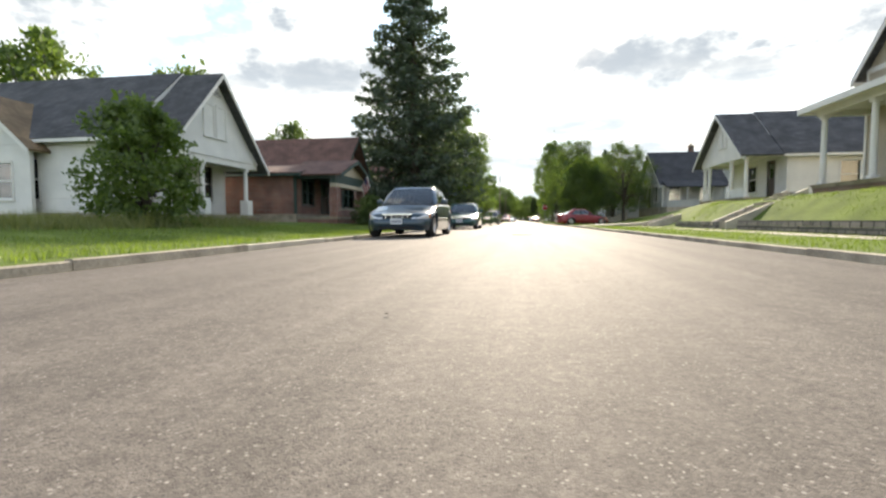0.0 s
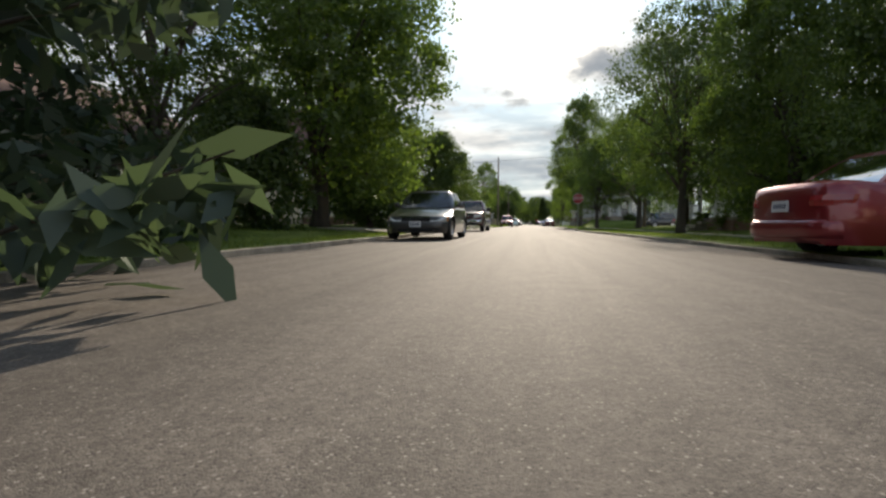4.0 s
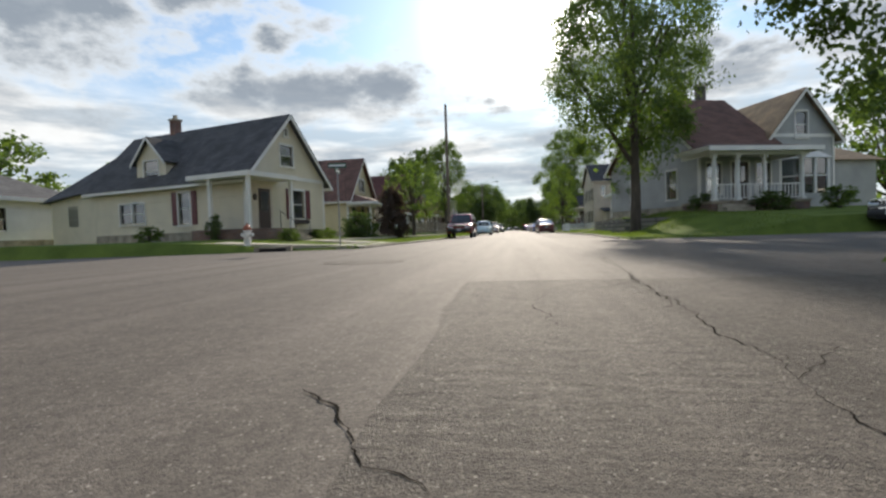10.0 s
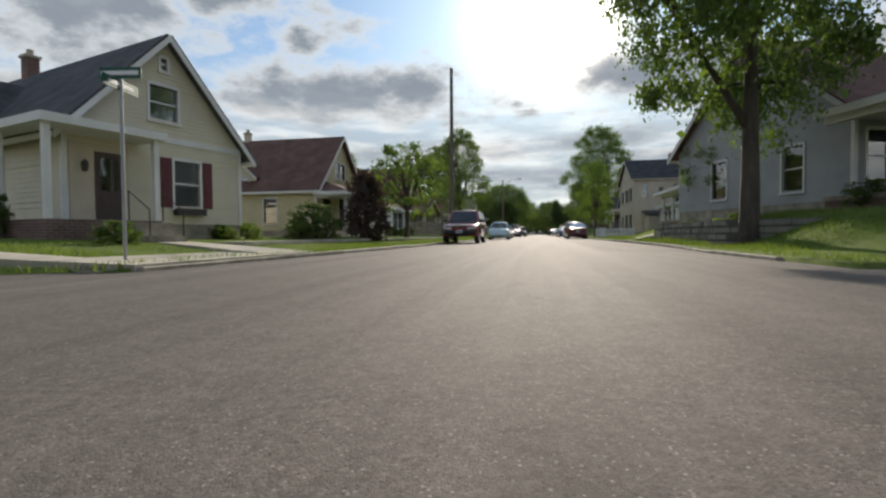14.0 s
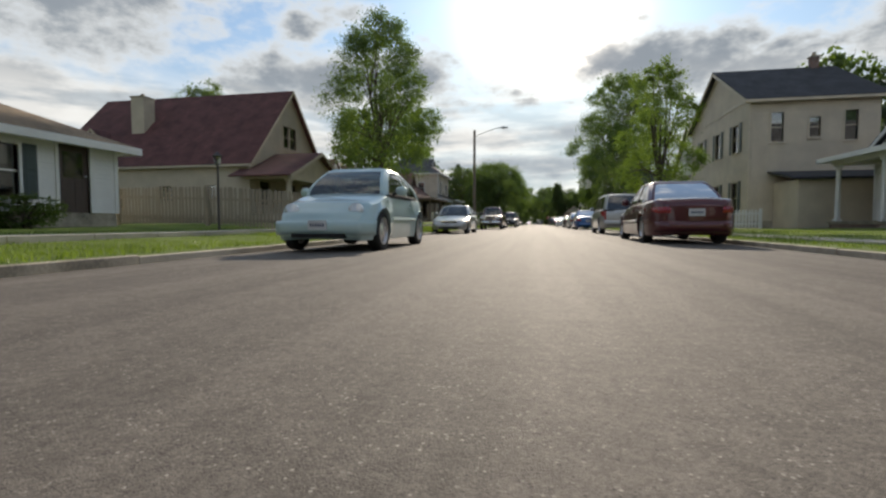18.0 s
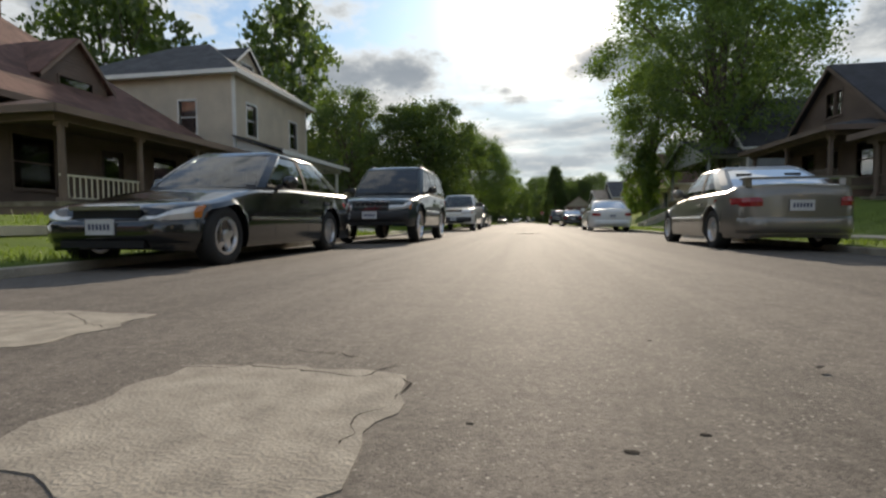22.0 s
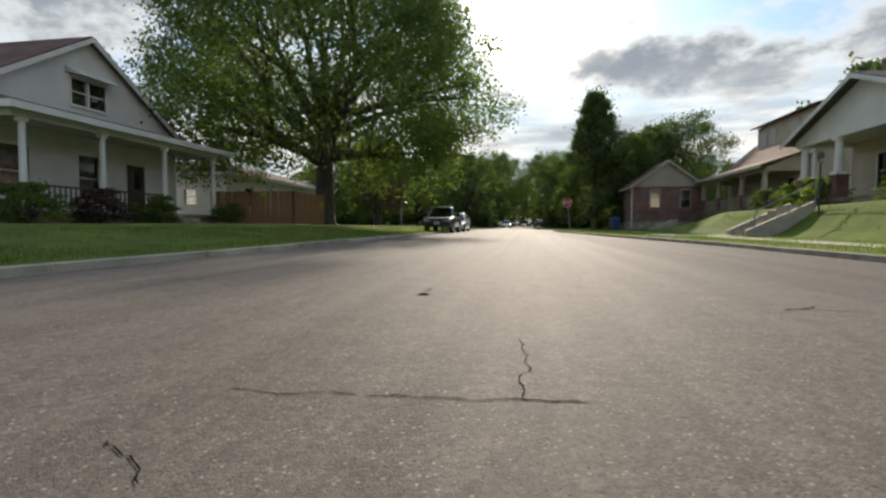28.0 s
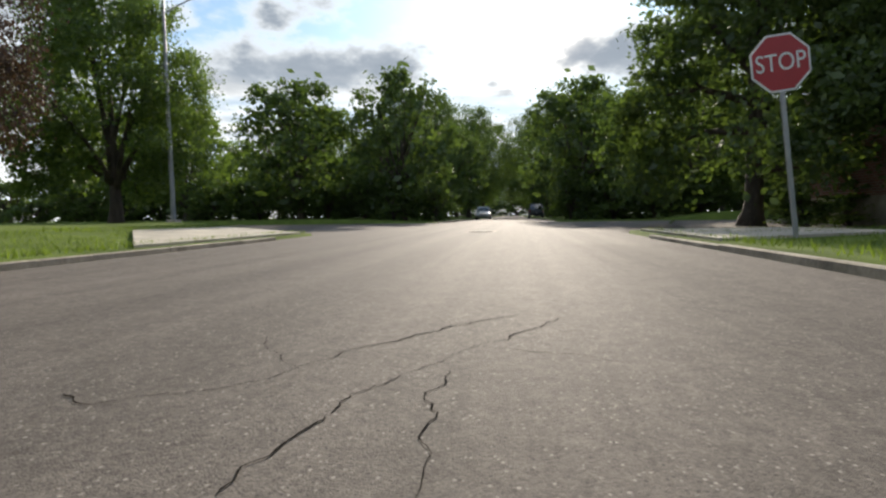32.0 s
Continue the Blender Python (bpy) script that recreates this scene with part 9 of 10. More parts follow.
street_lamp(-5.5, 164.0, 8.9, 2.4, "weathered wooden pole with a curved lamp arm", True)
street_lamp(-14.2, 292.4, 9.0, 2.4, "tall steel street lamp on the corner lawn")


def utility_pole(x, y, h, label, arms=1):
    root = thing("utility_pole", pose(x, y, lawn(x, y), 0, 0, 3), label, "utility pole", "utility poles")
    part("pole", MB().tube([(0, 0, -0.5), (0, 0, h)], [0.16, 0.10], 12), POLE_WOOD, root)
    for i in range(arms):
        part("crossarm", MB().box(-1.1, 1.1, -0.06, 0.06, h - 0.7 - 0.9 * i, h - 0.58 - 0.9 * i), POLE_WOOD, root)
        for k in (-0.95, -0.35, 0.35, 0.95):
            part("insulator", MB().lathe([(0.03, 0), (0.045, 0.05), (0.03, 0.1), (0, 0.12)], "z", (k, 0, h - 0.58 - 0.9 * i), 8), IRON, root)
    return root


utility_pole(-5.3, 117.1, 11.0, "tall weathered wooden pole at the verge", 0)
utility_pole(9.3, 82.1, 7.6, "short wooden pole among the corner trees", 0)


def wire(name, p, q, sag, label):
    p, q = Vector(p), Vector(q)
    pts = [p.lerp(q, i / 12) - Vector((0, 0, sag * 4 * (i / 12) * (1 - i / 12))) for i in range(13)]
    tagged(part(name, MB().tube(pts, [0.012] * 13, 4, False), SEAM), label, "cable")


wire("overhead_wire", (-32, 86.0, 5.6), (9.3, 82.1, 7.0), 0.45, "thin black wire sagging across the street")


def picket_fence(label, pts, h, gap, w, material, z_off=0.0, name="picket_fence", pointed=True, t=0.02):
    root = thing(name, Matrix.Identity(4), label, "fence")
    slatm = {}
    for (xa, ya), (xb, yb) in zip(pts, pts[1:]):
        d = Vector((xb - xa, yb - ya, 0))
        ln = d.length
        d.normalize()
        ang = math.degrees(math.atan2(d.y, d.x))
        n = int(ln / (w + gap))
        hh = round(h, 3)
        if hh not in slatm:
            if pointed:
                me = MB().prism([(-w / 2, 0, 0.05), (w / 2, 0, 0.05), (w / 2, 0, h - w * 0.5), (0, 0, h), (-w / 2, 0, h - w * 0.5)], (0, t, 0)).mesh("picket")
            else:
                me = MB().box(-w / 2, w / 2, 0, t, 0.05, h).mesh("picket")
            me.materials.append(material)
            slatm[hh] = me
        zs = lambda s: lawn(xa + d.x * s, ya + d.y * s) + z_off
        rr = random.Random(int(xa * 7 + ya))
        for i in range(n):
            s = (i + 0.5) * ln / n
            o = new("picket", slatm[hh])
            o.parent = root
            o.matrix_basis = pose(xa + d.x * s, ya + d.y * s, zs(s) + rr.uniform(-0.015, 0.015), rr.uniform(-1, 1), rr.uniform(-1.2, 1.2), ang)
        k = max(1, int(ln / 2.4))
        for i in range(k + 1):
            s = min(ln - 0.02, i * ln / k)
            part("post", MB().box(xa + d.x * s - 0.05, xa + d.x * s + 0.05, ya + d.y * s - 0.05, ya + d.y * s + 0.05, zs(s) - 0.3, zs(s) + h + 0.03), material, root)
        for zz in (h * 0.22, h * 0.74):
            nrm = Vector((-d.y, d.x, 0)) * 0.03
            a, b = Vector((xa, ya, zs(0) + zz)), Vector((xb, yb, zs(ln) + zz))
            part("rail", MB().hexa([a + nrm, b + nrm, b + nrm * 2, a + nrm * 2] + [q + Vector((0, 0, 0.08)) for q in (a + nrm, b + nrm, b + nrm * 2, a + nrm * 2)]), material, root)


picket_fence("weathered grey-brown picket fence round the yard", [(-14.6, 134.2), (-7.4, 134.2), (-7.4, 151.0), (-9.6, 151.0)], 1.35, 0.05, 0.085, FENCE_GREY)
picket_fence("white picket fence beside the beige house", [(10.8, 145.2), (6.6, 145.2), (6.6, 143.2)], 0.95, 0.06, 0.08, WHITE)
picket_fence("white picket fence beside the beige house", [(6.6, 141.8), (6.6, 137.0)], 0.95, 0.06, 0.08, WHITE)
picket_fence("tall reddish cedar board fence beside the ranch house", [(-17.0, 262.2), (-12.2, 262.2), (-12.2, 266.0)], 1.75, 0.008, 0.14, CEDAR, pointed=False, name="board_fence")
picket_fence("brown board fence behind the lawn", [(15.0, 147.4), (25.0, 147.4)], 1.6, 0.008, 0.14, FENCE_WOOD, pointed=False, name="board_fence")


def lamp_post(x, y, h=1.9):
    root = thing("yard_lamp", pose(x, y, lawn(x, y), 0, 0, 0), "black yard lamp on a slim post", "yard lamp")
    part("post", MB().tube([(0, 0, -0.2), (0, 0, h)], [0.035, 0.03], 8), DARK_TRIM, root)
    part("lantern", MB().lathe([(0.05, h), (0.10, h + 0.06), (0.12, h + 0.26), (0.14, h + 0.28), (0.03, h + 0.38), (0, h + 0.4)], "z", (0, 0, 0), 6), PANE, root)
    part("cap", MB().lathe([(0.15, h + 0.28), (0.03, h + 0.39), (0, h + 0.42)], "z", (0, 0, 0), 6), DARK_TRIM, root)


lamp_post(-9.0, 132.0)
lamp_post(10.9, 198.6, 2.0)
lamp_post(9.6, 256.2, 1.7)


def manhole(x, y, label, r=0.33, ring=CONCRETE):
    root = thing("manhole", pose(x, y, crown(x, y) + 0.008, 0, 0, 0), label, "manhole cover")
    part("ring", MB().lathe([(r + 0.07, -0.01), (r + 0.055, 0.001), (r + 0.01, 0.001), (r + 0.005, -0.01)], "z", (0, 0, 0), 32, False), ring, root)
    part("lid", MB().lathe([(r, -0.01), (r, -0.003), (0.0, -0.002)], "z", (0, 0, 0), 32), IRON, root)
    for i in range(-4, 5):
        w = math.sqrt(max(0.01, r * r * 0.8 - (i * 0.065) ** 2))
        part("rib", MB().box(-w, w, i * 0.065 - 0.012, i * 0.065 + 0.012, -0.004, 0.001), IRON, root)




def garden_bench(x, y, z, turn, label):
    root = thing("garden_bench", pose(x, y, z, 0, 0, turn), label, "bench")
    for i in range(4):
        part("seat_slat", MB().box(-0.62, 0.62, -0.2 + 0.11 * i, -0.11 + 0.11 * i, 0.42, 0.445), DARK_TRIM, root)
    for i in range(9):
        c = -0.56 + 0.14 * i
        part("back_bar", MB().tube([(c, 0.24, 0.44), (c, 0.30, 0.86)], [0.012, 0.012], 6), DARK_TRIM, root)
    part("back_rail", MB().tube([(-0.62, 0.30, 0.82), (-0.3, 0.31, 0.92), (0, 0.31, 0.95), (0.3, 0.31, 0.92), (0.62, 0.30, 0.82)], [0.02] * 5, 6), DARK_TRIM, root)
    for s in (-1, 1):
        part("leg", MB().tube([(s * 0.6, -0.2, 0.0), (s * 0.6, -0.2, 0.43)], [0.02, 0.02], 6), DARK_TRIM, root)
        part("leg", MB().tube([(s * 0.6, 0.26, 0.0), (s * 0.6, 0.24, 0.43)], [0.02, 0.02], 6), DARK_TRIM, root)
        part("armrest", MB().tube([(s * 0.6, -0.22, 0.43), (s * 0.6, -0.22, 0.64), (s * 0.6, 0.26, 0.66)], [0.016] * 3, 6), DARK_TRIM, root)


garden_bench(-16.3, 166.0, 0.75, 90, "black iron bench on the flat-roofed porch")


def recycling_bin(x, y):
    root = thing("recycling_bin", pose(x, y, lawn(x, y), 0, 0, 15), "tall blue plastic recycling bin by the driveway", "bin")
    blue = mat("bin blue", (0.015, 0.05, 0.2), 0.5, var=0.08)
    part("body", MB().loft([[(-0.22, -0.24, 0.06), (0.22, -0.24, 0.06), (0.22, 0.24, 0.06), (-0.22, 0.24, 0.06)], [(-0.29, -0.33, 0.95), (0.29, -0.33, 0.95), (0.29, 0.33, 0.95), (-0.29, 0.33, 0.95)]]), blue, root)
    part("lid", MB().loft([[(-0.31, -0.36, 0.95), (0.31, -0.36, 0.95), (0.31, 0.36, 0.97), (-0.31, 0.36, 0.97)], [(-0.27, -0.30, 1.03), (0.27, -0.30, 1.03), (0.27, 0.32, 1.06), (-0.27, 0.32, 1.06)]]), blue, root)
    for s in (-1, 1):
        part("wheel", MB().lathe([(0.0, -0.03), (0.12, -0.03), (0.12, 0.03), (0.0, 0.03)], "x", (s * 0.26, 0.26, 0.12), 14), RUBBER, root)


recycling_bin(7.0, 279.6)


def storm_drain(x, y, turn):
    root = thing("storm_drain", pose(x, y, 0.0, 0, 0, turn), "concrete kerb inlet with a dark slot at the corner", "drain")
    part("hood", MB().box(-0.55, 0.55, 0.0, 0.6, 0.10, 0.15), OLD_CONCRETE, root)
    part("slot", MB().box(-0.42, 0.42, 0.02, 0.3, -0.1, 0.10), SEAM, root)
    for s in (-0.48, 0.48):
        part("cheek", MB().box(s - 0.075, s + 0.075, 0.0, 0.6, -0.1, 0.10), OLD_CONCRETE, root)


storm_drain(-7.1, 90.15, 12)


# ---------------------------------------------------------------- grass
def grass_strip(name, label, xs, ys, count, hgt, material, seed, dens=None):
    g = np.random.default_rng(seed)
    x, y = g.uniform(xs[0], xs[1], count), g.uniform(ys[0], ys[1], count)
    keep = []
    for a, b in zip(x, y):
        if in_road(a, b) or in_road(a - 0.1, b) or in_road(a + 0.1, b):
            continue
        e = (kerb_left(b) - 0.12) - a if a < 0 else a - (kerb_right(b) + 0.12)
        if e < 0.0 or (-7.7 < a < -6.3 - 0.0 and False):
            continue
        v = noise.noise((a * 0.9, b * 0.9, seed))
        if v < -0.45 and e > 0.3:
            continue
        keep.append((a, b, lawn(a, b), 0.6 + 0.5 * v + (0.45 if e < 0.4 else 0)))
    k = np.array(keep)
    n = len(k)
    h = hgt * g.uniform(0.5, 1.3, n) * np.maximum(0.35, k[:, 3])
    a = g.uniform(0, 6.2832, n)
    w = 0.007 + 0.007 * g.random(n)
    lx, ly = g.normal(0, 0.35, n) * h, g.normal(0, 0.35, n) * h
    v = np.empty((n, 3, 3))
    v[:, 0] = np.stack([k[:, 0] + np.cos(a) * w, k[:, 1] + np.sin(a) * w, k[:, 2] - 0.03], 1)
    v[:, 1] = np.stack([k[:, 0] - np.cos(a) * w, k[:, 1] - np.sin(a) * w, k[:, 2] - 0.03], 1)
    v[:, 2] = np.stack([k[:, 0] + lx, k[:, 1] + ly, k[:, 2] + h], 1)
    me = bpy.data.meshes.new(name)
    me.vertices.add(n * 3)
    me.vertices.foreach_set("co", v.reshape(-1).astype(np.float32))
    me.loops.add(n * 3)
    me.loops.foreach_set("vertex_index", np.arange(n * 3, dtype=np.int32))
    me.polygons.add(n)
    me.polygons.foreach_set("loop_start", np.arange(0, n * 3, 3, dtype=np.int32))
    me.polygons.foreach_set("loop_total", np.full(n, 3, dtype=np.int32))
    me.update(calc_edges=True)
    me.materials.append(material)
    tagged(new(name, me), label, "grass", kind="stuff")


for i, (a, b) in enumerate(((-2, 60), (60, 82), (90, 160), (160, 230), (230, 296))):
    k = (b - a) / 62
    grass_strip("grass", "blades of green grass on the verge", (-9.5, -4.5), (a, b), int(64000 * k), 0.085, GRASS, 40 + i)
    grass_strip("grass", "blades of green grass on the verge", (2.1, 10.0), (a, b), int(70000 * k), 0.085, GRASS, 60 + i)
grass_strip("grass", "taller weedy grass at the fence", (-7.4, -4.7), (131, 157), 12000, 0.2, GRASS, 91)
grass_strip("grass", "taller rough grass on the bank", (4.7, 8.6), (97, 119), 14000, 0.2, GRASS, 92)
grass_strip("grass", "taller rough grass on the verge", (-10.5, -4.6), (174, 204), 22000, 0.16, GRASS, 93)
grass_strip("grass", "tall uncut grass before the white house", (-14.0, -9.0), (2, 17), 14000, 0.45, DRY_GRASS, 94)


# ---------------------------------------------------------------- wear in the road
PATCH = mat("concrete patch", (0.30, 0.268, 0.22), 0.95, var=0.34, scale=9, fine=110, world=True, bump=0.5, col2=(0.17, 0.15, 0.125))


def ragged(x0, x1, y0, y1, seed, n=40, z=0.004):
    """An irregular flat patch with a broken edge."""
    rnd = random.Random(seed)
    cx, cy, hx, hy = (x0 + x1) / 2, (y0 + y1) / 2, (x1 - x0) / 2, (y1 - y0) / 2
    pts = []
    for i in range(n):
        a = 6.2832 * i / n
        r = rnd.uniform(0.94, 1.03) * (1 + 0.16 * noise.noise((1.6 * math.cos(a) + seed, 1.6 * math.sin(a), 4))) / max(abs(math.cos(a)), abs(math.sin(a))) ** 0.7
        x, y = cx + hx * math.cos(a) * r, cy + hy * math.sin(a) * r
        pts.append((x, y, crown(x, y) - 0.02 + 0.006 * noise.noise((x * 0.6, y * 0.25, 3))))
    return MB().prism(pts, (0, 0, 0.02 + z))


def patch(x0, x1, y0, y1, material, label, seed, category="patch", z=0.0025):
    structure(part("road_patch", ragged(x0, x1, y0, y1, seed, z=z), material), label, category)


def pit(x, y, w, seed):
    structure(part("road_pit", ragged(x - w, x + w, y - w * 0.55, y + w * 0.55, seed, 11, 0.0015), PIT), "small dark pit in the asphalt", "pit")


patch(-0.95, -0.2, 166.3, 167.02, PATCH, "pale broken concrete patch in the road", 1)
patch(-2.75, -1.58, 167.05, 167.75, PATCH, "small pale patch in the road", 2)
patch(-2.70, -1.54, 83.05, 83.85, ASPHALT_ROUGH, "sunken rough asphalt patch in the crossing", 3)
RIM = [(-2.12 + 0.62 * math.cos(a * 0.42) * 1.0, 83.45 + 0.44 * math.sin(a * 0.42)) for a in range(16)]
mb = MB()
for i in range(15):
    crack(mb, RIM[i], RIM[i + 1], 0.045 if 1 < i < 8 else 0.014, 900 + i, 0.04, 0)
tagged(part("road_crack", mb, CRACK, fix=False), "broken dark rim of a sunken road patch", "crack", kind="stuff")
patch(-0.62, 0.6, 182.6, 183.8, ASPHALT_ROUGH, "broken asphalt round a manhole", 4)
manhole(0.0, 183.2, "large iron manhole cover with a pale ring")
manhole(-1.06, 286.35, "iron manhole cover near the far crossing")
manhole(-0.2, 14.8, "iron manhole cover flush with the road", 0.3, ASPHALT_ROUGH)
for i, (x, y) in enumerate(((0.28, 83.05), (0.44, 83.17), (0.51, 83.16), (0.61, 83.26), (0.53, 83.37), (-0.32, 83.12), (-0.57, 83.09), (-0.58, 83.01), (-0.53, 83.16), (-0.93, 83.38), (-0.06, 83.02),
                            (-0.33, 160.63), (-0.19, 160.6), (0.17, 160.64), (0.45, 160.83), (-0.45, 155.56), (-0.05, 156.37), (-0.19, 155.89), (0.17, 155.92), (0.42, 155.98), (0.36, 155.64), (0.35, 155.53), (0.73, 155.6), (0.47, 155.27), (-0.24, 155.16), (-0.16, 155.04), (0.2, 154.88), (0.5, 155.02), (-0.48, 155.17), (-0.1, 155.36),
                            (0.44, 166.71), (0.52, 167.51), (0.28, 166.61), (-0.03, 166.69), (-0.51, 166.59), (-0.44, 166.68))):
    pit(x, y, (0.019, 0.011, 0.015, 0.009)[i % 4] * (1.0 if i < 15 else 0.75), 50 + i)
structure(part("straw", MB().tube([(-1.1, 200.72, 0.004), (-1.08, 200.78, 0.004)], [0.003, 0.003], 6), SIGN_WHITE), "white paper straw on the road", "litter")
# cracks: from x, y to x, y, and width
CRACKS_A = [(-0.88, 10.76, -0.52, 11.11, 0.012), (-0.32, 11.05, 0.05, 11.21, 0.014), (-0.52, 11.11, -0.32, 11.05, 0.014), (0.05, 11.21, 0.45, 11.34, 0.014), (0.45, 11.34, 0.84, 11.71, 0.014), (0.11, 19.71, 0.29, 19.81, 0.020), (-0.63, 19.78, -0.45, 19.60, 0.010), (-0.19, 19.87, -0.04, 19.68, 0.012), (-0.60, 19.88, -0.19, 19.87, 0.012), (-1.26, 20.02, -0.74, 19.54, 0.008), (-1.06, 20.46, -0.60, 19.88, 0.012), (0.27, 49.21, 0.58, 49.35, 0.012), (-0.25, 49.23, 0.27, 49.21, 0.012), (-1.47, 49.44, -1.24, 49.57, 0.012), (-1.24, 49.57, -0.25, 49.23, 0.012), (-0.49, 57.29, -0.26, 57.50, 0.014), (-0.26, 57.50, -0.08, 57.65, 0.014)]
CRACKS_B = [(-0.26, 57.50, -0.01, 58.18, 0.014), (-0.08, 57.65, 0.49, 57.68, 0.014), (-0.01, 58.18, -0.01, 59.11, 0.014), (0.47, 63.70, 0.39, 63.50, 0.012), (-1.41, 63.88, -0.74, 63.43, 0.016), (0.61, 64.27, 0.47, 63.70, 0.012), (0.50, 65.06, 0.61, 64.27, 0.012), (0.82, 65.62, 1.42, 65.60, 0.020), (0.35, 66.12, 0.82, 65.62, 0.020), (0.39, 74.25, 0.89, 74.45, 0.010), (0.89, 74.45, 1.14, 74.56, 0.010), (0.46, 74.50, 0.30, 73.99, 0.014), (-0.12, 74.95, 0.46, 74.97, 0.014), (0.46, 74.97, 0.82, 75.80, 0.014), (0.46, 74.97, 0.46, 74.50, 0.014), (-1.35, 75.58, -0.12, 74.95, 0.014), (0.82, 75.80, 1.43, 84.16, 0.014)]
CRACKS_C = [(-0.14, 77.11, 0.06, 76.94, 0.014), (-0.39, 77.45, -0.14, 77.11, 0.014), (0.41, 78.34, 0.33, 78.53, 0.028), (0.33, 78.53, 0.34, 78.69, 0.028), (0.34, 78.69, 0.28, 78.89, 0.024), (0.28, 78.89, 0.29, 79.10, 0.024), (0.29, 79.10, 0.38, 79.37, 0.018), (0.29, 79.10, -0.03, 79.35, 0.012), (-0.03, 79.35, -0.28, 79.49, 0.014), (-0.28, 79.49, -0.76, 79.59, 0.014), (-0.76, 79.59, -1.59, 79.85, 0.009), (-0.04, 79.45, 0.65, 79.57, 0.014), (0.65, 79.57, 1.09, 80.07, 0.014), (1.55, 84.27, 1.13, 80.19, 0.012), (1.13, 80.19, 1.01, 78.86, 0.012), (-4.14, 85.6, 1.86, 86.9, 0.030), (0.28, 89.04, 0.50, 88.91, 0.012), (-0.43, 89.21, -0.02, 89.75, 0.010)]
CRACKS_D = [(0.05, 89.55, 0.28, 89.04, 0.012), (-0.02, 89.75, 0.10, 90.36, 0.010), (0.58, 90.22, 1.15, 89.95, 0.015), (0.60, 108.78, 0.90, 109.00, 0.010), (0.16, 108.80, 0.12, 109.56, 0.012), (0.61, 109.15, 0.58, 108.51, 0.012), (-0.23, 109.16, 0.84, 109.22, 0.012), (0.84, 109.22, 1.16, 109.37, 0.012), (0.12, 109.56, 0.20, 110.01, 0.012), (-1.03, 132.63, -0.58, 132.89, 0.025), (-0.58, 132.89, -0.16, 133.91, 0.025), (1.09, 133.04, 1.03, 131.93, 0.012), (1.38, 135.04, 1.54, 134.73, 0.050), (0.54, 143.30, 0.50, 143.00, 0.014), (0.55, 143.94, 0.54, 143.30, 0.014), (-0.81, 144.99, -0.07, 145.48, 0.035), (0.45, 145.98, 0.55, 143.94, 0.014)]
CRACKS_E = [(-0.43, 154.70, -0.24, 154.68, 0.045), (0.44, 154.79, 0.67, 154.95, 0.016), (-0.73, 154.82, -0.43, 154.70, 0.045), (-0.90, 154.88, -0.73, 154.83, 0.016), (-1.95, 155.52, -0.90, 154.88, 0.016), (-0.50, 155.97, 0.38, 156.19, 0.010), (-0.58, 177.62, -0.35, 177.77, 0.014), (-0.95, 177.69, -0.42, 177.85, 0.009), (-0.35, 177.77, -0.15, 177.99, 0.014), (-0.15, 177.99, 0.60, 178.53, 0.014), (0.89, 178.58, 1.02, 178.37, 0.010), (-1.18, 179.40, 0.01, 179.40, 0.050), (0.55, 201.08, 0.53, 200.51, 0.012), (-1.06, 201.35, -1.17, 202.05, 0.012), (0.47, 205.73, 0.55, 201.08, 0.012), (-0.82, 238.63, -0.64, 238.49, 0.012), (-0.79, 238.95, -0.42, 238.96, 0.016)]
CRACKS_F = [(-0.42, 238.96, 0.14, 239.00, 0.016), (-0.05, 239.65, -0.02, 238.99, 0.010), (1.27, 240.53, 1.50, 240.72, 0.030), (-0.23, 250.91, -0.17, 250.18, 0.016), (-0.58, 256.51, -0.23, 250.91, 0.012), (-0.30, 260.01, -0.23, 260.24, 0.030), (-0.23, 260.24, -0.22, 260.58, 0.034), (-0.22, 260.58, -0.29, 260.75, 0.030), (-0.29, 260.75, -0.81, 260.84, 0.024), (-0.81, 260.84, -1.45, 260.83, 0.020), (-1.45, 260.83, -2.14, 261.06, 0.014), (-0.30, 260.79, -0.04, 261.14, 0.022), (-0.25, 260.36, 0.12, 260.41, 0.014), (0.22, 260.09, 0.19, 260.69, 0.018), (0.19, 260.69, 0.69, 261.13, 0.018), (0.69, 261.13, 1.05, 261.44, 0.014), (-0.12, 260.86, -0.01, 260.71, 0.014), (-0.01, 260.71, 0.19, 260.70, 0.014), (-0.01, 260.71, -0.09, 260.40, 0.010)]
CRACKS_I = [(-0.92, 166.95, -0.73, 167.01, 0.012), (-0.73, 167.01, -0.56, 166.99, 0.014), (-0.56, 166.99, -0.36, 166.95, 0.016), (-0.36, 166.95, -0.27, 167.09, 0.016), (-0.67, 167.19, -0.51, 167.18, 0.012), (-0.51, 167.18, -0.43, 167.14, 0.012), (-0.24, 166.96, -0.21, 166.75, 0.01), (-0.21, 166.75, -0.25, 166.61, 0.014), (-0.25, 166.61, -0.24, 166.5, 0.014), (-2.25, 167.72, -1.6, 167.42, 0.012)]
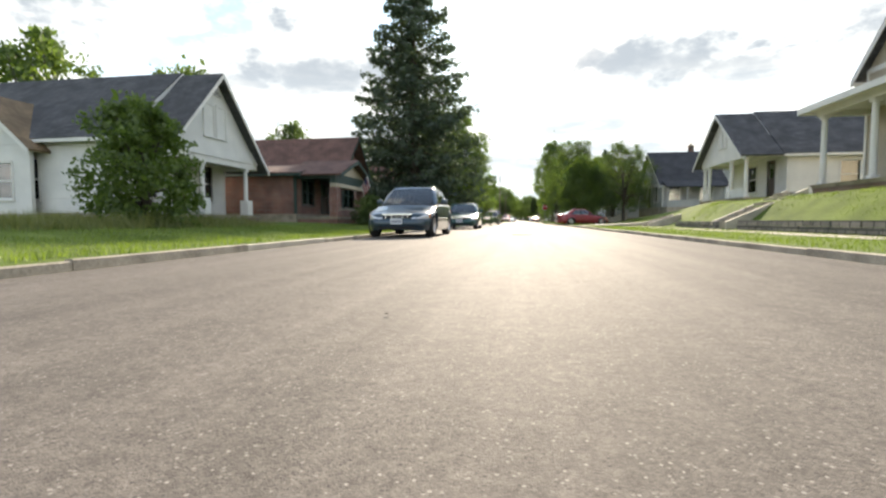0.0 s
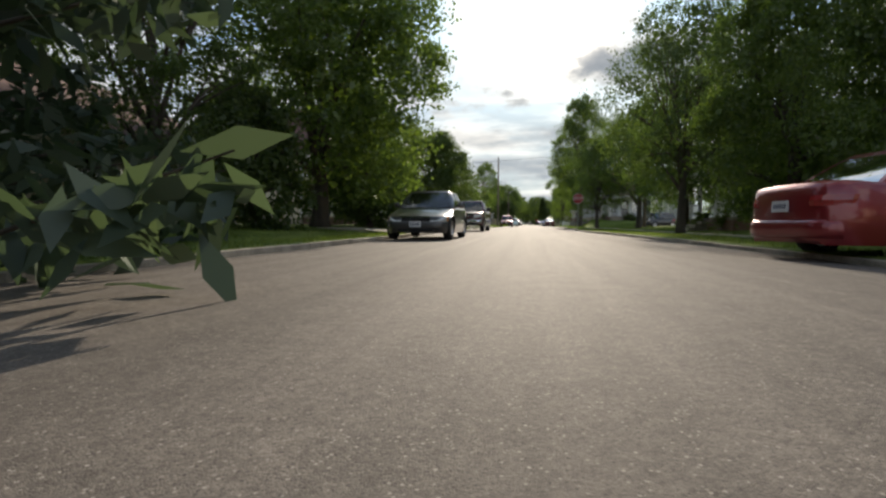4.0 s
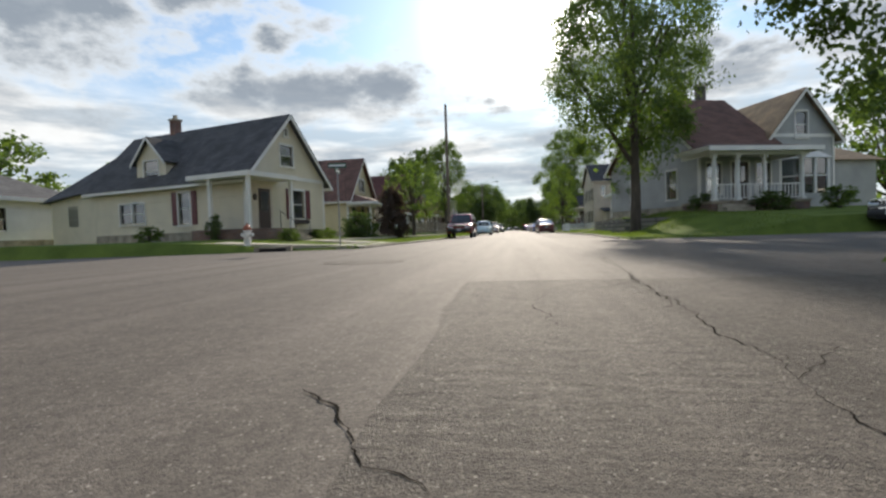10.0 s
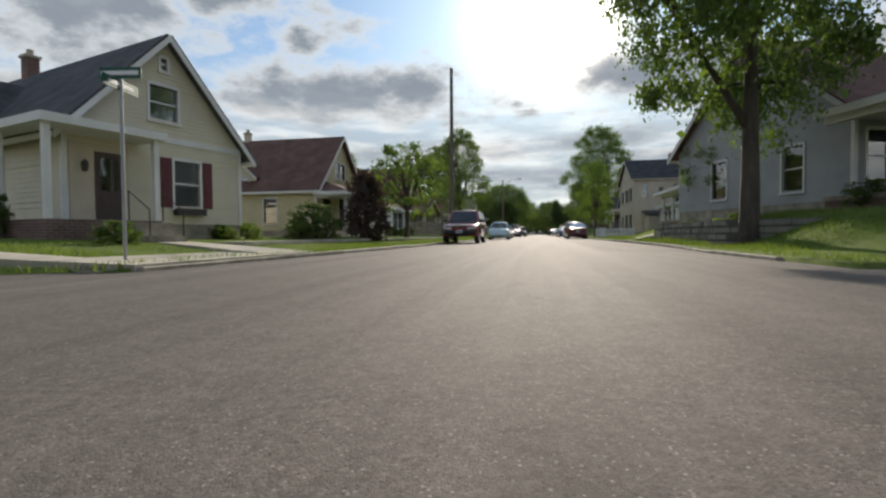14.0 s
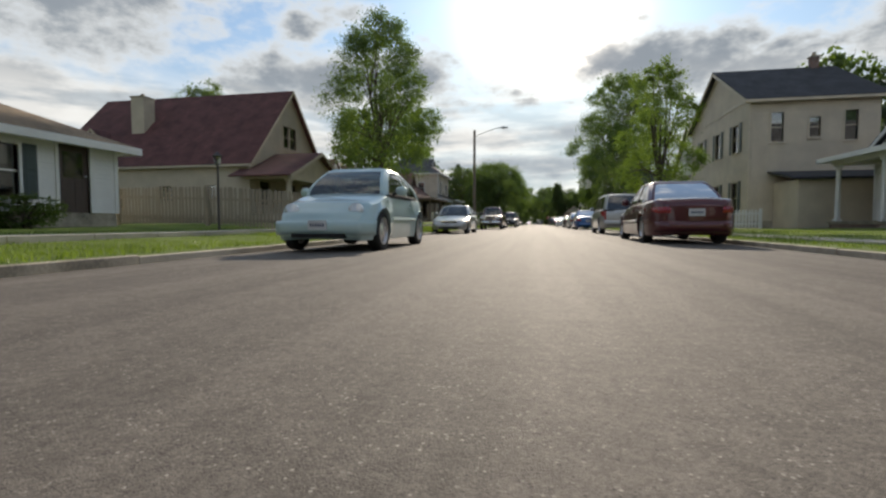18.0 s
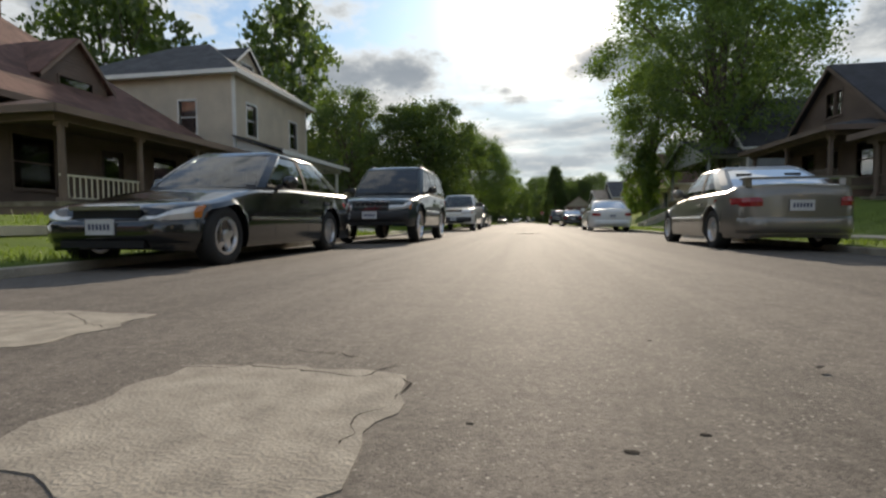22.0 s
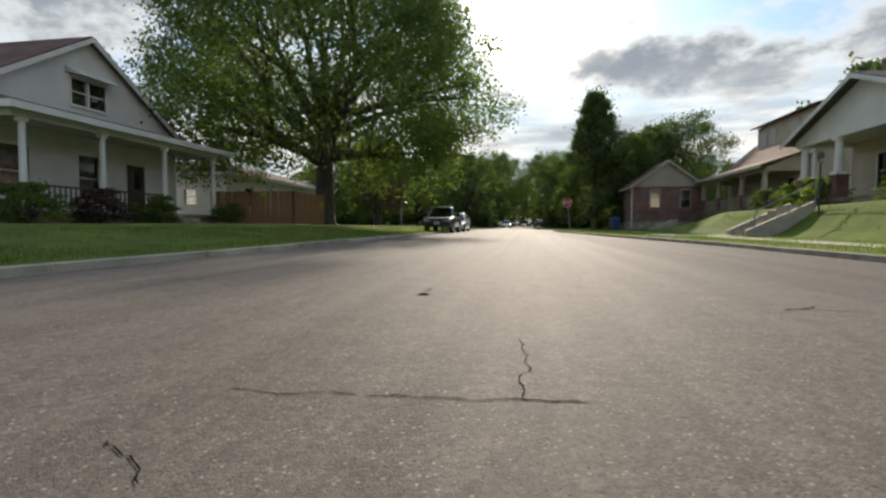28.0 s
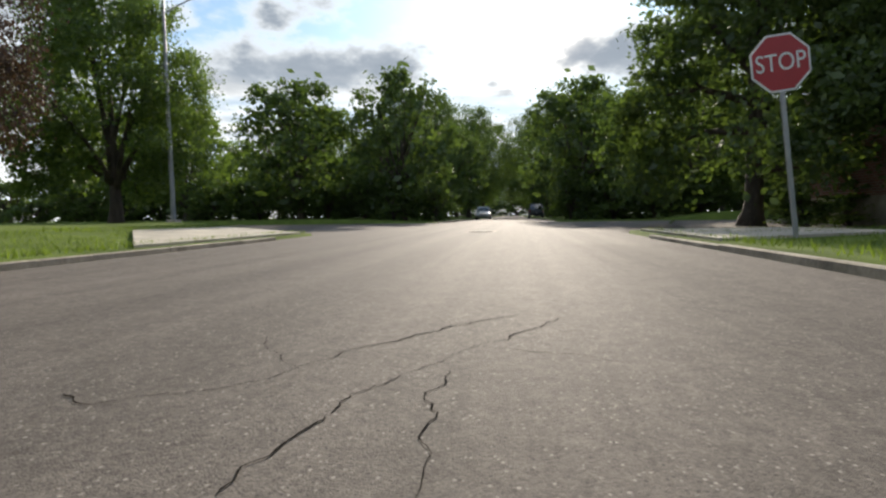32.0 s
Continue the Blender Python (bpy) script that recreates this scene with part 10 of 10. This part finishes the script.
CRACKS_H = [(-0.01, 261.39, 0.22, 260.98, 0.010), (0.22, 260.98, 0.38, 260.88, 0.010), (-0.51, 260.82, -0.56, 261.45, 0.008), (-1.16, 260.33, -0.68, 259.97, 0.016), (-0.25, 261.97, -0.11, 262.90, 0.016), (-0.11, 262.90, -0.29, 264.38, 0.016), (0.78, 261.98, 0.97, 260.96, 0.008), (-1.66, 203.42, -1.23, 203.46, 0.014), (-1.68, 202.74, -1.66, 203.42, 0.012), (-0.80, 144.83, -0.64, 145.02, 0.03), (-0.64, 145.02, -0.04, 145.55, 0.03)]
CRACKS_G = [(-0.65, 269.5, -0.40, 269.25, 0.012), (-0.40, 269.25, -0.01, 269.41, 0.012), (-0.01, 269.41, 0.12, 269.48, 0.009), (-0.40, 269.22, -0.55, 268.88, 0.011), (-0.79, 268.96, -0.55, 268.88, 0.009), (-1.1, 269.5, -0.55, 270.3, 0.007), (-0.11, 270.2, 0.63, 270.89, 0.008), (-1.32, 269.27, -0.57, 269.75, 0.014), (0.07, 269.54, 0.25, 268.83, 0.014), (-0.57, 269.75, 0.32, 270.85, 0.014), (-0.55, 269.76, -0.09, 269.40, 0.010), (-0.62, 274.53, -0.57, 274.85, 0.014), (-0.57, 274.85, -0.47, 275.14, 0.014), (-1.27, 274.89, -1.07, 274.89, 0.010), (-1.07, 274.89, -0.82, 275.04, 0.010), (-0.82, 275.04, -0.70, 275.35, 0.010), (-0.47, 275.14, -0.20, 275.54, 0.014), (-0.35, 275.18, -0.32, 274.57, 0.008), (-0.70, 275.35, -0.16, 275.98, 0.010), (-0.20, 275.54, 0.01, 275.93, 0.014)]
lane = MB()
for j in range(36):
    y = 62.8 + 0.5 * j
    edge = lerp_table(y, [(60, 0.28), (68, 0.22), (71, 0.05), (77, -0.12), (88, -0.5)])[0] + 0.05 * noise.noise((y * 1.3, 2, 0))
    for x in (edge, edge + 1.0, edge + 2.0, 3.0):
        lane.v.append((x, y, crown(x, y) + 0.002 + 0.006 * noise.noise((x * 0.6, y * 0.25, 3))))
for j in range(35):
    lane.f += [(4 * j + i, 4 * j + i + 1, 4 * j + i + 5, 4 * j + i + 4) for i in range(3)]
# darker colour laid from the edge of the sun glint to the right kerb
for seam in ([(-30, 1.3), (3, 1.3), (6, 1.6), (12, 2.0), (17, 1.7), (50, 1.2), (58, 0.9), (61, 1.2), (62.5, 1.3)], [(98, 1.5), (170, 1.7), (240, 1.65), (261, 1.0), (276, 0.48), (281, 0.4)]):
    strip = MB()
    n = int(seam[-1][0] - seam[0][0])
    for j in range(n + 1):
        y = seam[0][0] + j
        a, b = lerp_table(y, seam)[0] + 0.06 * noise.noise((y * 0.5, 7, 0)), kerb_right(y) - 0.03
        for i in range(6):
            x = a + (b - a) * i / 5
            strip.v.append((x, y, crown(x, y) + (0.004 if i else -0.004) + 0.006 * noise.noise((x * 0.6, y * 0.25, 3))))
    for j in range(n):
        strip.f += [(6 * j + i, 6 * j + i + 1, 6 * j + i + 7, 6 * j + i + 6) for i in range(5)]
    structure(part("road_glintless_strip", strip, ASPHALT_GLINTLESS, fix=False), "asphalt strip along the kerb, tinted darker outside the sun glint", "road")
structure(part("road_overlay", lane, ASPHALT_ROUGH, fix=False), "coarser asphalt outside glint overlay along one lane", "road")
for i, group in enumerate((CRACKS_A, CRACKS_B, CRACKS_C, CRACKS_D, CRACKS_E, CRACKS_F, CRACKS_G, CRACKS_H, CRACKS_I)):
    mb = MB()
    for j, (a, b, c, d, w) in enumerate(group):
        crack(mb, (a, b), (c, d), w * (0.7 if w < 0.04 else 1.1), 100 * i + j)
    tagged(part("road_crack", mb, CRACK, fix=False), "dark jagged cracks running through the asphalt", "crack", kind="stuff")


def crazing(cx, cy, rx, ry, n, seed, width=0.010):
    """A net of fine cracks wandering outwards over a worn spot."""
    rnd = random.Random(seed)
    mb = MB()
    for k in range(n):
        x, y, a = cx + rnd.uniform(-rx, rx), cy + rnd.uniform(-ry, ry), rnd.uniform(0, 6.2832)
        for s in range(rnd.randint(3, 6)):
            ln = rnd.uniform(0.12, 0.32)
            q = (x + ln * math.cos(a), y + ln * math.sin(a) * 1.3)
            crack(mb, (x, y), q, width * rnd.uniform(0.6, 1.1), seed * 50 + 9 * k + s, 0.1, 0.5)
            x, y, a = q[0], q[1], a + rnd.uniform(-0.9, 0.9)
    tagged(part("road_crack", mb, CRACK, fix=False), "net of fine dark cracks in the worn asphalt", "crack", kind="stuff")


crazing(0.15, 260.8, 0.45, 0.45, 9, 71)
crazing(-0.15, 262.9, 0.2, 1.2, 4, 72)
crazing(0.55, 64.9, 0.35, 1.0, 7, 73)
crazing(-0.1, 251.3, 0.12, 0.8, 3, 75)
rnd = random.Random(77)
for i in range(46):
    y = rnd.choice((20, 48, 57, 75, 83, 110, 122, 145, 160, 181, 181, 190, 202, 225, 250, 262, 274)) + rnd.uniform(-1.5, 1.5)
    pit(rnd.uniform(-1.2, 1.6), y, rnd.uniform(0.006, 0.015), 200 + i)


# loose bits on the road
def debris(x, y, s, seed, label="small dead leaf lying on the asphalt", material=None):
    rnd = random.Random(seed)
    pts = [(s * math.cos(a * 1.0472) * rnd.uniform(0.5, 1.1), 0.5 * s * math.sin(a * 1.0472) * rnd.uniform(0.6, 1.1), 0.004 + rnd.uniform(0, 0.35) * s) for a in range(6)]
    mb = MB()
    for i in range(6):
        mb.face([(0, 0, 0.012), pts[i], pts[(i + 1) % 6]])
    ob = part("dead_leaf", mb, material or BARK, fix=False)
    ob.matrix_world = pose(x, y, crown(x, y) + 0.004, 0, 0, rnd.uniform(0, 360))
    tagged(ob, label, "leaf", "litter on the road")


for i, (x, y, s) in enumerate(((-0.64, 240.8, 0.09), (0.72, 189.4, 0.03), (0.55, 190.6, 0.02), (-0.35, 57.7, 0.02), (0.62, 57.9, 0.016), (0.2, 155.4, 0.02), (0.75, 155.2, 0.02), (-0.8, 2.1, 0.02), (0.9, 167.2, 0.025), (-1.2, 61.0, 0.05))):
    debris(x, y, s, 300 + i)
